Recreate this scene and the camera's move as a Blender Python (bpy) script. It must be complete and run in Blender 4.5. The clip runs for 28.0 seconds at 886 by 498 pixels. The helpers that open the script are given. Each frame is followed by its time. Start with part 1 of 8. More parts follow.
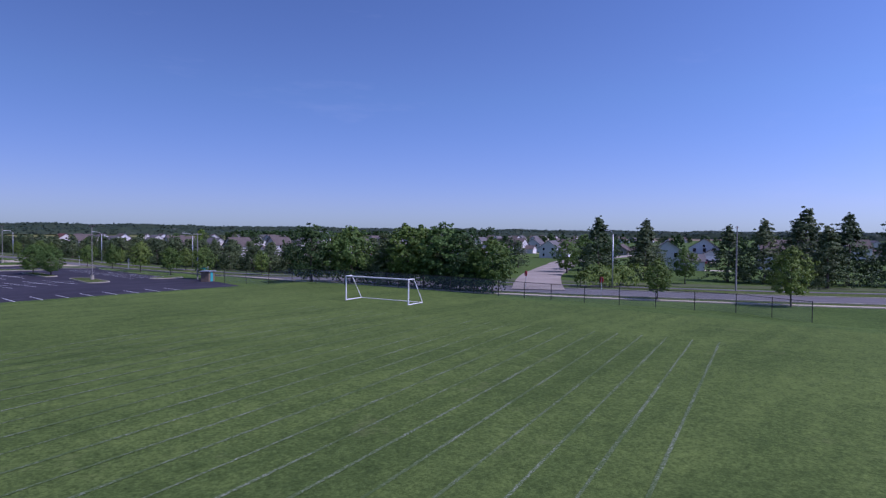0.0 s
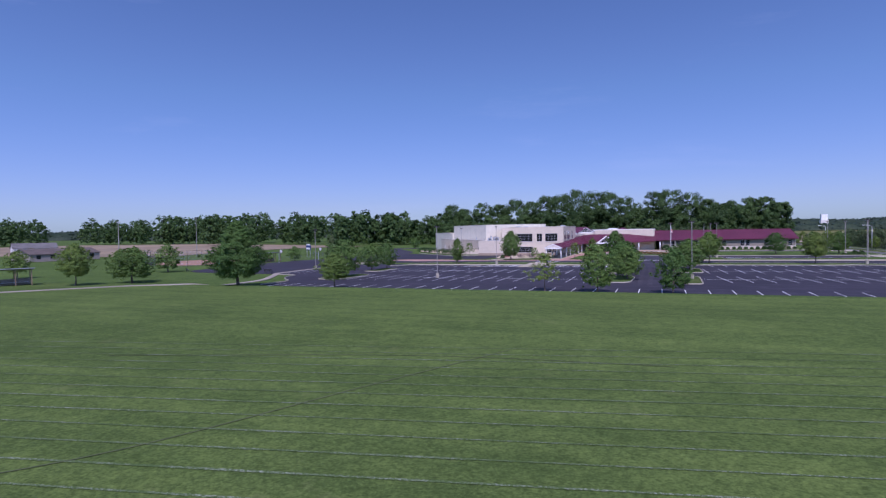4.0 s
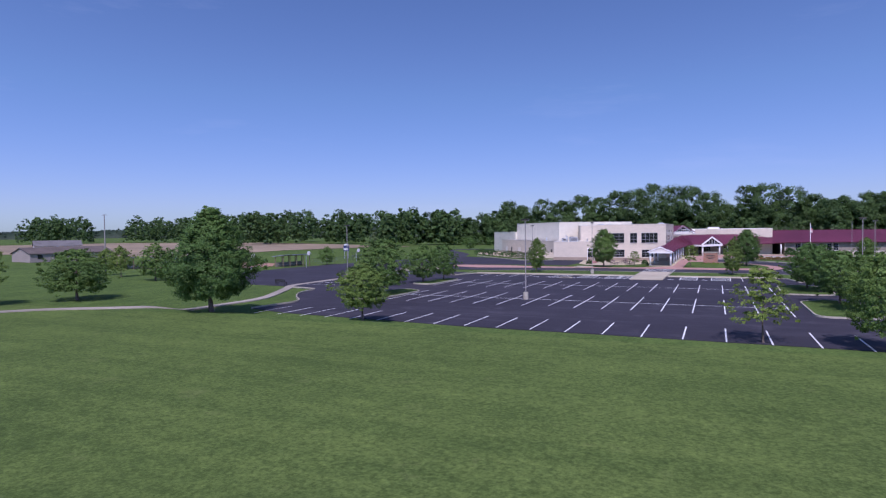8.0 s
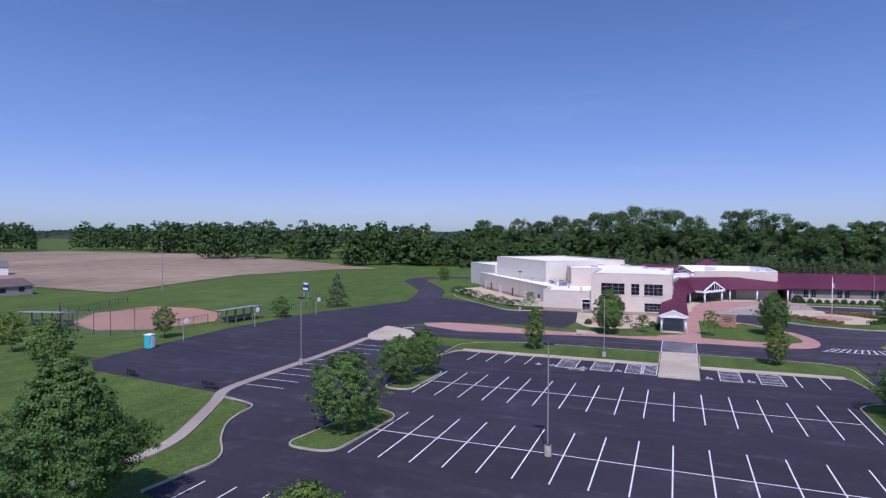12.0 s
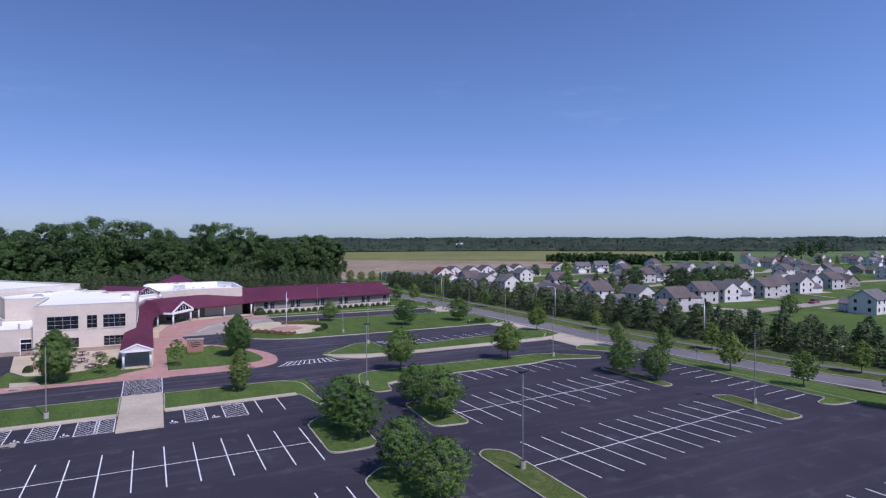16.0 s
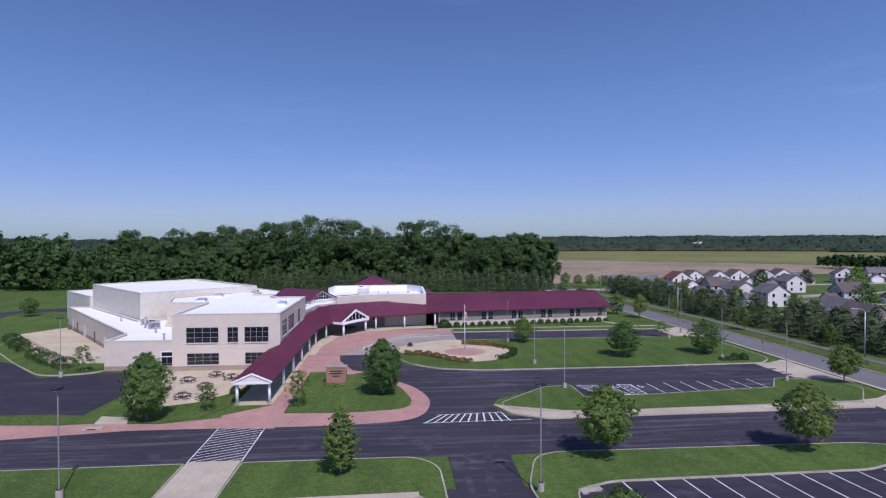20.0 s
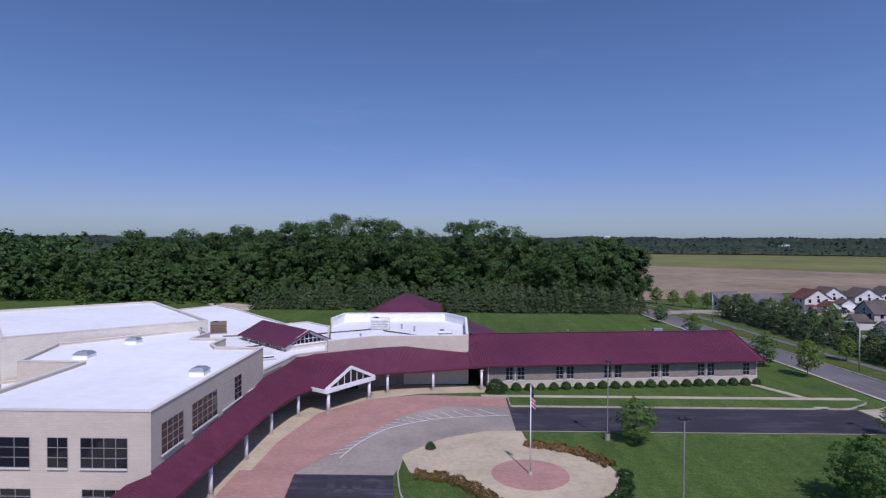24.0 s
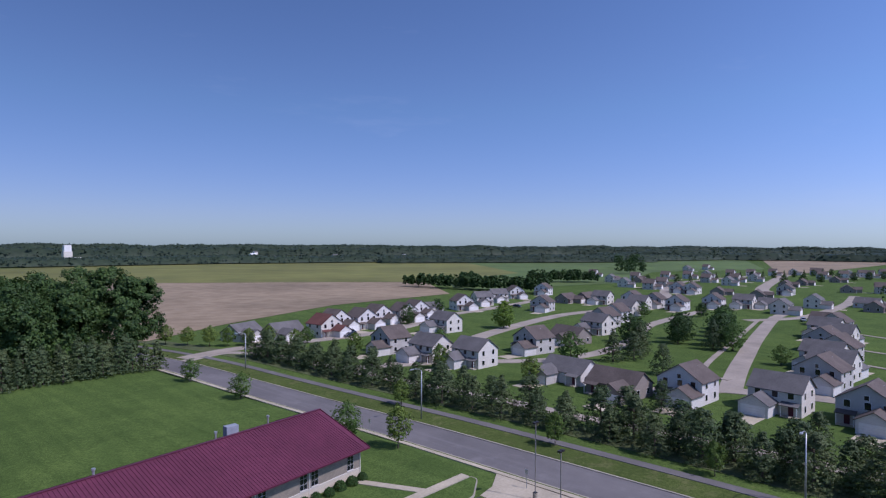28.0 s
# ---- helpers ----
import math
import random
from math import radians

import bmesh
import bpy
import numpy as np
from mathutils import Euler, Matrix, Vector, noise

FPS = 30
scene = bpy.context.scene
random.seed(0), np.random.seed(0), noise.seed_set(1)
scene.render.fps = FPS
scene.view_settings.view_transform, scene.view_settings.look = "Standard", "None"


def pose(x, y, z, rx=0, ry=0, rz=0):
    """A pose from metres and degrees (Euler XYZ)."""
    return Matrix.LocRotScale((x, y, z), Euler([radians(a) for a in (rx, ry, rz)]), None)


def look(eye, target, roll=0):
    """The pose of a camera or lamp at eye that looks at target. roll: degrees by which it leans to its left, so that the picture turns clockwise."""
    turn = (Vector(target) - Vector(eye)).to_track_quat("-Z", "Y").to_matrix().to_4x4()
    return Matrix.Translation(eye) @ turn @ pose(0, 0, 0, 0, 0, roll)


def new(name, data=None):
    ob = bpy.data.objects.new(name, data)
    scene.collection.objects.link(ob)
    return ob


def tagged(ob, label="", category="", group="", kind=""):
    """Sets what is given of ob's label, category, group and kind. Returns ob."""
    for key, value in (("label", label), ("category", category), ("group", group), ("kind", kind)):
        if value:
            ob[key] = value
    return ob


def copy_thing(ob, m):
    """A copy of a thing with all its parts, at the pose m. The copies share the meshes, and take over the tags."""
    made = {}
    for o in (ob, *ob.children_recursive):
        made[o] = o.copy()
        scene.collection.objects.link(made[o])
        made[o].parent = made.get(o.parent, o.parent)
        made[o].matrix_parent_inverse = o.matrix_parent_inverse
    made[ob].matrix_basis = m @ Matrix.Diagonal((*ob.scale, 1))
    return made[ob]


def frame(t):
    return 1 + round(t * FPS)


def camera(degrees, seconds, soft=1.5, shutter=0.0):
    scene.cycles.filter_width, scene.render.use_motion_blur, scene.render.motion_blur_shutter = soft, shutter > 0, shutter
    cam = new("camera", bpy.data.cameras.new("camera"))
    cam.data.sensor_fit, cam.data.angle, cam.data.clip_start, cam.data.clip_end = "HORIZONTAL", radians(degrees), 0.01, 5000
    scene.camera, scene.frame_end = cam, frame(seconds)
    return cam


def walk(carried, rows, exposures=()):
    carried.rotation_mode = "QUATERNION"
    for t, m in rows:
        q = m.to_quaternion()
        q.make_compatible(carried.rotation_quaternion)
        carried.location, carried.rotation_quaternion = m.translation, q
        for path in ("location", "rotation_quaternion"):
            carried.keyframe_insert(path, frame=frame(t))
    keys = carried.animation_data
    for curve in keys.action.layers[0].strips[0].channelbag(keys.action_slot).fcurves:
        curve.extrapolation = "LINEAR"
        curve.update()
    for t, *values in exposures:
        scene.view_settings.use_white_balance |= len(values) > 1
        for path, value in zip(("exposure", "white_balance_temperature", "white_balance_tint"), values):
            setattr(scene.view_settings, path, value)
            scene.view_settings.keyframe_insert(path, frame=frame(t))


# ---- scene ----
EXPO = [(0, -0.14, 5300.0, 42.0), (0.8, 0.02, 5300.0, 42.0), (1.6, 0.06, 5350.0, 40.0), (3.5, 0.06, 5400.0, 38.0), (6, 0.13, 5500.0, 36.0), (8, 0.15, 5550.0, 36.0), (10, 0.15, 5550.0, 36.0), (12.5, 0.12, 5550.0, 34.0), (17, 0.04, 5600.0, 31.0), (20.5, 0.0, 5650.0, 29.0), (23, -0.12, 5650.0, 29.0), (25, -0.32, 5650.0, 29.0), (26, -0.34, 5650.0, 30.0), (27, -0.12, 5600.0, 29.0), (28, -0.08, 5600.0, 29.0)]
cam = camera(73.53, 28.0, 1.25)
PATH = [
    (0, pose(31.05, -100.69, 8.51, 88.416, -0.599, -50.714)),
    (0.2, pose(30.56, -100.57, 8.34, 88.382, -0.447, -40.290)),
    (0.5, pose(29.95, -101.23, 8.48, 88.152, 0.147, -23.915)),
    (0.7, pose(29.96, -101.33, 8.44, 88.182, 0.329, -15.601)),
    (1, pose(30.16, -101.20, 8.71, 88.028, 0.168, -9.763)),
    (1.5, pose(29.89, -101.48, 8.88, 87.993, 0.308, 3.135)),
    (2, pose(29.67, -101.27, 8.65, 88.137, 0.827, 16.583)),
    (2.5, pose(29.60, -101.11, 8.60, 88.180, 0.948, 19.054)),
    (3, pose(29.39, -100.73, 8.64, 88.141, 0.992, 19.665)),
    (3.5, pose(28.68, -99.62, 8.39, 88.248, 0.974, 20.010)),
    (5.5, pose(22.07, -86.86, 8.05, 88.170, 0.938, 20.615)),
    (6, pose(19.94, -82.87, 7.99, 88.084, 0.783, 20.969)),
    (6.5, pose(17.67, -78.51, 7.85, 88.114, 0.743, 21.306)),
    (7, pose(15.19, -74.29, 7.76, 88.236, 0.674, 21.996)),
    (7.5, pose(11.78, -69.62, 7.76, 88.194, 0.627, 25.630)),
    (8, pose(10.15, -64.94, 7.77, 88.309, 0.670, 24.672)),
    (8.5, pose(6.44, -58.64, 7.70, 88.283, 0.465, 22.151)),
    (9, pose(3.82, -52.88, 7.65, 88.503, 0.602, 21.751)),
    (9.5, pose(1.34, -48.74, 8.63, 88.680, 0.577, 21.450)),
    (10, pose(0.24, -46.75, 10.34, 88.643, 0.226, 21.472)),
    (10.5, pose(-0.09, -46.33, 12.03, 88.548, -0.056, 21.520)),
    (11, pose(0.18, -46.73, 13.63, 88.526, -0.173, 21.570)),
    (11.5, pose(0.11, -46.83, 15.84, 88.207, -0.114, 21.429)),
    (12, pose(0.05, -47.05, 17.72, 88.450, -0.170, 21.510)),
    (12.5, pose(-0.05, -46.85, 19.22, 88.490, -0.215, 21.590)),
    (13, pose(0.24, -46.45, 19.95, 88.665, -0.230, 20.290)),
    (13.2, pose(0.72, -47.33, 20.75, 88.529, 0.041, 16.212)),
    (13.5, pose(0.69, -47.25, 21.14, 88.645, -0.079, 1.112)),
    (15.5, pose(0.79, -44.63, 21.09, 89.048, 0.149, -26.432)),
    (16, pose(1.50, -42.94, 21.13, 89.023, 0.113, -26.449)),
    (16.5, pose(2.71, -40.40, 21.06, 89.013, 0.144, -26.436)),
    (17, pose(4.07, -37.23, 21.09, 89.008, 0.018, -26.674)),
    (17.5, pose(6.11, -33.70, 21.30, 88.948, 0.111, -26.805)),
    (18, pose(8.60, -29.27, 21.24, 88.930, 0.117, -27.037)),
    (18.5, pose(10.38, -25.07, 21.29, 88.830, 0.182, -25.455)),
    (19, pose(13.02, -20.37, 21.31, 88.858, 0.028, -19.445)),
    (19.5, pose(15.11, -15.47, 21.10, 88.854, 0.057, -11.344)),
    (20, pose(17.36, -9.75, 20.95, 88.940, 0.170, -4.840)),
    (20.5, pose(19.40, -5.02, 20.85, 89.070, 0.220, -3.700)),
    (22.5, pose(22.40, 20.74, 20.84, 88.856, -0.201, -1.895)),
    (23, pose(23.24, 27.77, 20.88, 88.970, -0.393, -0.178)),
    (23.5, pose(23.25, 34.41, 21.56, 88.922, -0.296, 0.756)),
    (24, pose(23.05, 41.20, 22.76, 88.864, -0.276, 1.114)),
    (24.5, pose(23.01, 48.10, 23.91, 88.819, -0.157, 1.319)),
    (25, pose(22.81, 54.77, 25.55, 88.835, -0.427, 1.464)),
    (25.5, pose(22.74, 59.52, 27.51, 88.811, -0.802, -0.338)),
    (26, pose(23.42, 63.94, 28.41, 89.249, -0.551, -17.290)),
    (26.3, pose(22.72, 66.60, 28.56, 89.681, -0.895, -34.878)),
    (26.5, pose(22.55, 68.15, 28.89, 89.739, -0.729, -42.382)),
    (27, pose(22.33, 71.58, 29.12, 89.697, -0.552, -46.543)),
    (27.5, pose(22.18, 73.96, 29.68, 89.550, -0.362, -47.067)),
    (28, pose(22.77, 76.74, 29.53, 89.588, -0.288, -47.155)),
]
walk(cam, PATH, EXPO)

# ---- light ----
SUN_EL, SUN_AZ = 51.5, 162.5     # degrees; azimuth of the sun from +y, clockwise
world = bpy.data.worlds.new("daylight")
scene.world = world
world.use_nodes = True
wn = world.node_tree
sky = wn.nodes.new("ShaderNodeTexSky")
sky.sky_type, sky.sun_disc = "NISHITA", False
sky.sun_elevation, sky.sun_rotation = radians(SUN_EL), radians(SUN_AZ)
sky.altitude, sky.air_density, sky.dust_density, sky.ozone_density = 200, 1.0, 0.4, 6.0
back = wn.nodes["Background"]
back.inputs[1].default_value = 0.085
_co = wn.nodes.new("ShaderNodeTexCoord")
_sp = wn.nodes.new("ShaderNodeSeparateXYZ")
wn.links.new(_co.outputs["Generated"], _sp.inputs[0])
_rp = wn.nodes.new("ShaderNodeValToRGB")     # deep summer blue from the horizon up
_rp.color_ramp.interpolation = "B_SPLINE"
for _k, (_p, _c) in enumerate(((0.0, (0.70, 0.90, 2.35)), (0.05, (0.90, 0.87, 1.32)), (0.14, (0.93, 0.92, 1.18)), (0.26, (1.00, 1.04, 1.66)), (0.5, (1.04, 1.16, 2.25)))):
    _e = _rp.color_ramp.elements[_k] if _k < 2 else _rp.color_ramp.elements.new(_p)
    _e.position, _e.color = _p, (*_c, 1)
wn.links.new(_sp.outputs["Z"], _rp.inputs[0])
_mx = wn.nodes.new("ShaderNodeMix")
_mx.data_type, _mx.blend_type = "RGBA", "MULTIPLY"
_mx.inputs[0].default_value = 1.0
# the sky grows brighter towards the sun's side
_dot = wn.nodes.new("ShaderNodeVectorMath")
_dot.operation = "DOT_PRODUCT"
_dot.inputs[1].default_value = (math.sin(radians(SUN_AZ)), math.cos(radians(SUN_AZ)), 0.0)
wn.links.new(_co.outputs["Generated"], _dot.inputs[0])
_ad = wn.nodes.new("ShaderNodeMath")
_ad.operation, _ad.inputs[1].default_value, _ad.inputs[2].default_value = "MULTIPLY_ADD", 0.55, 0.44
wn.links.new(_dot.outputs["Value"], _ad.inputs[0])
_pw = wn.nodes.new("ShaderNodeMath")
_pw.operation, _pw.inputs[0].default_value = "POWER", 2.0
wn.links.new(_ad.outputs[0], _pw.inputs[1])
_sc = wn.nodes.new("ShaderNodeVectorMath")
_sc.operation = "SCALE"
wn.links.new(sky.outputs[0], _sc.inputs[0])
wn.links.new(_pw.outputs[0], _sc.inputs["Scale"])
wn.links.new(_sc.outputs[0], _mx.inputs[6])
wn.links.new(_rp.outputs[0], _mx.inputs[7])
# faint wisps of high cloud
_mp = wn.nodes.new("ShaderNodeMapping")
_mp.inputs["Scale"].default_value = (1.1, 1.6, 7.0)
wn.links.new(_co.outputs["Generated"], _mp.inputs[0])
_nz = wn.nodes.new("ShaderNodeTexNoise")
_nz.inputs["Scale"].default_value, _nz.inputs["Detail"].default_value, _nz.inputs["Roughness"].default_value = 2.0, 7.0, 0.62
wn.links.new(_mp.outputs[0], _nz.inputs["Vector"])
_cr = wn.nodes.new("ShaderNodeValToRGB")
_cr.color_ramp.elements[0].position, _cr.color_ramp.elements[1].position = 0.6, 0.9
_cr.color_ramp.elements[1].color = (0.16, 0.16, 0.16, 1)
wn.links.new(_nz.outputs["Fac"], _cr.inputs[0])
_cm = wn.nodes.new("ShaderNodeMix")
_cm.data_type = "RGBA"
_cm.inputs[7].default_value = (7.0, 7.6, 9.0, 1)
wn.links.new(_cr.outputs[0], _cm.inputs[0])
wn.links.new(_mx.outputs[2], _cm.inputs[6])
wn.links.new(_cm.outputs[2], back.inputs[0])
sun = new("sun", bpy.data.lights.new("sun", "SUN"))
sun.data.energy, sun.data.angle, sun.data.color = 3.9, radians(0.53), (1.0, 0.94, 0.83)
_e, _a = radians(SUN_EL), radians(SUN_AZ)
sun.matrix_world = look((300 * math.cos(_e) * math.sin(_a), 300 * math.cos(_e) * math.cos(_a), 300 * math.sin(_e)), (0, 0, 0))

# ---- materials ----
def material(name, color, rough=0.8, metal=0.0, spec=0.3):
    m = bpy.data.materials.new(name)
    m.use_nodes = True
    b = m.node_tree.nodes["Principled BSDF"]
    b.inputs["Base Color"].default_value = (*color, 1)
    b.inputs["Roughness"].default_value, b.inputs["Metallic"].default_value = rough, metal
    b.inputs["Specular IOR Level"].default_value = spec
    return m, m.node_tree, b


def node(t, kind, **values):
    n = t.nodes.new("ShaderNode" + kind)
    for key, value in values.items():
        n.inputs[key].default_value = value
    return n


def noise_at(t, scale, detail=4.0, rough=0.55, coord="Object", stretch=None):
    co = t.nodes.new("ShaderNodeTexCoord") if coord != "World" else t.nodes.new("ShaderNodeNewGeometry")
    out = co.outputs["Position"] if coord == "World" else co.outputs[coord]
    if stretch:
        mp = t.nodes.new("ShaderNodeMapping")
        mp.inputs["Scale"].default_value = stretch[:3]
        mp.inputs["Rotation"].default_value = (0, 0, radians(stretch[3]) if len(stretch) > 3 else 0)
        t.links.new(out, mp.inputs[0])
        out = mp.outputs[0]
    n = node(t, "TexNoise", Scale=scale, Detail=detail, Roughness=rough)
    t.links.new(out, n.inputs["Vector"])
    return n.outputs["Fac"]


def ramp(t, fac, stops):
    r = t.nodes.new("ShaderNodeValToRGB")
    e = r.color_ramp.elements
    while len(e) < len(stops):
        e.new(0.5)
    for k, (p, c) in zip(e, stops):
        k.position, k.color = p, (*c, 1)
    t.links.new(fac, r.inputs[0])
    return r.outputs[0]


def blend(t, a, b, fac, mode="MIX"):
    n = t.nodes.new("ShaderNodeMix")
    n.data_type, n.blend_type = "RGBA", mode
    for sock, v in ((n.inputs[6], a), (n.inputs[7], b), (n.inputs[0], fac)):
        if isinstance(v, (int, float)):
            sock.default_value = v
        elif isinstance(v, tuple):
            sock.default_value = (*v, 1)
        else:
            t.links.new(v, sock)
    return n.outputs[2]


def bump(t, b, height, strength, distance):
    n = node(t, "Bump", Strength=strength, Distance=distance)
    t.links.new(height, n.inputs["Height"])
    t.links.new(n.outputs[0], b.inputs["Normal"])


def mottled(name, lo, hi, scale, rough=0.85, big=None, amount=0.35, relief=0.3, depth=0.01, fine=None, spec=0.3, metal=0.0):
    """A surface with grain at one scale and stains at a larger one."""
    m, t, b = material(name, lo, rough, metal, spec)
    col = ramp(t, noise_at(t, scale, 5, 0.6, "World"), [(0.3, lo), (0.72, hi)])
    if big:
        shade = ramp(t, noise_at(t, big, 4, 0.6, "World"), [(0.3, (1 - amount,) * 3), (0.7, (1 + amount * 0.4,) * 3)])
        col = blend(t, col, shade, 1.0, "MULTIPLY")
    t.links.new(col, b.inputs["Base Color"])
    bump(t, b, noise_at(t, fine or scale * 4, 3, 0.6, "World"), relief, depth)
    return m


def grass_material(name, lo, hi, dry, stripe=None, dryness=0.62):
    m, t, b = material(name, lo, 0.95, 0, 0.06)
    col = ramp(t, noise_at(t, 7.0, 8, 0.8, "World"), [(0.36, tuple(c * 0.74 for c in lo)), (0.64, tuple(c * 1.12 for c in hi))])
    for scale, dark, light in ((0.02, 0.86, 1.1), (0.11, 0.86, 1.1), (1.4, 0.84, 1.12), (4.5, 0.72, 1.2)):
        f = ramp(t, noise_at(t, scale, 7, 0.72, "World"), [(0.36, (dark, dark * 1.02, dark)), (0.64, (light * 1.02, light, light * 0.97))])
        col = blend(t, col, f, 1.0, "MULTIPLY")
    f = ramp(t, noise_at(t, 0.35, 7, 0.72, "World"), [(dryness, (0, 0, 0)), (dryness + 0.16, (0.4, 0.4, 0.4))])
    col = blend(t, col, dry, f)
    if stripe:
        s = ramp(t, noise_at(t, 1.0, 2, 0.5, "World", stripe), [(0.4, (0.9, 0.92, 0.9)), (0.6, (1.07, 1.06, 1.04))])
        col = blend(t, col, s, 1.0, "MULTIPLY")
    t.links.new(col, b.inputs["Base Color"])
    bump(t, b, noise_at(t, 14.0, 6, 0.75, "World"), 0.6, 0.05)
    return m


def asphalt_material(name, lo, hi, streak, worn, wear=0.32):
    m, t, b = material(name, lo, 0.88, 0, 0.25)
    col = ramp(t, noise_at(t, 40.0, 6, 0.8, "World"), [(0.3, lo), (0.75, hi)])
    big = ramp(t, noise_at(t, 0.06, 6, 0.65, "World"), [(0.35, (0.8, 0.8, 0.8)), (0.7, (1.18, 1.17, 1.15))])
    col = blend(t, col, big, 1.0, "MULTIPLY")
    s = ramp(t, noise_at(t, 1.0, 6, 0.7, "World", streak), [(0.5, (0, 0, 0)), (0.78, (wear,) * 3)])
    col = blend(t, col, worn, s)
    spots = ramp(t, noise_at(t, 0.28, 8, 0.68, "World"), [(0.56, (0, 0, 0)), (0.78, (0.5, 0.5, 0.5))])
    col = blend(t, col, worn, spots)
    t.links.new(col, b.inputs["Base Color"])
    bump(t, b, noise_at(t, 60.0, 4, 0.7, "World"), 0.4, 0.01)
    return m


def block_material(name, c1, c2, mortar, w, h, relief=0.5, scale=1.0, lightband=None):
    """Masonry laid in courses, mapped along the wall."""
    m, t, b = material(name, c1, 0.9, 0, 0.2)
    g = t.nodes.new("ShaderNodeNewGeometry")
    sp = t.nodes.new("ShaderNodeSeparateXYZ")
    t.links.new(g.outputs["Position"], sp.inputs[0])
    nsp = t.nodes.new("ShaderNodeSeparateXYZ")
    t.links.new(g.outputs["True Normal"], nsp.inputs[0])
    cr = []
    for a, c, sign in (("X", "Y", -1), ("Y", "X", 1)):
        q = t.nodes.new("ShaderNodeMath"); q.operation = "MULTIPLY"
        t.links.new(sp.outputs[a], q.inputs[0]); t.links.new(nsp.outputs[c], q.inputs[1])
        r = t.nodes.new("ShaderNodeMath"); r.operation = "MULTIPLY"; r.inputs[1].default_value = sign
        t.links.new(q.outputs[0], r.inputs[0]); cr.append(r.outputs[0])
    along = t.nodes.new("ShaderNodeMath"); along.operation = "ADD"
    t.links.new(cr[0], along.inputs[0]); t.links.new(cr[1], along.inputs[1])
    cb = t.nodes.new("ShaderNodeCombineXYZ")
    t.links.new(along.outputs[0], cb.inputs[0]); t.links.new(sp.outputs["Z"], cb.inputs[1])
    br = node(t, "TexBrick", Scale=1.0)
    br.inputs["Color1"].default_value, br.inputs["Color2"].default_value, br.inputs["Mortar"].default_value = (*c1, 1), (*c2, 1), (*mortar, 1)
    br.inputs["Brick Width"].default_value, br.inputs["Row Height"].default_value, br.inputs["Mortar Size"].default_value = w, h, 0.012
    t.links.new(cb.outputs[0], br.inputs["Vector"])
    st = ramp(t, noise_at(t, 0.5, 6, 0.65, "World"), [(0.3, (0.92, 0.92, 0.92)), (0.7, (1.05, 1.04, 1.04))])
    col = blend(t, br.outputs["Color"], st, 1.0, "MULTIPLY")
    gr = ramp(t, noise_at(t, 18, 4, 0.7, "World"), [(0.3, (0.88, 0.88, 0.88)), (0.7, (1.1, 1.1, 1.1))])
    col = blend(t, col, gr, 1.0, "MULTIPLY")
    t.links.new(col, b.inputs["Base Color"])
    bump(t, b, br.outputs["Fac"], -relief, 0.02)
    return m


def leaf_material(name, lo, hi, rough=0.6):
    m, t, b = material(name, lo, rough, 0, 0.25)
    g = t.nodes.new("ShaderNodeNewGeometry")
    o = t.nodes.new("ShaderNodeObjectInfo")
    col = ramp(t, g.outputs["Random Per Island"], [(0.0, tuple(c * 1.25 for c in lo)), (0.6, hi), (1.0, tuple(min(1, c * 1.2) for c in hi))])
    tint = ramp(t, o.outputs["Random"], [(0.0, (0.8, 0.86, 0.8)), (1.0, (1.18, 1.08, 1.0))])
    col = blend(t, col, tint, 1.0, "MULTIPLY")
    big = ramp(t, noise_at(t, 0.12, 4, 0.6, "World"), [(0.35, (0.75, 0.78, 0.75)), (0.65, (1.2, 1.15, 1.05))])
    col = blend(t, col, big, 1.0, "MULTIPLY")
    t.links.new(col, b.inputs["Base Color"])
    tr = t.nodes.new("ShaderNodeBsdfTranslucent")
    t.links.new(col, tr.inputs[0])
    mx = t.nodes.new("ShaderNodeMixShader")
    mx.inputs[0].default_value = 0.25
    t.links.new(b.outputs[0], mx.inputs[1]); t.links.new(tr.outputs[0], mx.inputs[2])
    t.links.new(mx.outputs[0], t.nodes["Material Output"].inputs[0])
    return m


def mesh_wire_material():
    m, t, b = material("chain_link", (0.35, 0.36, 0.37), 0.5, 0.7)
    g = t.nodes.new("ShaderNodeBsdfTransparent")
    mx = t.nodes.new("ShaderNodeMixShader")
    mx.inputs[0].default_value = 0.16
    t.links.new(g.outputs[0], mx.inputs[1]); t.links.new(b.outputs[0], mx.inputs[2])
    t.links.new(mx.outputs[0], t.nodes["Material Output"].inputs[0])
    return m


M = {}
M["grass"] = grass_material("lawn_grass", (0.055, 0.094, 0.025), (0.101, 0.156, 0.043), (0.17, 0.16, 0.07), (0.5, 0.05, 1, 80))
M["field"] = grass_material("field_grass", (0.072, 0.111, 0.030), (0.111, 0.161, 0.046), (0.16, 0.16, 0.075), (0.02, 0.5, 1, 10.5), 0.6)
M["verge"] = grass_material("verge_grass", (0.05, 0.08, 0.02), (0.10, 0.132, 0.04), (0.20, 0.18, 0.09), None, 0.52)
M["meadow"] = mottled("far_meadow", (0.07, 0.12, 0.03), (0.12, 0.17, 0.045), 0.05, 0.95, 0.006, 0.3, 0.3, 0.1)
M["crop"] = mottled("ripening_crop", (0.13, 0.14, 0.035), (0.19, 0.19, 0.05), 0.03, 0.95, 0.008, 0.3, 0.3, 0.1)
M["stubble"] = mottled("harvested_field", (0.22, 0.165, 0.10), (0.32, 0.25, 0.16), 0.12, 0.95, 0.012, 0.35, 0.5, 0.1)
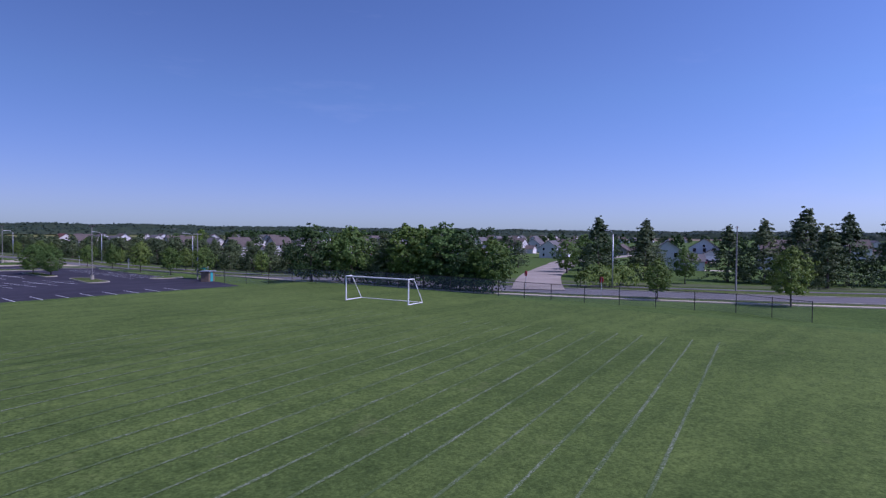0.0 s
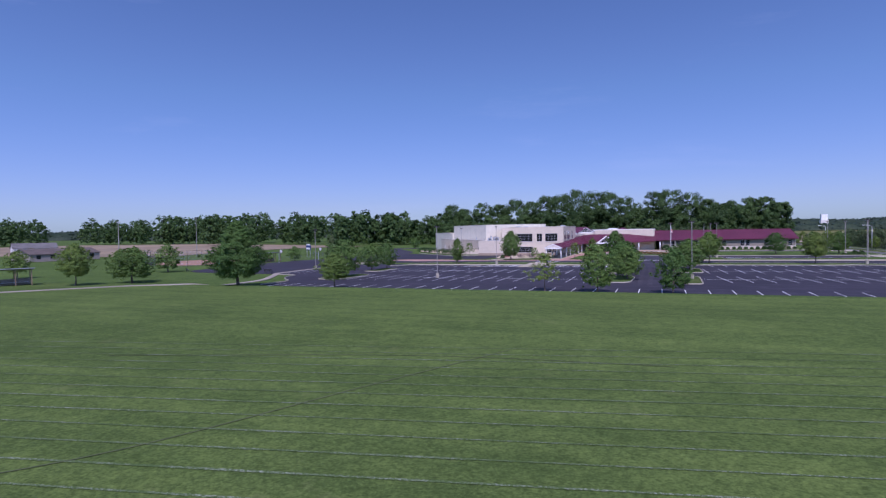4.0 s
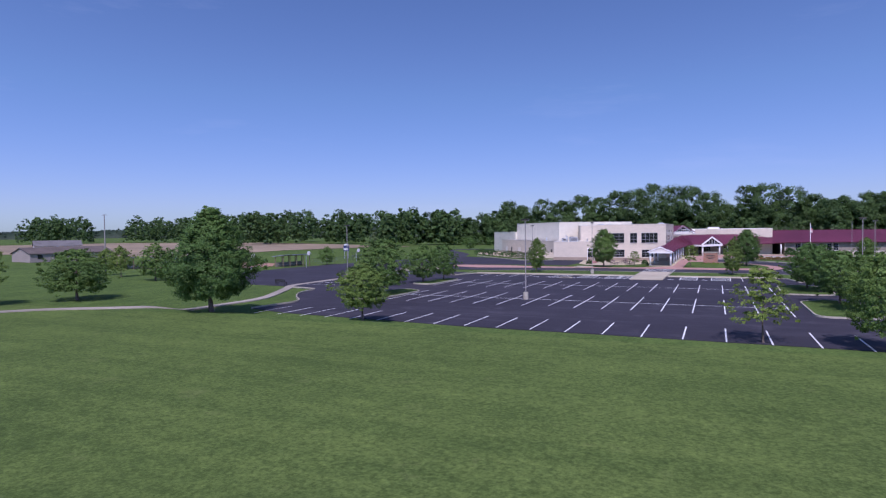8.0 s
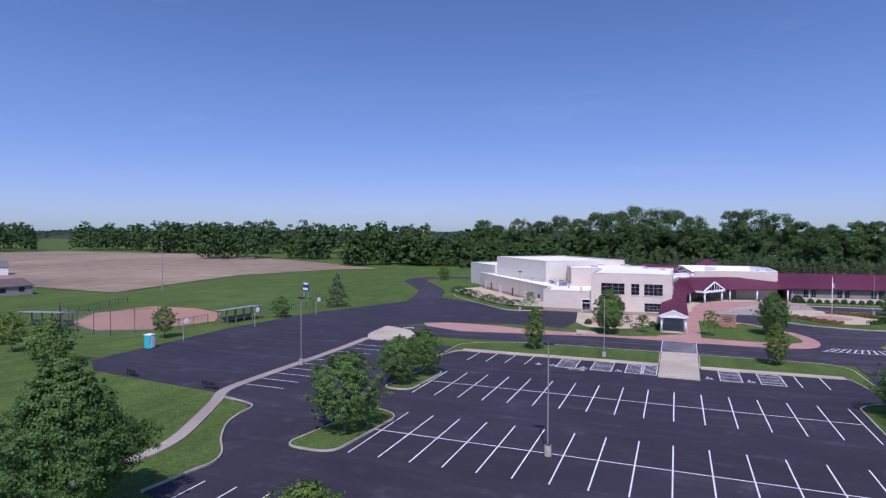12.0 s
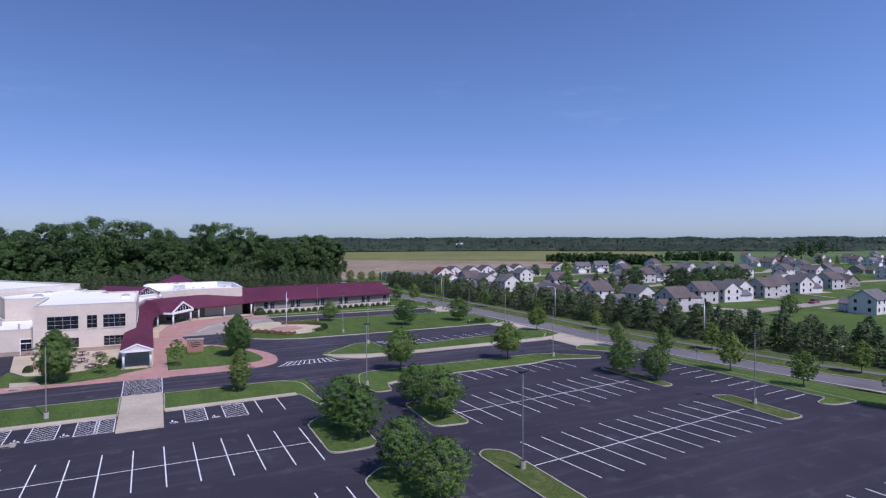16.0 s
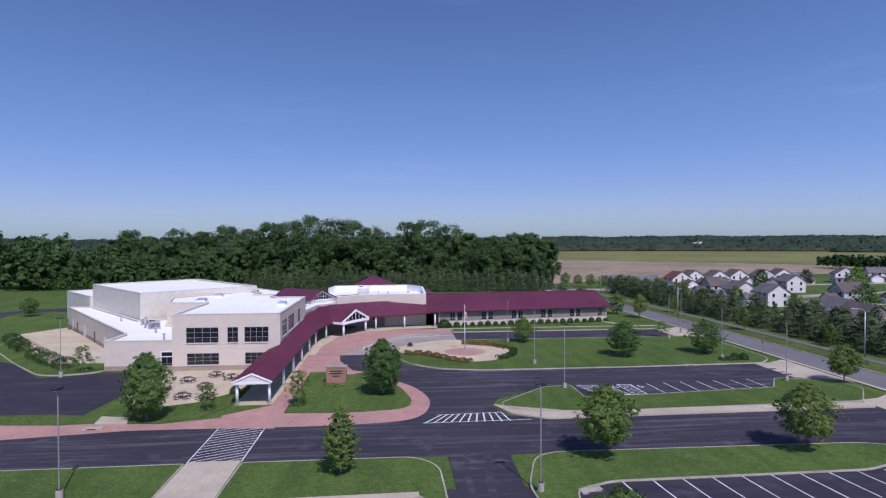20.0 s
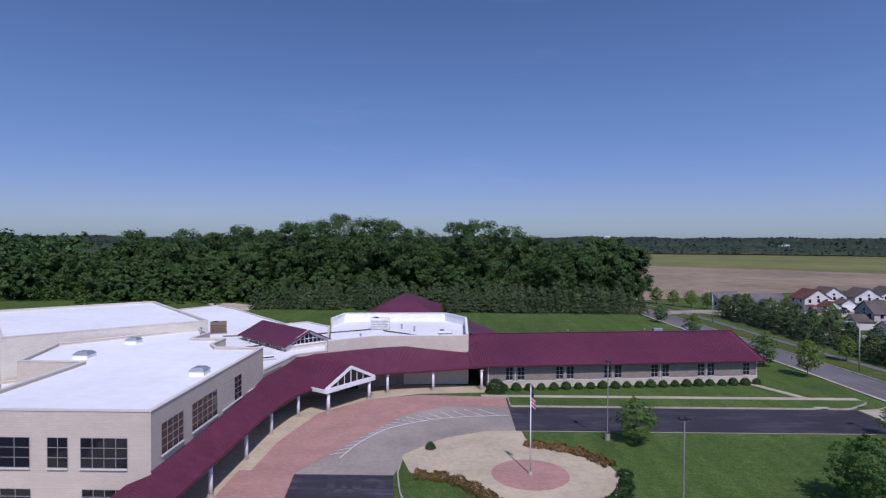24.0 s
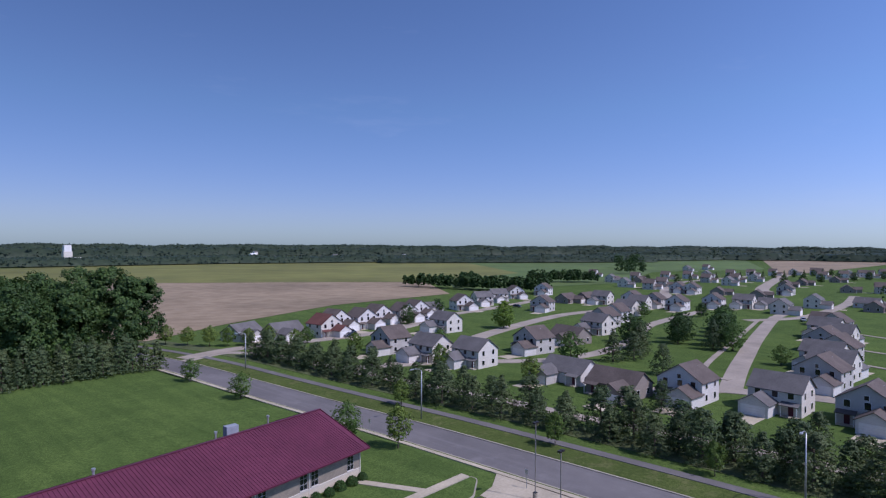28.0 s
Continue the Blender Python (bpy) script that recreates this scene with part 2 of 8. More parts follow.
M["dirt"] = mottled("infield_dirt", (0.30, 0.16, 0.10), (0.42, 0.25, 0.17), 1.5, 0.95, 0.1, 0.2, 0.3, 0.02)
M["asphalt"] = asphalt_material("sealed_asphalt", (0.0225, 0.020, 0.0275), (0.046, 0.041, 0.054), (0.05, 0.5, 1, 0), (0.12, 0.112, 0.128))
M["drive"] = asphalt_material("drive_asphalt", (0.024, 0.0215, 0.0285), (0.050, 0.045, 0.057), (0.05, 0.8, 1, 0), (0.18, 0.17, 0.18), 0.7)
M["worn"] = asphalt_material("tyre_worn_asphalt", (0.028, 0.025, 0.032), (0.058, 0.052, 0.064), (0.12, 0.5, 1, 0), (0.13, 0.12, 0.13), 0.6)
M["road"] = asphalt_material("road_asphalt", (0.118, 0.110, 0.108), (0.18, 0.170, 0.166), (1.0, 0.03, 1, 0), (0.26, 0.245, 0.24))
M["concrete"] = mottled("concrete", (0.40, 0.345, 0.245), (0.50, 0.435, 0.32), 3.0, 0.9, 0.15, 0.25, 0.3, 0.005)
M["greyslab"] = mottled("grey_drive_concrete", (0.29, 0.25, 0.20), (0.37, 0.32, 0.26), 2.0, 0.9, 0.12, 0.25, 0.3, 0.005)
M["patio"] = mottled("tan_patio", (0.44, 0.365, 0.235), (0.55, 0.465, 0.315), 2.0, 0.9, 0.2, 0.2, 0.3, 0.005)
M["kerb"] = mottled("kerb_concrete", (0.32, 0.285, 0.22), (0.43, 0.39, 0.305), 4.0, 0.9, 0.3, 0.3, 0.3, 0.005)
M["paint"] = mottled("road_paint", (0.60, 0.60, 0.58), (0.82, 0.82, 0.80), 14.0, 0.75, 0.8, 0.25, 0.2, 0.003)
_m, _t, _b = material("field_line_paint", (0.2, 0.22, 0.14), 0.95, 0, 0.06)
_c = ramp(_t, noise_at(_t, 16.0, 6, 0.8, "World"), [(0.47, (0.060, 0.096, 0.027)), (0.62, (0.40, 0.43, 0.33))])
_f = ramp(_t, noise_at(_t, 0.22, 6, 0.75, "World"), [(0.38, (0.9, 0.9, 0.9)), (0.62, (0.1, 0.1, 0.1))])
_t.links.new(blend(_t, _c, (0.064, 0.102, 0.029), _f), _b.inputs["Base Color"])
M["chalk"] = _m
M["scuff"] = mottled("worn_strip", (0.06, 0.08, 0.028), (0.11, 0.13, 0.05), 2.0, 0.95, 0.3, 0.3, 0.5, 0.03)
M["block"] = block_material("tan_block", (0.59, 0.51, 0.40), (0.55, 0.475, 0.37), (0.48, 0.42, 0.335), 0.6, 0.2)
M["paleblock"] = block_material("pale_block", (0.62, 0.58, 0.47), (0.585, 0.54, 0.44), (0.47, 0.44, 0.365), 0.6, 0.3)
M["darkblock"] = block_material("brown_base_course", (0.36, 0.28, 0.21), (0.30, 0.23, 0.17), (0.26, 0.21, 0.17), 0.6, 0.2)
M["greyblock"] = block_material("grey_brown_block", (0.27, 0.23, 0.18), (0.22, 0.19, 0.15), (0.20, 0.175, 0.145), 0.4, 0.2)
M["brick"] = block_material("red_brick", (0.36, 0.15, 0.09), (0.27, 0.10, 0.06), (0.32, 0.26, 0.22), 0.24, 0.08)
M["membrane"] = mottled("white_roof_membrane", (0.78, 0.775, 0.735), (0.86, 0.855, 0.815), 0.7, 0.6, 0.06, 0.1, 0.1, 0.01)
M["coping"] = mottled("metal_coping", (0.60, 0.55, 0.47), (0.68, 0.63, 0.55), 2.0, 0.5, 0.3, 0.1, 0.1, 0.003)
M["maroon"] = mottled("maroon_roof_metal", (0.105, 0.023, 0.045), (0.138, 0.033, 0.060), 1.2, 0.5, 0.12, 0.25, 0.1, 0.004, None, 0.45)
M["maroon_dark"] = mottled("maroon_trim", (0.09, 0.016, 0.034), (0.12, 0.022, 0.045), 2, 0.4, 0.3, 0.2, 0.1, 0.003)
M["white"] = mottled("white_trim", (0.72, 0.70, 0.67), (0.82, 0.80, 0.77), 3, 0.5, 0.4, 0.12, 0.1, 0.003)
M["mullion"] = mottled("grey_window_frame", (0.30, 0.29, 0.28), (0.38, 0.37, 0.36), 3, 0.5, 0.4, 0.12, 0.1, 0.003)
M["galv"] = mottled("galvanised_steel", (0.40, 0.41, 0.42), (0.52, 0.53, 0.54), 5, 0.45, 0.6, 0.2, 0.1, 0.002, None, 0.5, 0.6)
M["bronze"] = mottled("dark_bronze_metal", (0.035, 0.03, 0.028), (0.06, 0.052, 0.048), 6, 0.45, 0.6, 0.2, 0.1, 0.002, None, 0.4, 0.5)
M["pole"] = mottled("grey_brown_pole", (0.24, 0.22, 0.20), (0.32, 0.295, 0.27), 6, 0.5, 0.6, 0.2, 0.1, 0.002, None, 0.4, 0.2)
M["wood"] = mottled("weathered_timber", (0.16, 0.11, 0.075), (0.26, 0.19, 0.13), 6, 0.85, 0.5, 0.2, 0.3, 0.005)
M["tablecoat"] = mottled("maroon_table_coating", (0.09, 0.05, 0.065), (0.15, 0.09, 0.11), 6, 0.6, 0.8, 0.2, 0.2, 0.003)
M["bark"] = mottled("bark", (0.075, 0.055, 0.042), (0.16, 0.125, 0.10), 9, 0.95, 1.2, 0.3, 0.8, 0.02)
M["teal"] = mottled("teal_plastic", (0.03, 0.34, 0.36), (0.05, 0.42, 0.44), 3, 0.5, 0.5, 0.2, 0.1, 0.003)
M["red"] = mottled("red_enamel", (0.42, 0.02, 0.03), (0.52, 0.03, 0.04), 3, 0.45, 0.5, 0.2, 0.1, 0.003)
M["navy"] = mottled("navy_enamel", (0.02, 0.03, 0.11), (0.03, 0.045, 0.15), 3, 0.5, 0.5, 0.2, 0.1, 0.003)
M["bluewhite"] = mottled("pale_blue_metal", (0.45, 0.55, 0.70), (0.58, 0.66, 0.78), 3, 0.4, 0.5, 0.2, 0.1, 0.003, None, 0.4, 0.3)
M["greyroof"] = mottled("grey_metal_roof", (0.22, 0.24, 0.28), (0.30, 0.32, 0.36), 1, 0.5, 0.3, 0.2, 0.1, 0.003)
M["shingle"] = mottled("grey_brown_shingles", (0.085, 0.068, 0.058), (0.15, 0.122, 0.106), 5, 0.95, 0.3, 0.25, 0.4, 0.01)
M["shingle_grey"] = mottled("grey_shingles", (0.105, 0.098, 0.095), (0.175, 0.165, 0.158), 5, 0.95, 0.3, 0.25, 0.4, 0.01)
M["shingle_red"] = mottled("red_brown_shingles", (0.11, 0.045, 0.038), (0.16, 0.07, 0.055), 5, 0.95, 0.3, 0.25, 0.4, 0.01)
M["siding_white"] = block_material("white_siding", (0.66, 0.63, 0.59), (0.64, 0.61, 0.575), (0.46, 0.44, 0.42), 40.0, 0.2, 0.3)
M["siding_tan"] = block_material("tan_siding", (0.64, 0.60, 0.53), (0.62, 0.58, 0.51), (0.46, 0.43, 0.39), 40.0, 0.2, 0.3)
M["siding_grey"] = block_material("grey_siding", (0.50, 0.47, 0.43), (0.48, 0.45, 0.415), (0.34, 0.325, 0.31), 40.0, 0.2, 0.3)
M["siding_brown"] = block_material("taupe_siding", (0.29, 0.25, 0.22), (0.27, 0.235, 0.205), (0.19, 0.165, 0.145), 40.0, 0.2, 0.3)
M["leafA"] = leaf_material("maple_leaf", (0.046, 0.096, 0.020), (0.104, 0.184, 0.044))
M["leafB"] = leaf_material("ash_leaf", (0.062, 0.110, 0.020), (0.150, 0.225, 0.050))
M["leafC"] = leaf_material("spruce_needle", (0.044, 0.073, 0.031), (0.102, 0.144, 0.064))
M["leafD"] = leaf_material("woods_leaf", (0.018, 0.046, 0.014), (0.058, 0.110, 0.030))
M["leafG"] = leaf_material("brush_leaf", (0.040, 0.086, 0.018), (0.092, 0.160, 0.038))
M["leafE"] = leaf_material("yellow_green_leaf", (0.09, 0.15, 0.02), (0.20, 0.29, 0.045))
M["leafF"] = leaf_material("hedge_leaf", (0.018, 0.045, 0.010), (0.045, 0.095, 0.022))
M["bloom"] = leaf_material("orange_red_planting", (0.075, 0.075, 0.02), (0.20, 0.115, 0.04))
M["pinkbloom"] = leaf_material("pink_bloom", (0.30, 0.08, 0.10), (0.50, 0.22, 0.24))
# distance haze put into the leaf colour: bluer and flatter than woods_leaf
M["hazeleaf"] = leaf_material("hazed_woods_leaf", (0.024, 0.043, 0.028), (0.033, 0.054, 0.035))
M["tyre"] = mottled("tyre_rubber", (0.012, 0.012, 0.012), (0.025, 0.025, 0.025), 8, 0.9, 1, 0.2, 0.2, 0.002)
M["chain"] = mesh_wire_material()
_m, _t, _b = material("window_glass", (0.012, 0.014, 0.018), 0.06, 0.0, 0.6)
M["glass"] = _m
_m, _t, _b = material("car_paint_dark", (0.02, 0.022, 0.03), 0.25, 0.3, 0.6)
_b.inputs["Coat Weight"].default_value = 0.6
M["car_dark"] = _m
_m, _t, _b = material("car_paint_red", (0.28, 0.02, 0.03), 0.25, 0.2, 0.6)
_b.inputs["Coat Weight"].default_value = 0.6
M["car_red"] = _m
_m, _t, _b = material("car_paint_silver", (0.5, 0.51, 0.53), 0.3, 0.5, 0.6)
_b.inputs["Coat Weight"].default_value = 0.6
M["car_silver"] = _m
# brick pavers, laid flat
_m, _t, _b = material("pink_pavers", (0.42, 0.24, 0.2), 0.9)
_g = _t.nodes.new("ShaderNodeNewGeometry")
_br = node(_t, "TexBrick", Scale=1.0)
_br.inputs["Color1"].default_value, _br.inputs["Color2"].default_value, _br.inputs["Mortar"].default_value = (0.44, 0.25, 0.205, 1), (0.37, 0.205, 0.165, 1), (0.36, 0.26, 0.22, 1)
_br.inputs["Brick Width"].default_value, _br.inputs["Row Height"].default_value, _br.inputs["Mortar Size"].default_value = 0.4, 0.2, 0.01
_t.links.new(_g.outputs["Position"], _br.inputs["Vector"])
_s = ramp(_t, noise_at(_t, 0.25, 6, 0.65, "World"), [(0.3, (0.82, 0.82, 0.82)), (0.7, (1.12, 1.08, 1.05))])
_t.links.new(blend(_t, _br.outputs["Color"], _s, 1.0, "MULTIPLY"), _b.inputs["Base Color"])
M["paver"] = _m


# ---- building blocks ----
class Shape:
    """Collects faces for one mesh."""

    def __init__(self):
        self.v, self.f = [], []

    def add(self, verts, faces):
        n = len(self.v)
        self.v += [tuple(p) for p in verts]
        self.f += [tuple(n + k for k in q) for q in faces]
        return self

    def box(self, x0, y0, z0, x1, y1, z1, m=None):
        p = [Vector((x, y, z)) for z in (z0, z1) for x, y in ((x0, y0), (x1, y0), (x1, y1), (x0, y1))]
        if m is not None:
            p = [m @ q for q in p]
        return self.add(p, [(3, 2, 1, 0), (4, 5, 6, 7), (0, 1, 5, 4), (1, 2, 6, 5), (2, 3, 7, 6), (3, 0, 4, 7)])

    def bar(self, a, b, w, h=None, up=(0, 0, 1)):
        """A bar of width w and height h from a to b."""
        a, b = Vector(a), Vector(b)
        d = b - a
        side = d.cross(Vector(up))
        if side.length < 1e-6:
            side = d.cross(Vector((1, 0, 0)))
        side.normalize()
        top = side.cross(d).normalized()
        s, t = side * w / 2, top * (h or w) / 2
        p = [a - s - t, a + s - t, a + s + t, a - s + t, b - s - t, b + s - t, b + s + t, b - s + t]
        return self.add(p, [(0, 1, 2, 3), (7, 6, 5, 4), (0, 4, 5, 1), (1, 5, 6, 2), (2, 6, 7, 3), (3, 7, 4, 0)])

    def tube(self, a, b, r0, r1=None, n=8, caps=True):
        a, b = Vector(a), Vector(b)
        r1 = r0 if r1 is None else r1
        d = (b - a).normalized()
        x = d.cross(Vector((0, 0, 1)) if abs(d.z) < 0.9 else Vector((1, 0, 0))).normalized()
        y = d.cross(x)
        ring = [(x * math.cos(2 * math.pi * k / n) + y * math.sin(2 * math.pi * k / n)) for k in range(n)]
        f = [(k, (k + 1) % n, n + (k + 1) % n, n + k) for k in range(n)]
        if caps:
            f += [tuple(range(n))[::-1], tuple(range(n, 2 * n))]
        return self.add([a + q * r0 for q in ring] + [b + q * r1 for q in ring], f)

    def prism(self, pts, z0, z1):
        """A flat outline, counter-clockwise, raised from z0 to z1."""
        n = len(pts)
        p = [(x, y, z0) for x, y in pts] + [(x, y, z1) for x, y in pts]
        return self.add(p, [tuple(range(n))[::-1], tuple(range(n, 2 * n))] + [(k, (k + 1) % n, n + (k + 1) % n, n + k) for k in range(n)])

    def slab(self, pts, thick):
        """A sloping plate: points counter-clockwise seen from above, thickened downwards."""
        n = len(pts)
        p = [tuple(q) for q in pts] + [(q[0], q[1], q[2] - thick) for q in pts]
        return self.add(p, [tuple(range(n)), tuple(range(n, 2 * n))[::-1]] + [(n + k, n + (k + 1) % n, (k + 1) % n, k) for k in range(n)])

    def wall(self, a, b, z0, z1, thick=0.3):
        """An upright wall from a to b, thickened to the left of a->b."""
        d = Vector((b[0] - a[0], b[1] - a[1]))
        n = Vector((-d.y, d.x)).normalized() * thick
        return self.prism([(a[0], a[1]), (b[0], b[1]), (b[0] + n.x, b[1] + n.y), (a[0] + n.x, a[1] + n.y)], z0, z1)

    def data(self, name, mat, smooth=False):
        me = bpy.data.meshes.new(name)
        me.from_pydata(self.v, [], self.f)
        me.materials.append(mat)
        if smooth:
            me.polygons.foreach_set("use_smooth", [True] * len(me.polygons))
        me.update()
        return me


def part(name, shape, mat, parent=None, label="", smooth=False, bevel=0.0):
    """Links a Shape, a bmesh or a ready mesh as one mesh object, under parent if there is one."""
    if isinstance(shape, Shape):
        data = shape.data(name, mat, smooth)
    elif isinstance(shape, bpy.types.Mesh):
        data = shape
    else:
        data = bpy.data.meshes.new(name)
        shape.to_mesh(data)
        shape.free()
        data.materials.append(mat)
    ob = new(name, data)
    if parent:
        ob.parent = parent
    if label:
        ob["label"] = label
    if bevel:
        b = ob.modifiers.new("edge", "BEVEL")
        b.width, b.segments, b.limit_method = bevel, 2, "ANGLE"
    return ob


def thing(name, label, category, group="", at=None):
    ob = new(name)
    tagged(ob, label, category, group)
    if at is not None:
        ob.matrix_world = at
    return ob


def ccw(pts):
    a = sum(p[0] * q[1] - q[0] * p[1] for p, q in zip(pts, pts[1:] + pts[:1]))
    return list(pts) if a > 0 else list(pts)[::-1]


def rounded(pts, r, n=5):
    """The outline with its corners turned to arcs; a point may bring its own radius."""
    pts, out = ccw(pts), []
    for k, p in enumerate(pts):
        a, b = Vector(pts[k - 1][:2]), Vector(pts[(k + 1) % len(pts)][:2])
        c, rr = Vector(p[:2]), (p[2] if len(p) > 2 else r)
        la, lb = (a - c).length, (b - c).length
        q = min(rr, la * 0.48, lb * 0.48)
        if q < 0.05:
            out.append(tuple(c))
            continue
        s, e = c + (a - c) / la * q, c + (b - c) / lb * q
        for i in range(n + 1):
            u = i / n
            out.append(tuple(s * (1 - u) ** 2 + c * 2 * u * (1 - u) + e * u * u))
    return out


def inset(pts, d):
    out, n = [], len(pts)
    for k in range(n):
        a, p, b = (Vector(pts[j % n]) for j in (k - 1, k, k + 1))
        u, w = (p - a), (b - p)
        if u.length < 1e-5 or w.length < 1e-5:
            out.append(tuple(p))
            continue
        u.normalize(), w.normalize()
        m = Vector((-u.y - w.y, u.x + w.x))
        m = m.normalized() if m.length > 1e-4 else Vector((-u.y, u.x))
        out.append(tuple(p + m * d / max(0.5, m.dot(Vector((-u.y, u.x))))))
    return out


def structure(name, shape, mat, label="", category=""):
    return tagged(part(name, shape, mat), label, category, "", "structure")


def paved(name, pts, z, mat, label, r=0.0, thick=0.12, category="pavement"):
    return structure(name, Shape().prism(rounded(pts, r) if r else ccw(pts), z - thick, z), mat, label, category)


def island(pts, r=1.0, mat="grass", z=0.15, name="kerbed_lawn", label="mown grass island inside a concrete kerb"):
    """A kerbed bed of grass."""
    o = rounded(pts, r)
    i = inset(o, 0.16)
    n = len(o)
    k = Shape()
    k.add([(x, y, -0.1) for x, y in o] + [(x, y, z) for x, y in inset(o, 0.02)] + [(x, y, z) for x, y in i] + [(x, y, -0.1) for x, y in i],
          [(a + j, a + (j + 1) % n, b + (j + 1) % n, b + j) for a, b in ((0, n), (n, 2 * n), (2 * n, 3 * n)) for j in range(n)])
    bed = structure(name, Shape().prism(i, -0.1, z - 0.02), M[mat], label, "lawn")
    part("kerb", k, M["kerb"], bed, "pale concrete kerb")
    return bed


def path_strip(line, width):
    """Left and right edges of a strip along a line of points."""
    l, r = [], []
    for k, p in enumerate(line):
        a, b = Vector(line[max(k - 1, 0)]), Vector(line[min(k + 1, len(line) - 1)])
        d = (b - a).normalized()
        w = width[k] if isinstance(width, (list, tuple)) else width
        l.append((p[0] - d.y * w / 2, p[1] + d.x * w / 2)), r.append((p[0] + d.y * w / 2, p[1] - d.x * w / 2))
    return r + l[::-1]


def smooth_line(pts, per=6):
    out, p = [], [Vector(q) for q in pts]
    for k in range(len(p) - 1):
        a, b, c, d = p[max(k - 1, 0)], p[k], p[k + 1], p[min(k + 2, len(p) - 1)]
        for i in range(per):
            t = i / per
            q = 0.5 * ((2 * b) + (c - a) * t + (2 * a - 5 * b + 4 * c - d) * t * t + (3 * b - a - 3 * c + d) * t ** 3)
            out.append(tuple(q))
    return out + [tuple(p[-1])]


def quads(name, centre, normal, size, mat, rng, aspect=0.85, single=True):
    """Many small leaf sprays in one mesh, each one face or a folded pair."""
    c, nrm = np.asarray(centre, np.float32), np.asarray(normal, np.float32)
    n = len(c)
    nrm = nrm / (np.linalg.norm(nrm, axis=1, keepdims=True) + 1e-6)
    r = rng.normal(size=(n, 3)).astype(np.float32)
    u = np.cross(nrm, r); u /= np.linalg.norm(u, axis=1, keepdims=True) + 1e-6
    w = np.cross(nrm, u)
    s = np.asarray(size, np.float32).reshape(-1, 1) * np.ones((n, 1), np.float32)
    a, b = u * s, w * s * aspect
    fold = nrm * s * 0.35
    if single:
        v = np.stack([c - a * 0.8 - b * 0.6, c + a * 0.8 - b * 0.6 - fold, c + b * 1.2], 1).reshape(-1, 3)
        f = np.arange(3 * n).reshape(-1, 3)
    else:
        v = np.stack([c - a - fold, c - b * 0.9, c + a - fold, c + b * 1.1], 1).reshape(-1, 3)
        k = np.arange(n) * 4
        f = np.stack([k, k + 1, k + 3, k + 1, k + 2, k + 3], 1).reshape(-1, 3)
    me = bpy.data.meshes.new(name)
    me.vertices.add(len(v)); me.vertices.foreach_set("co", v.ravel())
    me.loops.add(f.size); me.loops.foreach_set("vertex_index", f.ravel().astype(np.int32))
    me.polygons.add(len(f)); me.polygons.foreach_set("loop_start", np.arange(0, f.size, 3, dtype=np.int32))
    me.materials.append(mat)
    me.update(calc_edges=True)
    return me


def clumps(rng, centres, radii, per, out=0.55, squash=0.8):
    """Points and outward normals on a cloud of overlapping clumps."""
    ps, ns = [], []
    for c, r in zip(centres, radii):
        d = rng.normal(size=(per, 3)); d /= np.linalg.norm(d, axis=1, keepdims=True)
        rad = r * rng.uniform(0.55, 1.05, (per, 1))
        p = d * rad; p[:, 2] *= squash
        ps.append(p + c)
        q = d * out + rng.normal(size=(per, 3)) * 0.45; q[:, 2] += 0.35
        ns.append(q)
    return np.concatenate(ps), np.concatenate(ns)


# ---- ground ----
def step(a, b, v):
    u = min(1.0, max(0.0, (v - a) / (b - a)))
    return u * u * (3 - 2 * u)


def ground_z(x, y):
    """The playing field lies a little above the car park, the road and the estate below it."""
    edge = float(np.interp(y, (-60, 8, 26, 42, 60, 104, 148, 172, 196, 228, 262, 308, 356, 520), (110, 98.6, 96, 94, 92.4, 92.4, 91.2, 89.6, 88.4, 86.6, 80, 66, 50, 0))) - 8.8
    low = step(edge, edge + 4.2, x) * step(-30.0, 22.0, y)
    return -0.06 + (0.55 * step(20.4, 24.0, -y) + 0.51 * step(24.0, 56.0, -y)) * step(100.0, 88.0, x) - DROP * low


DROP = 1.45


_xs = [-2600, -1500, -800, -400, -200, -120, -80, -50, -30, -15, 0, 15, 30, 45, 60, 72] + [78 + 1.1 * k for k in range(22)] + [120, 160, 220, 300, 450, 700, 1200, 1800, 2600]
_ys = [-2600, -1500, -800, -400, -200, -130, -110, -90, -70, -60, -54, -48, -43, -38, -34, -30, -27] + [-24 + 0.6 * k for k in range(11)] + [0, 14, 28, 42, 60, 80, 100, 118, 124, 129, 134, 140, 150, 170, 200, 230, 245, 260, 275, 300, 330, 350, 370, 390, 420, 450, 700, 1100, 1700, 2600]
_n = len(_xs)
_g = Shape()
_g.add([(x, y, ground_z(x, y)) for y in _ys for x in _xs], [(j * _n + i, j * _n + i + 1, (j + 1) * _n + i + 1, (j + 1) * _n + i) for j in range(len(_ys) - 1) for i in range(_n - 1)])
ground = structure("ground", _g, M["grass"], "mown green lawn spreading to the horizon", "ground")


def draped(name, x0, x1, y0, y1, mat, label, lift=0.012, cols=None, rows=None):
    """A rectangle of other ground lying on the sheet."""
    xs = [x0 + (x1 - x0) * k / (cols or 12) for k in range((cols or 12) + 1)]
    ys = sorted([y0 + (y1 - y0) * k / (rows or 12) for k in range((rows or 12) + 1)])
    n, s = len(xs), Shape()
    s.add([(x, y, ground_z(x, y) + lift) for y in ys for x in xs], [(j * n + i, j * n + i + 1, (j + 1) * n + i + 1, (j + 1) * n + i) for j in range(len(ys) - 1) for i in range(n - 1)])
    return structure(name, s, mat, label, "ground")


field = draped("playing_field", -140, 88, -170, -23.2, M["field"], "large mown playing field with faint white lines", rows=60)

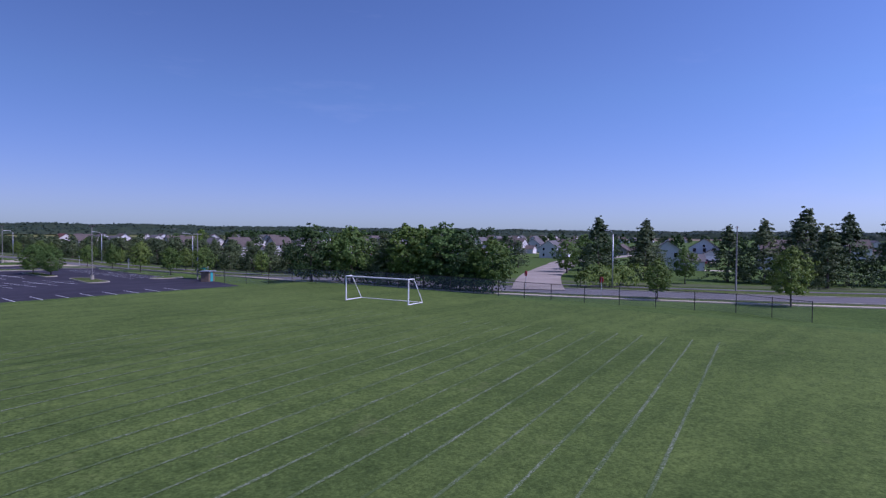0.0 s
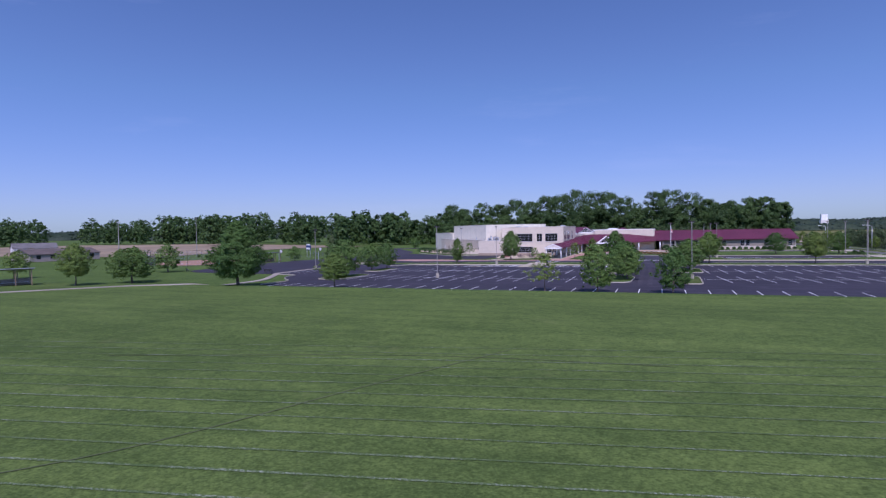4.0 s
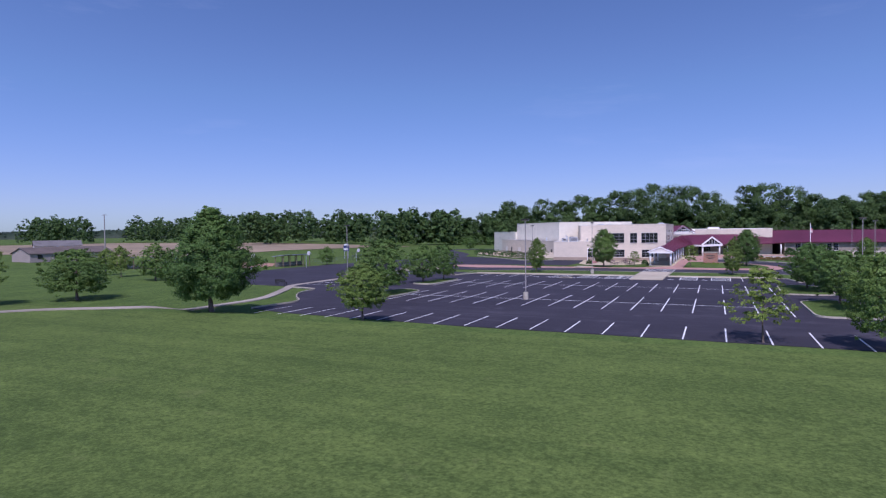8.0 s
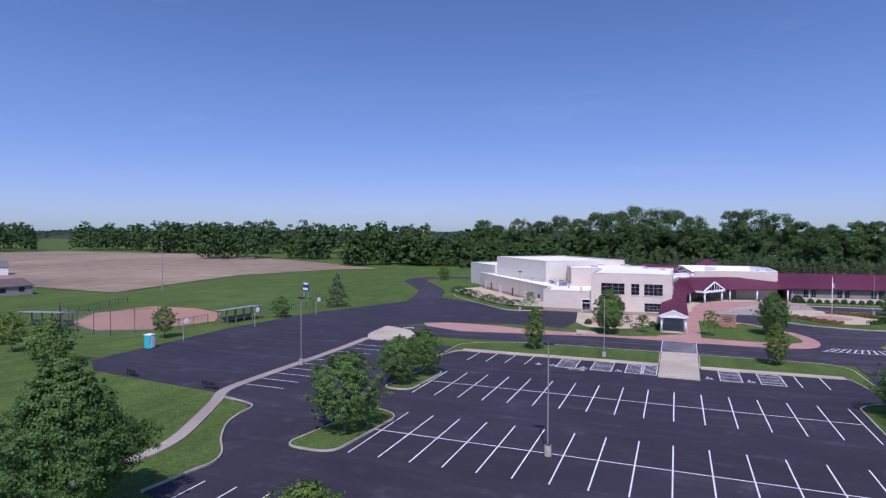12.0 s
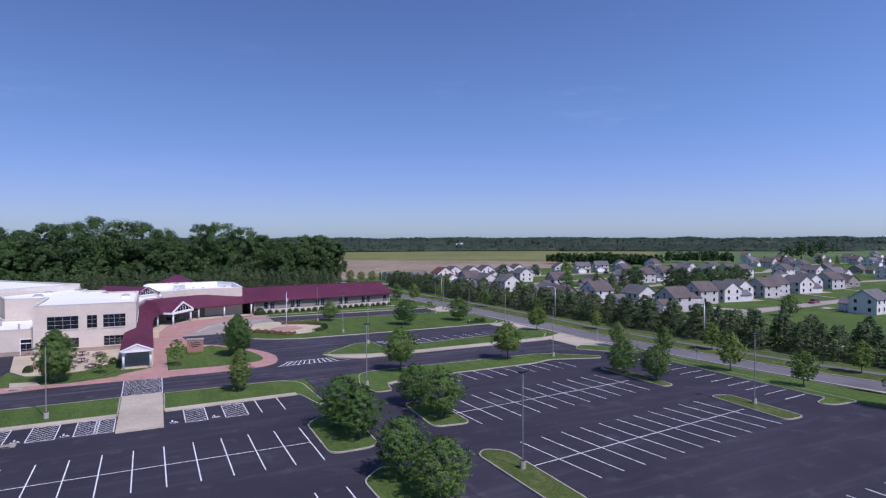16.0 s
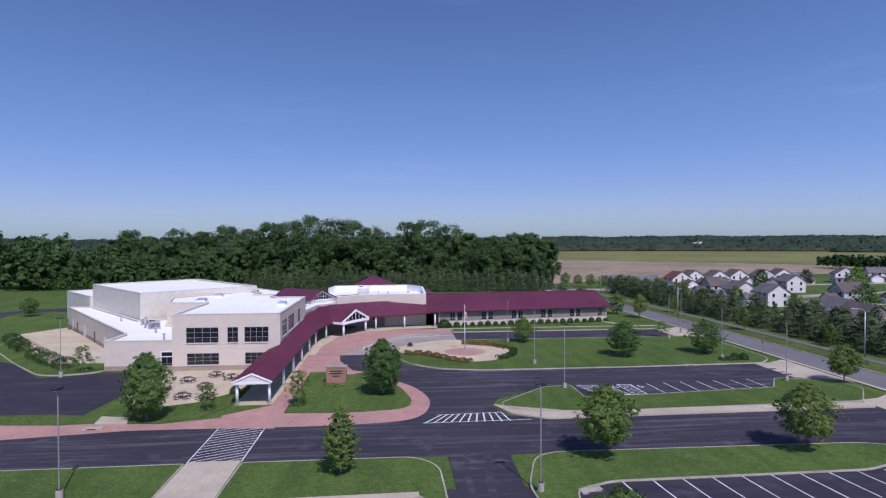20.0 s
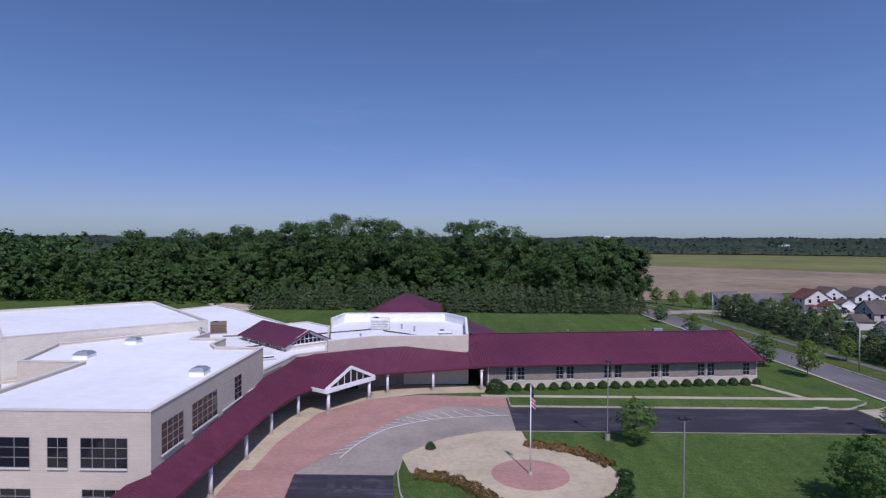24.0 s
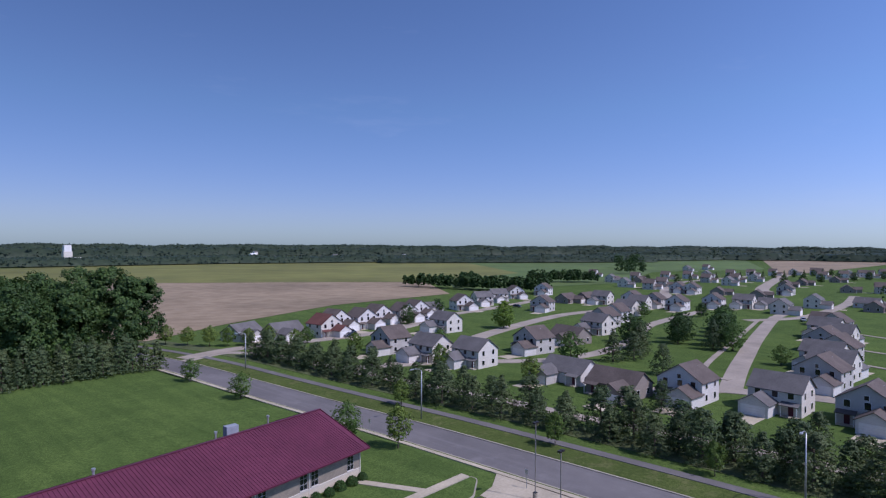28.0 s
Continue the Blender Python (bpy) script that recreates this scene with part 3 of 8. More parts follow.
# faint white lines on the field
_d = Vector((math.cos(radians(10.5)), math.sin(radians(10.5))))
_nrm = Vector((-_d.y, _d.x))
_rl = random.Random(12)
_s = Shape()
for k in range(22):
    o = Vector((45, -95.2)) + _nrm * 1.75 * k
    a = -110.0
    while a < 31:
        b = a + _rl.uniform(1.5, 9.0)
        w = _nrm * _rl.uniform(0.05, 0.085)
        p, q = o + _d * a, o + _d * min(b, 31)
        _s.add([(p.x - w.x, p.y - w.y, ground_z(p.x, p.y) + 0.032), (q.x - w.x, q.y - w.y, ground_z(q.x, q.y) + 0.032), (q.x + w.x, q.y + w.y, ground_z(q.x, q.y) + 0.032), (p.x + w.x, p.y + w.y, ground_z(p.x, p.y) + 0.032)], [(0, 1, 2, 3)])
        a = b
tagged(part("field_line", _s, M["chalk"], field), "", "", "", "stuff")
_s = Shape()
for line in ([(6, -88), (10.4, -82.6), (14.5, -73), (19, -63)], [(-4, -71), (14, -66), (28, -65)]):
    o = path_strip(smooth_line(line), 0.1)
    n = len(o)
    for k in range(n // 2 - 1):
        _s.add([(x, y, ground_z(x, y) + 0.036) for x, y in (o[k], o[k + 1], o[n - 2 - k], o[n - 1 - k])], [(0, 1, 2, 3)])
part("worn_trench", _s, M["scuff"], field, "dark worn groove in the turf")


def strip(name, line, width, lift, mat, label, category, thick=0.14):
    """A paved strip that follows the ground along a line of points."""
    o = path_strip(line, width)
    n, s = len(line), Shape()
    for k in range(n - 1):
        q = [o[k], o[k + 1], o[2 * n - 2 - k], o[2 * n - 1 - k]]
        z = [max(ground_z(*line[k + j]), ground_z(*p) if width < 6 else -99) + lift for p, j in zip(q, (0, 1, 1, 0))]
        s.add([(x, y, h) for (x, y), h in zip(q, z)] + [(x, y, h - thick) for (x, y), h in zip(q, z)], [(0, 1, 2, 3), (4, 5, 1, 0), (3, 2, 6, 7), (7, 6, 5, 4)])
    return structure(name, s, M[mat], label, category)


# ---- parking lots and drives ----
lot = paved("parking_lot", [(-33.9, -17.2), (-28.1, -18.7), (-17, -19.5), (-9, -20.15), (81.5, -20.15), (83.2, -10), (83.2, 38), (76, 46), (63, 47), (34, 39), (-48, 39.5), (-46.9, 36), (-46.7, 6.5), (-45, 3.3, 0.6), (-40.6, 2.0, 1), (-39.3, -0.9, 2), (-38.4, -3.9, 2), (-36.2, -7, 2), (-33.0, -10.4, 1.5), (-33.2, -13.1, 1)], 0.0, M["asphalt"], "dark sealed asphalt parking lot with white stall lines", 0.3)
paved("west_parking_lot", [(-47.2, 4.6), (-69.4, 6.9), (-75, 11), (-77, 40), (-74.5, 64), (-66.5, 88), (-60, 104), (-46, 95), (-36, 84), (-28, 86.5), (-17.6, 88), (-17, 72), (-17, 60.5), (-33, 63.2), (-46, 59.5), (-51, 54.5), (-50, 44.5), (-47.6, 40), (-47.2, 20)], 0.004, M["asphalt"], "dark asphalt play area and side lot")
paved("side_drive", path_strip(smooth_line([(-60, 88), (-63, 100), (-70, 121), (-82, 141), (-90, 154), (-91, 166), (-82, 174), (-68, 172), (-60, 162)]), 8), 0.008, M["drive"], "curving asphalt service drive")
drive = paved("front_drive", [(-51, 46.7), (-30, 46.7), (34, 46.7), (77, 46.7), (77, 57.9), (35.4, 57), (30.5, 59.5), (29.6, 63.5), (31, 66.4), (38.4, 71.7), (73, 73.4), (79, 73.4), (79, 83.4), (56, 82.6), (31.4, 82.5), (24.6, 84.1), (19.8, 87.4), (17.9, 91.6), (17.3, 97.3), (7.7, 97.3), (8.3, 91.8), (11, 84.4), (12.6, 80), (17.6, 70.5), (17.6, 63.6), (15.5, 58.6), (-12, 57.2), (-36, 53.4), (-45, 56.8), (-51, 54)], 0.006, M["drive"], "dark asphalt front drive with pale streaks")
paved("link_drive", [(22.6, 47.2), (28.6, 47.2), (28.2, 32), (22.6, 32)], 0.007, M["drive"], "asphalt link between drive and lot")
paved("wing_drive", [(30.3, 110.6), (76.5, 110.9), (76.5, 120.7), (30.3, 120.4)], 0.006, M["worn"], "worn grey asphalt drive strip before the classroom wing")
paved("stall_bay", [(42.7, 72.6), (42.7, 65.8), (51, 66.2), (70.2, 68.2), (75, 73.6), (60, 73.2)], 0.007, M["drive"], "dark asphalt stall bay beside the median lawn")
paved("circle_drive", [(7.7, 97.3), (17.3, 97.3), (18.3, 102.5), (21.8, 107.6), (26, 110.3), (30.4, 110.5), (30.4, 120.4), (22, 120.6), (17, 116.8), (12.6, 108)], 0.008, M["greyslab"], "grey concrete circle drive")
paved("flag_plaza", [(17.6, 102.1), (18.9, 97.6, 0.4), (22.0, 96.5, 1), (24.7, 94.2, 1), (26.7, 91.6, 1), (30.3, 88.8, 1), (34.5, 89.6, 3), (38.8, 94.6, 3), (38.8, 100.1, 3), (36.4, 104.8, 2), (31.2, 106.8, 1), (31.0, 110.3, 0.5), (27, 110.2, 1), (21.8, 107.4)], 0.158, M["patio"], "tan concrete flag plaza", 1.0)
paved("forecourt", [(-2.8, 57.2), (4.2, 56.6), (4.2, 62.2), (4.4, 84.2), (7.9, 84.4), (10.5, 82), (13.2, 83.4), (11, 84.6), (8.4, 91.8), (7.8, 97.3), (12.6, 108), (17, 116.8), (22, 120.6), (30.4, 120.7), (30.4, 125.4), (18, 126.2), (11, 123.2), (5.6, 116.8), (3.6, 106), (3.4, 98), (2.2, 98), (2.2, 66), (-2.8, 62)], 0.03, M["paver"], "pink brick paver forecourt")
paved("brick_walk", [(-46, 59.6), (-40.9, 62.6), (-33, 61.9), (-16, 60), (-9, 59.3), (-2.8, 61), (-2.8, 57.2), (-12, 57.3), (-36, 53.5), (-44, 56.6)], 0.03, M["paver"], "pink brick paver walk")
paved("sign_walk", [(4.0, 57.0), (12, 57.0, 4), (20.6, 58.2, 5), (22.4, 66.0, 5), (20.6, 73, 4), (13.4, 83.4, 0.3), (12.6, 82.4, 0.3), (18.3, 73.3, 2), (19.9, 66.5, 2), (19.0, 62.8, 2), (12.3, 61.7, 2), (4.0, 62.2)], 0.036, M["paver"], "pink brick paver walk around the sign lawn", 0.2)
paved("entrance_walk", [(-2.6, 66.4), (2.1, 66.4), (2.4, 84), (3.6, 99), (5.8, 116.5), (11.2, 123.4), (18, 127), (28, 128.2), (28, 132), (14, 132), (5.4, 127), (0.9, 123.5), (-0.7, 114), (-0.7, 87), (-2.6, 87)], 0.028, M["patio"], "tan concrete walk under the covered way")
paved("picnic_patio", [(-20.4, 87.2), (-2.7, 87.2), (-2.8, 77.0), (-4.4, 72.4), (-7.6, 68.2), (-11.6, 66.6), (-15.6, 67.4), (-18.4, 72)], 0.034, M["patio"], "tan concrete picnic patio")
paved("service_yard", [(-57, 134), (-63, 124), (-40.5, 95.4), (-29, 94.6), (-29, 98)], 0.03, M["patio"], "tan concrete service yard")
paved("rear_pad", [(-61, 240), (-46, 220.5), (-40, 222), (-41.5, 234), (-52, 241)], 0.02, M["concrete"], "pale concrete pad behind the school")
paved("crossing_pad", [(-1.9, 30.4), (2.9, 30.4), (3.1, 46.9), (-1.8, 46.9)], 0.16, M["concrete"], "pale concrete crossing pad", 0.0, 0.2)
paved("corner_plaza", [(-50, 44.4), (-51.2, 54), (-45, 51), (-41.4, 46), (-41.6, 40), (-47.8, 40)], 0.07, M["concrete"], "pale concrete corner plaza", 1.5)
strip("footpath", smooth_line([(-58, -44), (-53, -34), (-49.4, -28.5), (-43.4, -24.6), (-39.6, -21), (-39.2, -14.4), (-39.2, -10.9), (-40, -7.8), (-42.4, -2.8), (-44.8, 1.8), (-47, 6), (-47.4, 14), (-47.6, 30), (-48.2, 41)]), 1.25, 0.11, "greyslab", "pale concrete footpath beside the lot", "pavement")
paved("wing_walk", [(27, 125.3), (80.5, 125.5), (80.5, 126.8), (27, 126.7)], 0.02, M["concrete"], "pale concrete walk along the classroom wing")
paved("wing_walk", path_strip([(69.6, 134.5), (73.4, 126.4)], 1.2), 0.022, M["concrete"], "pale concrete walk along the classroom wing")
for y0, y1 in ((46.4, 64.5), (70.4, 86.6), (108.6, 124)):
    _s = Shape()
    _xs = [(76.9, -3.2), (80, -2.6), (83.4, -0.6), (85, 0.8), (86.5, 1.8), (87.9, 2.6)]
    for (xa, ga), (xb, gb) in zip(_xs, _xs[1:]):
        ya, yb = max(y0 + 0.5, y0 - ga), max(y0 - 2.6, y0 - gb)
        za, zb = (0.012 if xx < 83.5 else ground_z(xx, (y0 + y1) / 2) + 0.1 for xx in (xa, xb))
        _s.add([(xa, ya, za), (xb, yb, zb), (xb, y1 + gb, zb), (xa, y1 + ga, za), (xa, ya, za - 0.3), (xb, yb, zb - 0.3), (xb, y1 + gb, zb - 0.3), (xa, y1 + ga, za - 0.3)], [(0, 1, 2, 3), (4, 5, 1, 0), (3, 2, 6, 7)])
    structure("drive_apron", _s, M["concrete"], "pale concrete drive apron at the road", "pavement")

# road with kerbs, verges and walks
ROAD = smooth_line([(50, 356), (66, 308), (80, 262), (86.6, 228), (88.4, 196), (89.6, 172), (91.2, 148), (91.9, 128), (92.4, 104), (92.2, 80), (92.4, 60), (94, 42), (96, 26), (98.6, 8), (101, -14), (106, -46), (117, -75), (131, -101), (160, -142), (230, -215)], 6)
strip("road", ROAD, 8.4, 0.09, "road", "grey two-lane road", "road")


def beside(off):
    """The line that runs beside the road, off metres to its west (+) or east (-)."""
    l = path_strip(ROAD, abs(off) * 2)
    return l[:len(ROAD)] if off > 0 else l[len(ROAD):][::-1]


for off in (4.35, -4.35):
    strip("road_kerb", beside(off), 0.32, 0.2, "kerb", "pale concrete road kerb", "kerb", 0.3)
strip("road_walk", beside(7.4), 1.4, 0.12, "concrete", "pale concrete roadside walk", "pavement")
strip("road_walk", beside(-11.2), 1.9, 0.12, "road", "grey asphalt roadside path", "pavement")
strip("verge", beside(5.6), 2.1, 0.09, "verge", "dry mown grass verge", "lawn")
strip("verge", beside(-7.3), 5.6, 0.085, "verge", "dry mown grass verge", "lawn")
# strip beneath the pines, duller and browner than the lawn
strip("mulch_bed", beside(-18.6), 6.0, 0.06, "scuff", "dull brown-green ground strip under the roadside pines", "lawn")

# tyre wear along the front loop
_s = Shape()
for line, w in (([(78, 79.4), (56, 78.6), (36, 78.4), (27, 80), (20, 84.6), (15.4, 91), (13.8, 97)], 0.8), ([(78, 75.6), (56, 75.4), (38, 75), (28, 76.2), (19, 81.2), (13.6, 88.4), (11.4, 97)], 0.7), ([(78, 77.2), (56, 77), (37, 76.8), (27.6, 78), (19.6, 82.6), (14.6, 89.6), (12.6, 97)], 0.5), ([(-34, 49.4), (-8, 50.4), (20, 50.8), (50, 51), (76, 51.2)], 0.7), ([(-34, 52.2), (-8, 53.8), (20, 54.2), (50, 54.4), (76, 54.6)], 0.7), ([(26.8, 48), (25.6, 40), (25.4, 28), (25.8, 10), (26, -10)], 0.7), ([(24.6, 48), (23.8, 40), (24.4, 28), (24.4, 10), (24.6, -10)], 0.6)):
    l = smooth_line(line, 8)
    o = path_strip(l, w)
    n = len(l)
    for k in range(n - 1):
        _s.add([(x, y, 0.016) for x, y in (o[k], o[k + 1], o[2 * n - 2 - k], o[2 * n - 1 - k])], [(0, 1, 2, 3)])
tagged(part("tyre_wear", _s, M["worn"], drive), "", "", "", "stuff")

# kerbed lawns
island([(-31.6, 31, 1.5), (-30.4, 36.8, 2), (-1.9, 37.2, 0.4), (-1.9, 46.6, 0.4), (-24, 46.4, 3), (-32, 42, 3)], 1.0)
island([(3.0, 37.2, 0.4), (19.6, 38.1, 1.5), (20.8, 31.2, 1), (21.8, 32, 1), (21.6, 44, 3), (19.5, 46.5, 3), (3.2, 46.5, 0.4)], 1.0)
island([(28.5, 38.5, 2), (29.2, 33.8, 1), (31.8, 33.6, 1), (32.6, 37.8, 1), (36, 39.2, 1), (60, 39.6, 1), (64, 41, 1.5), (73, 38, 1), (74, 39.5, 1), (66, 46.3, 3), (31, 46.6, 3)], 1.0)
island([(30.2, 63.4, 2), (38.4, 71.6, 4), (42.4, 71.8, 0.4), (42.4, 65.8, 0.4), (51.2, 66.2, 0.4), (70, 68.2, 0.4), (73.4, 73.2, 1), (80, 71.5, 2), (82.5, 67, 3), (77, 60.5, 1), (45, 59.4, 2), (33, 60.2, 3)], 1.0)
paved("median_walk", [(29.7, 63.4), (31.2, 59.6), (35, 57.1), (76.6, 58), (76.6, 59.8), (46, 59.6), (38, 60), (33, 61.8)], 0.15, M["concrete"], "pale concrete walk along the median", 0.5, 0.2)
island([(25, 84.2, 2), (31.4, 82.7, 4), (56, 82.7, 4), (78.6, 83.6, 1), (82, 87, 2), (82, 107, 3), (76.4, 110.6, 1), (30.6, 110.4, 0.5), (17.8, 102.4, 0.5), (17.6, 97.6, 0.6), (18.4, 92, 2), (20.6, 88, 2)], 1.0)
island([(30.6, 120.8, 0.4), (76, 120.9, 1), (80.4, 124, 1), (80.4, 125.2, 0.4), (30.6, 125.2, 0.4)], 0.5)
paved("sign_lawn", [(4.3, 62.4, 0.5), (12.3, 61.9, 3), (19.2, 63.1, 2), (19.8, 66.4, 2), (18.4, 73.4, 2), (13.2, 82.2, 2), (10.4, 81.6, 1), (7.7, 83.8, 0.6), (4.5, 83.6, 0.6)], 0.08, M["grass"], "mown grass round the brick sign", 1.0, category="lawn")
paved("patio_lawn", [(-19.4, 62.4), (-16.4, 60.3), (-9.2, 59.7), (-5.4, 61.4), (-3.2, 65.4), (-3.0, 76.8), (-4.5, 72.1), (-7.7, 67.9), (-11.6, 66.3), (-15.7, 67.1), (-18.6, 71.6)], 0.07, M["grass"], "mown grass beside the picnic patio", category="lawn")
paved("walk_lawn", [(-45, 61.6), (-29.1, 64.3), (-23.3, 64.2), (-17.6, 63.0), (-16.4, 60.2), (-20.0, 59.8), (-26.3, 60.4), (-33, 62.4), (-41, 62.2)], 0.06, M["grass"], "narrow mown grass strip beside the brick walk", 0.4, category="lawn")
paved("walk_slab", [(-16.4, 59.9), (-16.9, 62.9), (-13.5, 62.1), (-12.7, 59.7)], 0.075, M["concrete"], "pale concrete slab beside the brick walk")
island([(-62.6, 121, 2), (-58, 109, 3), (-46.4, 95.4, 3), (-36, 84.6, 4), (-28, 87, 3), (-28.6, 93.8, 1), (-40.4, 94.6, 1), (-60, 119, 1)], 1.0, z=0.12)
island([(17.2, 13.6, 1.5), (22.6, 13.6, 2), (23.2, 23, 2), (20, 27, 2), (17.4, 24, 1)], 1.2)
island([(18, -5.6, 1.5), (23.2, -5.6, 2), (23.6, 5, 2), (21, 9, 2), (18, 6, 1)], 1.2)
island([(29.8, 16.6, 1.5), (34.6, 16, 1.5), (34.6, 26.4, 1.5), (30.6, 27.6, 2)], 1.2)
island([(30, -6.5, 1.5), (33.2, -6.5, 1.5), (33.4, 6.6, 1.5), (31.4, 8.2, 1.5), (30, 7, 1)], 1.2, "verge")
island([(66.9, 18.2, 1.2), (69.2, 18.2, 1.2), (69.6, 31, 1.2), (67.2, 32.4, 1.2)], 1.2, "verge")
island([(67.4, 0.4, 1.2), (71, 0.4, 1.2), (71.4, 11.2, 1.2), (68.4, 12, 1.2)], 1.2, "verge")
island([(-30.4, -6.6, 1.8), (-25.4, -6.6, 1.8), (-24.6, 4.4, 1.8), (-28.4, 6, 1.8)], 1.5)
island([(-31.2, 13, 1.5), (-27.6, 13, 1.5), (-27.2, 23, 1.5), (-30.2, 23.6, 1.5)], 1.2)
island([(77.6, 3.4, 1.2), (79, 1.6, 1), (83.4, 1.4, 0.5), (83.4, 38, 0.5), (81.2, 33, 0.5), (81.2, 4.4, 0.5)], 0.6)
island([(74.4, 47, 1), (78, 50.2, 2), (83.4, 43.6, 0.5), (83.4, 38.4, 0.5), (80, 40, 0.5)], 0.8)
_s = Shape().prism(ccw(path_strip(smooth_line([(-33.7, -17.4), (-33.4, -15.4), (-33.1, -13.1), (-32.9, -11.5), (-33.7, -9.7), (-36.2, -7), (-38.4, -3.8), (-39.4, -0.9), (-39.8, 1.4), (-41.4, 2.4), (-45.6, 3.4)]), 0.16)), -0.1, 0.15)
structure("kerb", _s, M["kerb"], "pale concrete lot kerb", "kerb")

for pts in ([(3.2, 36.9), (19.4, 37.5), (19.4, 38.5), (3.2, 38.1)], [(-29.8, 36.5), (-2.1, 36.9), (-2.1, 38.0), (-29.8, 37.8)]):
    paved("stall_walk", pts, 0.165, M["concrete"], "pale concrete strip at the heads of the stalls", 0.0, 0.2)

# painted markings
PITCH = 2.743
_cache = {}


def stripe(x0, y0, x1, y1, w=0.11, parent=None, z=0.006):
    """One painted line; lines of a size share their mesh."""
    d = Vector((x1 - x0, y1 - y0))
    key = (round(d.length, 2), w)
    if key not in _cache:
        _cache[key] = Shape().box(0, -w / 2, 0, d.length, w / 2, 0.004).data("stripe", M["paint"])
    ob = part("stripe", _cache[key], None, parent or lot)
    ob.matrix_world = Matrix.Translation((x0, y0, z)) @ Matrix.Rotation(math.atan2(d.y, d.x), 4, "Z")
    return ob


for k in range(-10, 7):
    x = PITCH * k * (0.988 if k < 0 else 1)
    stripe(x, -5.8, x, 5.7)
    stripe(x, 12.6, x, 23.6)
stripe(PITCH * -10, 0.05, PITCH * 6, 0.05)
stripe(PITCH * -10, 18.1, PITCH * 6, 18.1)
for k in range(38):
    stripe(-31.0 + 2.79 * k, min(-20.0, -20.15 + 0.07 * (12 - k)), -31.0 + 2.79 * k, -14.35)
for k in range(11):
    stripe(35.5 + 2.85 * k, 15.4 + 0.26 * k, 34.9 + 2.83 * k, 26.5 + 0.2 * k)
    stripe(37.2 + 2.87 * k, -2.6 + 0.27 * k, 36.0 + 2.865 * k, 8.4 + 0.29 * k)
stripe(34.6, 20.4, 65.2, 23.4)
stripe(33.4, 2.4, 67.4, 5.9)
for k in range(11):
    stripe(37.4 + 2.72 * k, 34.0 + 0.06 * k, 36.9 + 2.72 * k, 39.2 + 0.06 * k)
for k in range(11):
    stripe(76.1 - 0.1 * k, 6.4 + 2.76 * k, 81.7 - 0.2 * k, 6.9 + 2.74 * k)
for k in range(10):
    stripe(-46.8, 8.6 + 2.95 * k, -41.4, 8.6 + 2.95 * k)
for x in (-27, -24.3, -21.6, -18.9):
    stripe(x, 31, x + 0.1, 36.6)
for x in (13.8, 16.6):
    stripe(x, 31.4, x, 37.4)
for k in range(8):
    stripe(51.2 + 2.62 * k, 66.8 + 0.2 * k, 50.9 + 2.62 * k, 72.0 + 0.2 * k)


def hatch(pts, gap, lean, label):
    """Slanted painted bars inside a four-sided bay, with its outline."""
    a, b, c, d = (Vector(p) for p in pts)
    s = Shape()
    for p, q in ((a, b), (c, d), (b, c), (d, a)):
        s.bar((*p, 0.024), (*q, 0.024), 0.1, 0.006)
    n = max(2, int((d - a).length / gap))
    for k in range(-lean, n):
        p, q = k / n, (k + lean) / n
        u0, u1 = max(0, -p / (q - p)) if q != p else 0, min(1, (1 - p) / (q - p)) if q != p else 1
        if u1 <= u0:
            continue
        e = [(a.lerp(d, p + (q - p) * u)).lerp(b.lerp(c, p + (q - p) * u), u) for u in (u0, u1)]
        s.bar((*e[0], 0.024), (*e[1], 0.024), 0.09, 0.006)
    return part("hatching", s, M["paint"], lot, label)


for x0, x1 in ((-14.7, -12.2), (-10.2, -7.6), (-5.9, -3.7), (-16.0, -15.9), (5.2, 7.6), (9.6, 12.2)):
    if x1 - x0 > 1:
        hatch([(x0, 31.2), (x1, 31.2), (x1, 36.8), (x0, 36.8)], 0.75, 2, "white access-aisle hatching")
hatch([(-4.0, 31.2), (-2.1, 31.2), (-2.1, 36.8), (-4.0, 36.8)], 0.75, 2, "white access-aisle hatching")
hatch([(-1.9, 47.1), (3.1, 47.1), (3.2, 57.0), (-1.9, 57.2)], 0.8, 3, "white striped crosswalk")
_s = Shape()
for a, b in (((20.6, 56.9), (33.2, 57.2)), ((22.4, 59.8), (30.2, 60.3))):
    _s.bar((*a, 0.024), (*b, 0.024), 0.1, 0.006)
for k in range(11):
    _s.bar((20.9 + 0.98 * k, 56.9, 0.026), (23.0 + 0.72 * k, 59.85 + 0.04 * k, 0.026), 0.16, 0.006)
part("crosswalk_bars", _s, M["paint"], drive, "white striped crosswalk")
hatch([(43.2, 72), (47, 71.8), (49, 66.6), (45, 66.5)], 0.9, 2, "white access-aisle hatching")
hatch([(49, 71.9), (51, 71.7), (51.2, 66.5), (49.4, 66.6)], 0.9, 2, "white access-aisle hatching")
_s = Shape()
_in = [Vector(q) for q in smooth_line([(11.4, 101.6), (12.5, 105.7), (15.0, 110.7), (18.5, 113.6), (23.0, 115.7), (30.2, 116.9)], 4)]
_out = [Vector(q) for q in smooth_line([(8.4, 101.5), (10.1, 106.6), (13.4, 112.5), (18.4, 116.4), (24.4, 119.3), (30.2, 120.0)], 4)]
for k in range(len(_in) - 1):
    _s.bar((*_in[k], 0.02), (*_in[k + 1], 0.02), 0.12, 0.006)
    if k < len(_in) - 3:
        _s.bar((*_out[k], 0.021), (*_in[k + 2], 0.021), 0.09, 0.006)
part("drive_hatching", _s, M["paint"], drive, "worn white hatching on the circle drive")


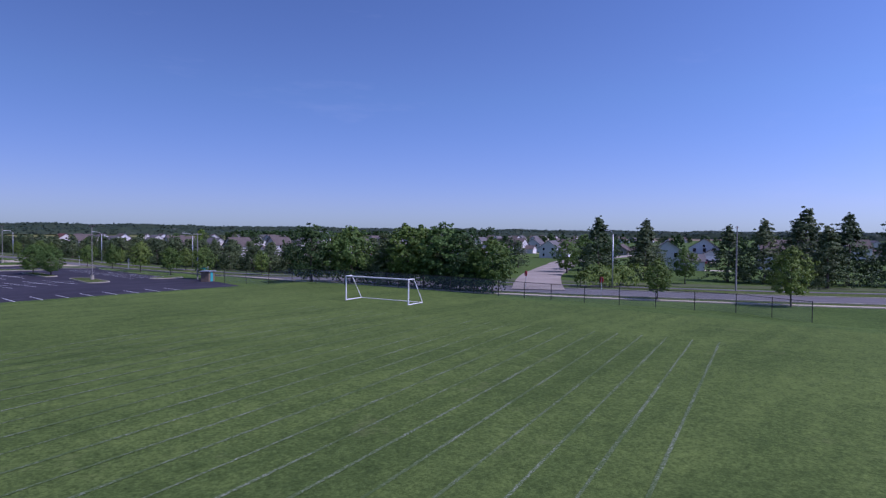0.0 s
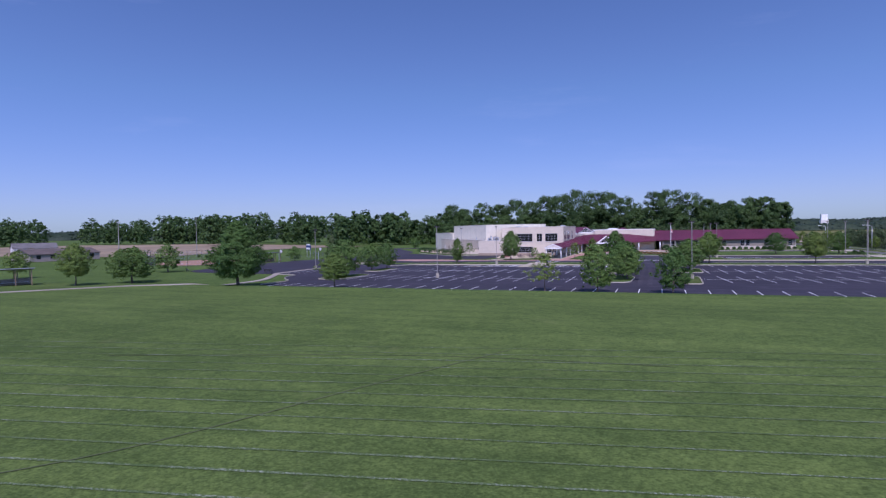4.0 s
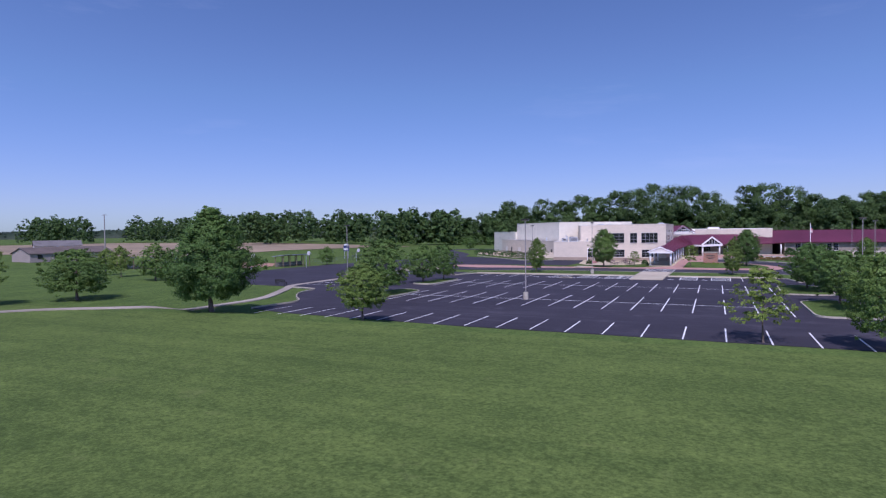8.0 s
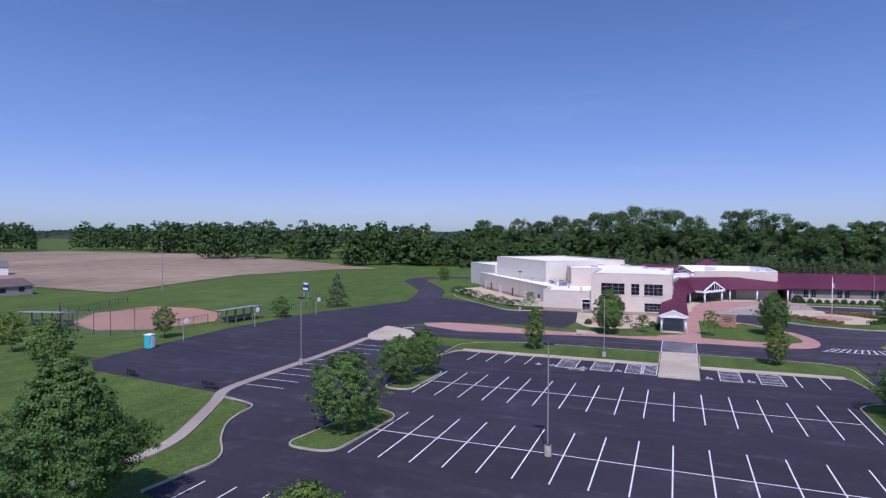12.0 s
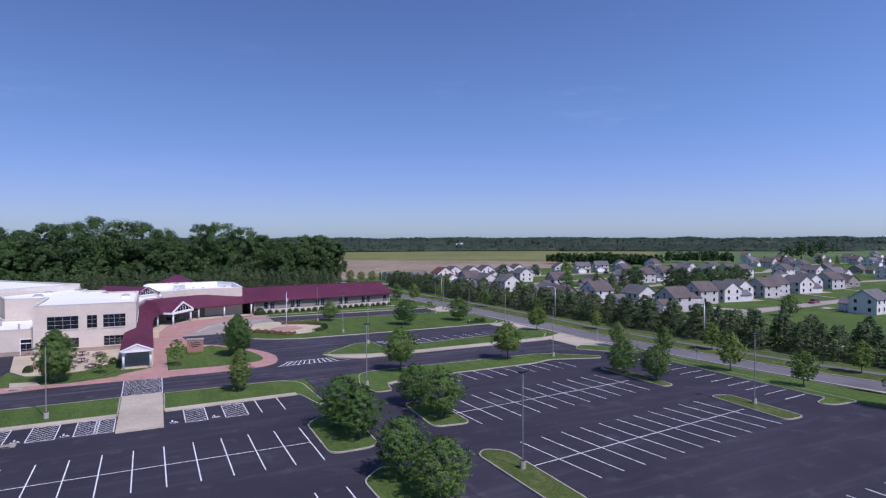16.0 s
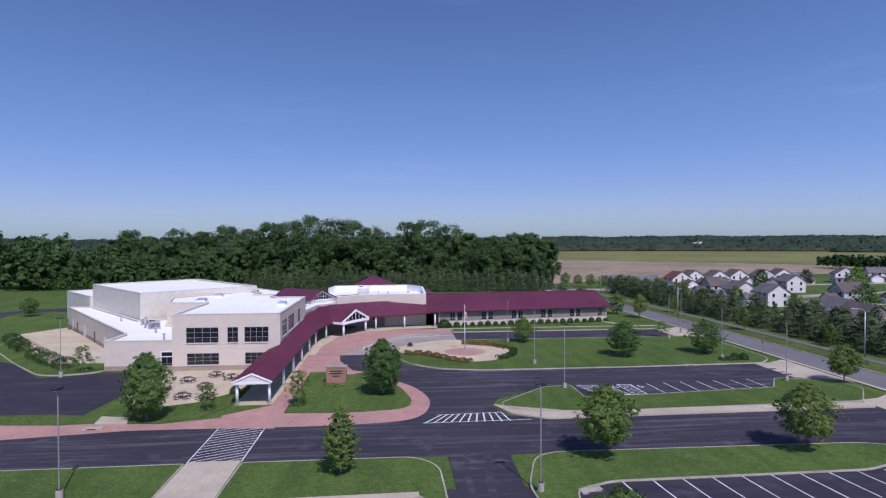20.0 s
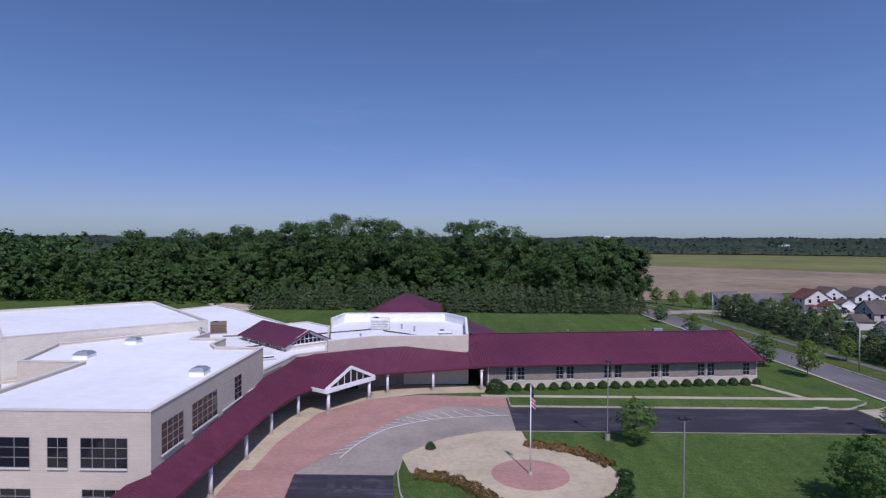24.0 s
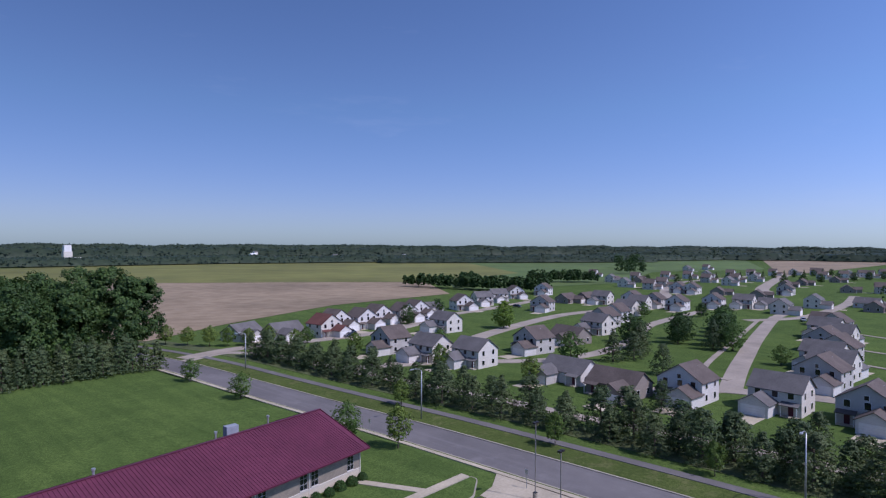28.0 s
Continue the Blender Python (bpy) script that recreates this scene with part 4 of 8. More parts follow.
def wheelchair_mark(x, y):
    """The painted access symbol: a wheel, a back and a leg."""
    s = Shape()
    for k in range(8):
        a, b = math.pi * (0.9 + 1.4 * k / 8), math.pi * (0.9 + 1.4 * (k + 1) / 8)
        s.bar((0.35 * math.cos(a), 0.35 * math.sin(a), 0), (0.35 * math.cos(b), 0.35 * math.sin(b), 0), 0.11, 0.006)
    s.bar((-0.08, 0.05, 0), (-0.08, 0.6, 0), 0.13, 0.006).bar((-0.08, 0.1, 0), (0.35, 0.1, 0), 0.11, 0.006).bar((0.33, 0.12, 0), (0.5, -0.35, 0), 0.11, 0.006)
    s.box(-0.18, 0.66, -0.003, 0.02, 0.86, 0.003)
    ob = part("access_symbol", s, M["paint"], lot, "white painted access symbol")
    ob.matrix_world = pose(x, y, 0.012)


for x, y in ((-17.2, 32), (-11.2, 32), (-6.8, 32), (3.9, 32), (8.5, 32), (48.2, 70.4), (51.9, 70.4), (-15.2, 32)):
    wheelchair_mark(x, y)


def drain(x, y, rot=0):
    t = thing("storm_drain", "concrete kerb inlet with a dark iron grate", "drain", "storm drains", pose(x, y, 0, 0, 0, rot))
    part("inlet_slab", Shape().box(-1.0, -0.45, 0, 1.0, 0.45, 0.17), M["kerb"], t, "", bevel=0.03)
    part("grate", Shape().box(-0.5, -0.5, 0.1, 0.5, -0.44, 0.16), M["bronze"], t, "dark iron grate")


for x, y, r in ((33.6, 37.6, 10), (-15.6, 58.2, 0), (-11.8, 30.6, 0), (-32.4, 31.4, 20), (65.6, 83, 0), (63, 58.4, 0), (-46, 52.6, 30), (72.4, 121.2, 0)):
    drain(x, y, r)

# far ground
def sheet(name, pts, mat, label, z=0.04):
    z -= DROP if min(p[0] for p in pts) > 30 else 0
    return structure(name, Shape().add([(x, y, z) for x, y in ccw(pts)], [tuple(range(len(pts)))]), M[mat], label, "field")


sheet("harvested_field", [(-178, 80), (-152, 78), (-162, 120), (-168, 150), (-150, 200), (-136, 214), (-215, 262), (-340, 330), (-520, 330), (-560, 190), (-300, 90)], "stubble", "tan harvested farm field", 0.1)
sheet("harvested_field", [(96, 272), (132, 292), (205, 322), (300, 328), (372, 420), (285, 495), (186, 570), (80, 720), (40, 640), (66, 420), (84, 300)], "stubble", "tan harvested farm field", 0.1)
sheet("crop_field", [(80, 721), (186, 571), (285, 496), (372, 421), (560, 460), (900, 860), (500, 985), (180, 935), (60, 900)], "crop", "yellow-green ripening crop field", 0.12)
sheet("far_meadow", [(372, 420), (330, 340), (480, 300), (700, 370), (900, 300), (1500, 500), (2300, 900), (1600, 1500), (900, 860), (560, 460)], "meadow", "flat green farm meadow", 0.12)
sheet("far_meadow", [(60, 901), (180, 936), (500, 986), (900, 861), (1500, 1450), (700, 1700), (100, 1500)], "meadow", "flat green farm meadow", 0.14)
sheet("harvested_field", [(700, 240), (1500, 200), (2200, 500), (1500, 460), (900, 290)], "stubble", "tan harvested farm field", 0.13)
sheet("baseball_infield", [(-118, 45), (-109, 33), (-97.5, 29), (-88.5, 33.5), (-85.5, 46), (-93, 56), (-104, 60), (-116, 59)], "dirt", "red-brown baseball infield dirt", 0.02)


# ---- the school ----
school = thing("school_building", "tan block school with white flat roofs and maroon metal roofs", "school")


def window(parent, a, b, z0, z1, cols, rows, name="window", sill=True):
    """A framed window on the wall line a->b (outside to the right of a->b), from z0 to z1."""
    A, B = Vector((a[0], a[1], 0)), Vector((b[0], b[1], 0))
    d = (B - A).normalized()
    n = Vector((d.y, -d.x, 0))
    L = (B - A).length
    w = part(name, Shape().add([A + n * 0.02 + Vector((0, 0, z0)), B + n * 0.02 + Vector((0, 0, z0)), B + n * 0.02 + Vector((0, 0, z1)), A + n * 0.02 + Vector((0, 0, z1)), A - n * 0.1 + Vector((0, 0, z0)), B - n * 0.1 + Vector((0, 0, z0)), B - n * 0.1 + Vector((0, 0, z1)), A - n * 0.1 + Vector((0, 0, z1))], [(0, 1, 2, 3), (1, 5, 6, 2), (4, 0, 3, 7), (3, 2, 6, 7), (4, 5, 1, 0)]), M["glass"], parent, "dark reflecting window glass")
    s, o = Shape(), n * 0.03
    for k in range(cols + 1):
        p = A + d * L * k / cols + o
        s.bar(p + Vector((0, 0, z0)), p + Vector((0, 0, z1)), 0.04, 0.025, up=n)
    for k in range(rows + 1):
        z = Vector((0, 0, z0 + (z1 - z0) * k / rows))
        s.bar(A + o + z, B + o + z, 0.025, 0.04)
    part("window_frame", s, M["mullion"], w, "grey metal window frame")
    if sill:
        part("sill", Shape().bar(A + n * 0.06 + Vector((0, 0, z0 - 0.08)), B + n * 0.06 + Vector((0, 0, z0 - 0.08)), 0.2, 0.09), M["coping"], w, "pale stone sill")
    return w


def flat_block(outline, z1, wall_mat, parapet=0.35, roof_drop=0.3, base=None, z0=0.0, name="wall"):
    """A flat-roofed block: walls with a parapet, a roof sheet and a coping."""
    o = ccw(outline)
    i = inset(o, 0.3)
    n = len(o)
    s = Shape()
    s.add([(x, y, z0) for x, y in o] + [(x, y, z1) for x, y in o] + [(x, y, z1) for x, y in i] + [(x, y, z1 - roof_drop) for x, y in i],
          [(a + j, a + (j + 1) % n, b + (j + 1) % n, b + j) for a, b in ((0, n), (n, 2 * n), (2 * n, 3 * n)) for j in range(n)])
    part(name, s, M[wall_mat], school)
    part("flat_roof", Shape().add([(x, y, z1 - roof_drop + 0.003) for x, y in i], [tuple(range(n))]), M["membrane"], school, "white membrane roof")
    c, oo = Shape(), inset(o, -0.06)
    ii = inset(o, 0.36)
    c.add([(x, y, z1 + 0.004) for x, y in oo] + [(x, y, z1 + 0.09) for x, y in oo] + [(x, y, z1 + 0.09) for x, y in ii] + [(x, y, z1 + 0.004) for x, y in ii],
          [(a + j, a + (j + 1) % n, b + (j + 1) % n, b + j) for a, b in ((0, n), (n, 2 * n), (2 * n, 3 * n), (3 * n, 0)) for j in range(n)])
    part("coping", c, M["coping"], school, "pale metal coping")
    if base:
        q = Shape()
        for j in range(n):
            a, b = oo[j], oo[(j + 1) % n]
            q.wall(a, b, z0, base, 0.055)
        part("base_course", q, M["darkblock"], school, "brown base course")


HALL = [(-17.5, 87.0), (-0.7, 87.0), (-0.6, 114.0), (-6.5, 114.2), (-7.8, 116.2), (-7.7, 120.3), (-12.2, 120.3), (-11.8, 125.0), (-15.2, 129.0), (-27.6, 115.6), (-24.8, 105.0), (-17.5, 104.8)]
flat_block(HALL, 8.95, "block", base=0.75)
GU, GV = Vector((-0.643, 0.766)), Vector((0.766, 0.643))
FC = Vector((-32.9, 113.0))
flat_block([tuple(FC), tuple(FC + GV * 25), tuple(FC + GV * 25 + GU * 33), tuple(FC + GU * 33)], 10.1, "paleblock", base=None)
flat_block([tuple(FC + GU * 33.1 - GV * 0.5), tuple(FC + GU * 33.1 + GV * 22), tuple(FC + GU * 55 + GV * 22), tuple(FC + GU * 55 - GV * 0.5)], 7.2, "paleblock")
flat_block([(-60.0, 138.8), (-28.3, 95.6), (-28.3, 88.0), (-17.6, 88.0), (-17.6, 104.9), (-24.9, 105.2), (-27.9, 115.2), (-33.2, 112.8), (-54.2, 138.4)], 4.7, "block", base=0.75)
for x0, x1, c in ((-15.3, -10.35, 4), (-8.95, -7.3, 2), (-6.3, -2.55, 4)):
    window(school, (x0, 87.0), (x1, 87.0), 4.45, 6.85, c, 3)
window(school, (-15.2, 87.0), (-10.3, 87.0), 0.95, 2.75, 4, 3)
window(school, (-6.2, 87.0), (-2.6, 87.0), 0.95, 2.75, 4, 3)
for y0, y1, c in ((88.6, 92.4, 4), (94.2, 99.8, 5), (101.2, 106.6, 5), (108.4, 111.6, 3)):
    window(school, (-0.68, y0), (-0.64, y1), 4.95, 7.5, c, 4)
# doors in the side block
_d = window(school, (-19.5, 88.0), (-17.8, 88.0), 0.05, 2.1, 2, 2, "door", False)
window(school, (-19.5, 88.0), (-17.8, 88.0), 2.2, 2.85, 1, 1, sill=False)
_s = Shape()
for x in (-19.55, -17.75):
    _s.bar((x, 87.95, 0.0), (x, 87.95, 2.95), 0.12, 0.1, up=(0, 1, 0))
_s.bar((-19.6, 87.95, 2.15), (-17.7, 87.95, 2.15), 0.1, 0.1).bar((-19.6, 87.95, 2.95), (-17.7, 87.95, 2.95), 0.1, 0.12)
part("door_frame", _s, M["white"], _d, "white door frame")
for k, (u, w) in enumerate(((6, 1.0), (14, 1.8), (24, 1.0), (33, 2.6), (42, 1.0), (47, 1.8))):
    a = Vector((-28.3, 95.6)) + (Vector((-60.0, 138.8)) - Vector((-28.3, 95.6))).normalized() * u
    d = (Vector((-60.0, 138.8)) - Vector((-28.3, 95.6))).normalized()
    nn = Vector((-d.y, d.x))
    part("service_door", Shape().prism(ccw([tuple(a + nn * 0.06), tuple(a + d * w + nn * 0.06), tuple(a + d * w - nn * 0.1), tuple(a - nn * 0.1)]), 0.03, 2.3), M["coping" if k % 2 else "bronze"], school, "steel service door")
# yard retaining walls
for _a, _b, _h in (((-40.6, 95.2), (-29, 94.4), 1.3), ((-37, 97.8), (-31, 97.6), 1.6), ((-63, 123.5), (-57.4, 133.6), 0.5)):
    part("yard_wall", Shape().wall(_a, _b, 0, _h, 0.28), M["block"], school, "low block yard wall")

# low roofs behind, with the ring of parapets
flat_block([(-15.0, 129.4), (-11.6, 125.4), (-12, 120.6), (-7.5, 120.6), (-7.6, 116.4), (-6.4, 114.5), (-0.6, 114.3), (0.9, 124.0), (4.6, 127.0), (0.0, 150.6), (-5.6, 156.4), (-9.0, 153.4), (-27.4, 176.5), (-34.0, 183.0), (-37.5, 177.0), (-45.0, 168.0), (-35.2, 155.4), (-34.8, 154.6)], 6.1, "block", parapet=0.1, roof_drop=0.12)
RING = [(4.7, 127.0), (11.0, 131.9), (25.3, 132.9), (25.5, 153.2), (21.4, 160.0), (1.2, 158.5), (0.1, 150.8)]
_c = Shape()
for _a, _b in zip(RING, RING[1:]):
    part("ring_parapet", Shape().wall(_a, _b, 0, 7.55, 0.3), M["block"], school, "tall tan parapet wall")
    _c.wall(_a, _b, 7.553, 7.65, 0.42)
part("ring_lining", Shape().add([(x, y, z) for x, y in inset(ccw(RING), 0.32) for z in (6.0, 7.5)], [(2 * k + 2, 2 * k, 2 * k + 1, 2 * k + 3) for k in range(6)]), M["membrane"], school, "white membrane lining")
part("ring_coping", _c, M["membrane"], school, "white metal coping")
part("ring_roof", Shape().add([(x, y, 6.02) for x, y in inset(ccw(RING), 0.16)], [tuple(range(7))]), M["membrane"], school, "white membrane roof")
# glazed clerestory with a gable roof
cr_d, cr_n = Vector((-0.707, 0.707)), Vector((0.707, 0.707))
cf = Vector((1.2, 129.6))


def at3(p, z):
    return (p.x, p.y, z)


_s = Shape()
for sgn in (-1, 1):
    e0, e1 = cf + cr_n * 4.3 * sgn - cr_d * 0.6, cf + cr_n * 4.3 * sgn + cr_d * 14.6
    r0, r1 = cf - cr_d * 0.6, cf + cr_d * 14.6
    q = [at3(e0, 6.75), at3(e1, 6.75), at3(r1, 8.75), at3(r0, 8.75)]
    _s.slab(q if sgn < 0 else q[::-1], 0.14)
part("clerestory_roof", _s, M["maroon"], school, "maroon metal gable roof")
_s = Shape()
L0, R0, B0, B1 = cf - cr_n * 3.9, cf + cr_n * 3.9, cf - cr_n * 3.9 + cr_d * 14, cf + cr_n * 3.9 + cr_d * 14
for a, b in ((L0, R0), (B0, L0), (R0, B1), (B1, B0)):
    _s.wall(tuple(a), tuple(b), 5.6, 6.7, 0.2)
_s.add([at3(L0, 6.7), at3(R0, 6.7), at3(cf, 8.6)], [(0, 1, 2)])
part("clerestory_wall", _s, M["coping"], school)
_s = Shape().add([at3(L0 * 0.86 + R0 * 0.14 - cr_d * 0.05, 6.85), at3(R0 * 0.86 + L0 * 0.14 - cr_d * 0.05, 6.85), at3(cf - cr_d * 0.05, 8.3)], [(0, 1, 2)])
_w = part("gable_window", _s, M["glass"], school, "dark triangular gable glazing")
_s = Shape()
for k in range(9):
    a = 0.14 + 0.72 * k / 8
    p = L0.lerp(R0, a) - cr_d * 0.08
    _s.bar(at3(p, 6.85), at3(p, 6.9 + 1.45 * (1 - abs(a - 0.5) / 0.36)), 0.07)
_s.bar(at3(L0 - cr_d * 0.1, 6.7), at3(cf - cr_d * 0.1, 8.62), 0.1, 0.34).bar(at3(cf - cr_d * 0.1, 8.62), at3(R0 - cr_d * 0.1, 6.7), 0.1, 0.34).bar(at3(L0 - cr_d * 0.12, 6.75), at3(R0 - cr_d * 0.12, 6.75), 0.1, 0.2)
_s.bar(at3(L0.lerp(R0, 0.25) - cr_d * 0.1, 7.5), at3(L0.lerp(R0, 0.75) - cr_d * 0.1, 7.5), 0.06)
part("gable_frame", _s, M["white"], _w, "white gable framing")
for k in range(7):
    a = L0 + cr_d * (1 + 1.85 * k)
    window(school, tuple(a + cr_d * 1.5), tuple(a), 5.95, 6.6, 2, 1, sill=False)

# classroom wing
WD, WN = Vector((0.9914, 0.1305)), Vector((-0.1305, 0.9914))
W0 = Vector((27.9, 129.2))


def wing(s, n):
    return W0 + WD * s + WN * n


EAVE, RIDGE, WL = 3.65, 6.95, 44.4
_s = Shape()
_p = [tuple(wing(0.3, 0.95)), tuple(wing(WL - 0.7, 0.95)), tuple(wing(WL - 0.7, 17.4)), tuple(wing(0.3, 17.4))]
_s.prism(_p, 0, EAVE + 0.1)
_s.add([at3(wing(WL - 0.7, 0.95), EAVE + 0.1), at3(wing(WL - 0.7, 17.4), EAVE + 0.1), at3(wing(WL - 0.7, 9.2), RIDGE - 0.15)], [(0, 1, 2)])
part("wing_wall", _s, M["greyblock"], school, "grey-brown block wall")
part("base_course", Shape().wall(tuple(wing(0.3, 0.90)), tuple(wing(WL - 0.65, 0.90)), 0, 1.0, 0.06), M["block"], school, "tan block base course")
part("base_band", Shape().wall(tuple(wing(0.3, 0.86)), tuple(wing(WL - 0.65, 0.86)), 1.0, 1.1, 0.1), M["coping"], school, "pale stone band")
_s = Shape()
_s.slab([at3(wing(-2.2, 0), EAVE), at3(wing(WL, 0), EAVE), at3(wing(WL, 9.2), RIDGE), at3(wing(-2.2, 9.2), RIDGE)], 0.16)
_s.slab([at3(wing(-2.2, 9.2), RIDGE), at3(wing(WL, 9.2), RIDGE), at3(wing(WL, 18.4), EAVE), at3(wing(-2.2, 18.4), EAVE)], 0.16)
wing_roof = part("wing_roof", _s, M["maroon"], school, "long maroon standing-seam roof")
_s = Shape().bar(at3(wing(-0.2, -0.08), EAVE - 0.09), at3(wing(WL, -0.08), EAVE - 0.09), 0.14, 0.16)
part("gutter", _s, M["maroon_dark"], school, "maroon gutter")
part("ridge_cap", Shape().bar(at3(wing(-2.2, 9.2), RIDGE + 0.03), at3(wing(WL, 9.2), RIDGE + 0.03), 0.4, 0.07), M["maroon_dark"], school, "maroon ridge cap")
_s = Shape()
for n0, n1 in ((0, 9.2), (18.4, 9.2)):
    _s.bar(at3(wing(WL + 0.03, n0), EAVE - 0.02), at3(wing(WL + 0.03, n1), RIDGE - 0.02), 0.08, 0.26)
part("rake_trim", _s, M["maroon_dark"], school, "maroon rake trim")
_seam = Shape()
_len = math.hypot(9.2, RIDGE - EAVE)
_seam.box(-0.022, 0, 0, 0.022, _len, 0.06)
_seam_mesh = _seam.data("roof_seam", M["maroon"])
_tilt = math.atan2(RIDGE - EAVE, 9.2)
_rot = math.atan2(WD.y, WD.x)
for k in range(112):
    p = wing(-2.0 + 0.41 * k, 0)
    ob = part("roof_seam", _seam_mesh, None, wing_roof)
    ob.matrix_world = Matrix.Translation((p.x, p.y, EAVE)) @ Matrix.Rotation(_rot, 4, "Z") @ Matrix.Rotation(_tilt, 4, "X")
_s = Shape()
for k in range(112):
    _s.bar(at3(wing(-2.0 + 0.41 * k, 18.4), EAVE + 0.03), at3(wing(-2.0 + 0.41 * k, 9.3), RIDGE + 0.03), 0.05, 0.07)
tagged(part("rear_roof_seams", _s, M["maroon"], wing_roof), "", "", "", "stuff")
for a in (3.7, 5.5, 11.5, 13.2, 19.1, 20.8, 26.7, 28.5, 34.3, 36.0, 41.9):
    window(school, tuple(wing(a - 0.55, 0.95)), tuple(wing(a + 0.55, 0.95)), 1.25, 3.15, 2, 3)
for a in (4.6, 12.35, 19.95, 27.6, 35.15, 0.5, 43.6):
    part("downpipe", Shape().bar(at3(wing(a, 0.88), 0.1), at3(wing(a, 0.88), 3.5), 0.12, 0.1), M["coping"], school, "pale downpipe")
for a, n in ((16, 11), (30, 11.5), (38, 12)):
    p = wing(a, n)
    part("roof_vent", Shape().tube((p.x, p.y, 5.8), (p.x, p.y, 7.0), 0.12).tube((p.x, p.y, 6.9), (p.x, p.y, 7.1), 0.2), M["galv"], school, "small roof vent pipe")
p = wing(33, 12.8)
part("vent_hood", Shape().box(p.x - 0.8, p.y - 0.5, 5.2, p.x + 0.8, p.y + 0.5, 6.9), M["greyroof"], school, "grey roof vent hood", bevel=0.05)

# rear wing and hipped hall behind
part("rear_wall", Shape().box(2.6, 179, 0, 18.6, 205.6, 3.9), M["greyblock"], school, "grey-brown block wall")
_s = Shape()
_s.slab([(25.7, 137.6, 7.2), (25.7, 152.6, 7.2), (33.8, 152.6, 4.0), (33.8, 137.6, 4.0)][::-1], 0.15)
part("rear_roof", _s, M["maroon"], school, "maroon metal roof")
part("link_wall", Shape().box(25.7, 147.2, 0, 33, 152.2, 4.2), M["greyblock"], school)
_s = Shape()
c = [(0.6, 178, 3.9), (19.8, 178, 3.9), (19.4, 207, 3.9), (2.6, 207, 3.9)]
t4 = [(10.4, 190.5, 8.3), (11.2, 190.5, 8.3), (11.2, 193.5, 8.3), (10.4, 193.5, 8.3)]
for k in range(4):
    _s.slab([c[k], c[(k + 1) % 4], t4[(k + 1) % 4], t4[k]], 0.15)
_s.slab(t4, 0.15)
part("hip_roof", _s, M["maroon"], school, "maroon hipped roof")

# covered way: straight gable, then a curved lean-to along the front
_s, seams = Shape(), Shape()
Y0, Y1 = 65.9, 87.0
for sgn in (-1, 1):
    q = [(-0.3 + 2.45 * sgn, Y0, 3.05), (-0.3 + 2.45 * sgn, Y1, 3.05), (-0.3, Y1, 4.1), (-0.3, Y0, 4.1)]
    _s.slab(q if sgn < 0 else q[::-1], 0.14)
    for k in range(52):
        y = Y0 + 0.2 + 0.41 * k
        seams.bar((-0.3 + 2.45 * sgn, y, 3.08), (-0.3, y, 4.13), 0.045, 0.06)
covered = part("covered_way_roof", _s, M["maroon"], school, "maroon metal roof of the covered way")
UP = [(-0.72, 87.0, 4.25), (-0.7, 94, 4.3), (-0.68, 100, 4.45), (-0.66, 107, 4.75), (-0.62, 114, 5.2), (0.8, 123.6, 5.75), (5.0, 126.7, 5.95), (14.2, 131.7, 5.95), (25.4, 134.7, 5.8), (26.4, 137.6, 6.75)]
LO = [(2.15, 87.0, 3.05), (2.2, 94, 3.05), (2.3, 100, 3.05), (2.45, 107, 3.05), (3.4, 113.6, 3.05), (5.0, 118, 3.05), (8.4, 122.6, 3.05), (13.2, 126.4, 3.08), (20.2, 128.2, 3.12), (27.9, 129.15, 3.62)]
upl = [Vector(q) for q in smooth_line(UP, 8)]
lol = [Vector(q) for q in smooth_line(LO, 8)]
_s = Shape()
for k in range(len(upl) - 1):
    seams.bar(lol[k] + Vector((0, 0, 0.03)), upl[k] + Vector((0, 0, 0.03)), 0.045, 0.06)
    m0, m1 = (lol[k] + lol[k + 1]) / 2, (upl[k] + upl[k + 1]) / 2
    seams.bar(m0 + Vector((0, 0, 0.03)), m1 + Vector((0, 0, 0.03)), 0.045, 0.06)
_n = len(upl)
_s.add([tuple(v - Vector((0, 0, dz))) for dz in (0, 0.14) for l in (lol, upl) for v in l],
       [f for k in range(_n - 1) for f in ((k, k + 1, _n + k + 1, _n + k), (2 * _n + k, 3 * _n + k, 3 * _n + k + 1, 2 * _n + k + 1), (k, 2 * _n + k, 2 * _n + k + 1, k + 1), (_n + k, _n + k + 1, 3 * _n + k + 1, 3 * _n + k))]
       + [(0, _n, 3 * _n, 2 * _n), (_n - 1, 3 * _n - 1, 4 * _n - 1, 2 * _n - 1)])
curve = part("curved_roof", _s, M["maroon"], school, "curving maroon metal roof")
tagged(part("curved_roof_seams", seams, M["maroon"], curve), "", "", "", "stuff")
_s = Shape()
for k in range(len(lol) - 1):
    _s.bar(lol[k] - Vector((0, 0, 0.12)), lol[k + 1] - Vector((0, 0, 0.12)), 0.12, 0.2)
_s.bar((2.15, Y0, 2.94), (2.15, Y1, 2.94), 0.12, 0.2).bar((-2.75, Y0, 2.94), (-2.75, Y1, 2.94), 0.12, 0.2)
part("eave_gutter", _s, M["maroon_dark"], school, "maroon eave gutter")
_s = Shape()
for sgn in (-1, 1):
    _s.bar((-0.3 + 2.5 * sgn, Y0 - 0.04, 2.95), (-0.3, Y0 - 0.04, 4.02), 0.1, 0.2)
_s.bar((-2.6, Y0 + 0.1, 2.85), (2.0, Y0 + 0.1, 2.85), 0.16, 0.3)
part("gable_trim", _s, M["white"], school, "white gable trim")
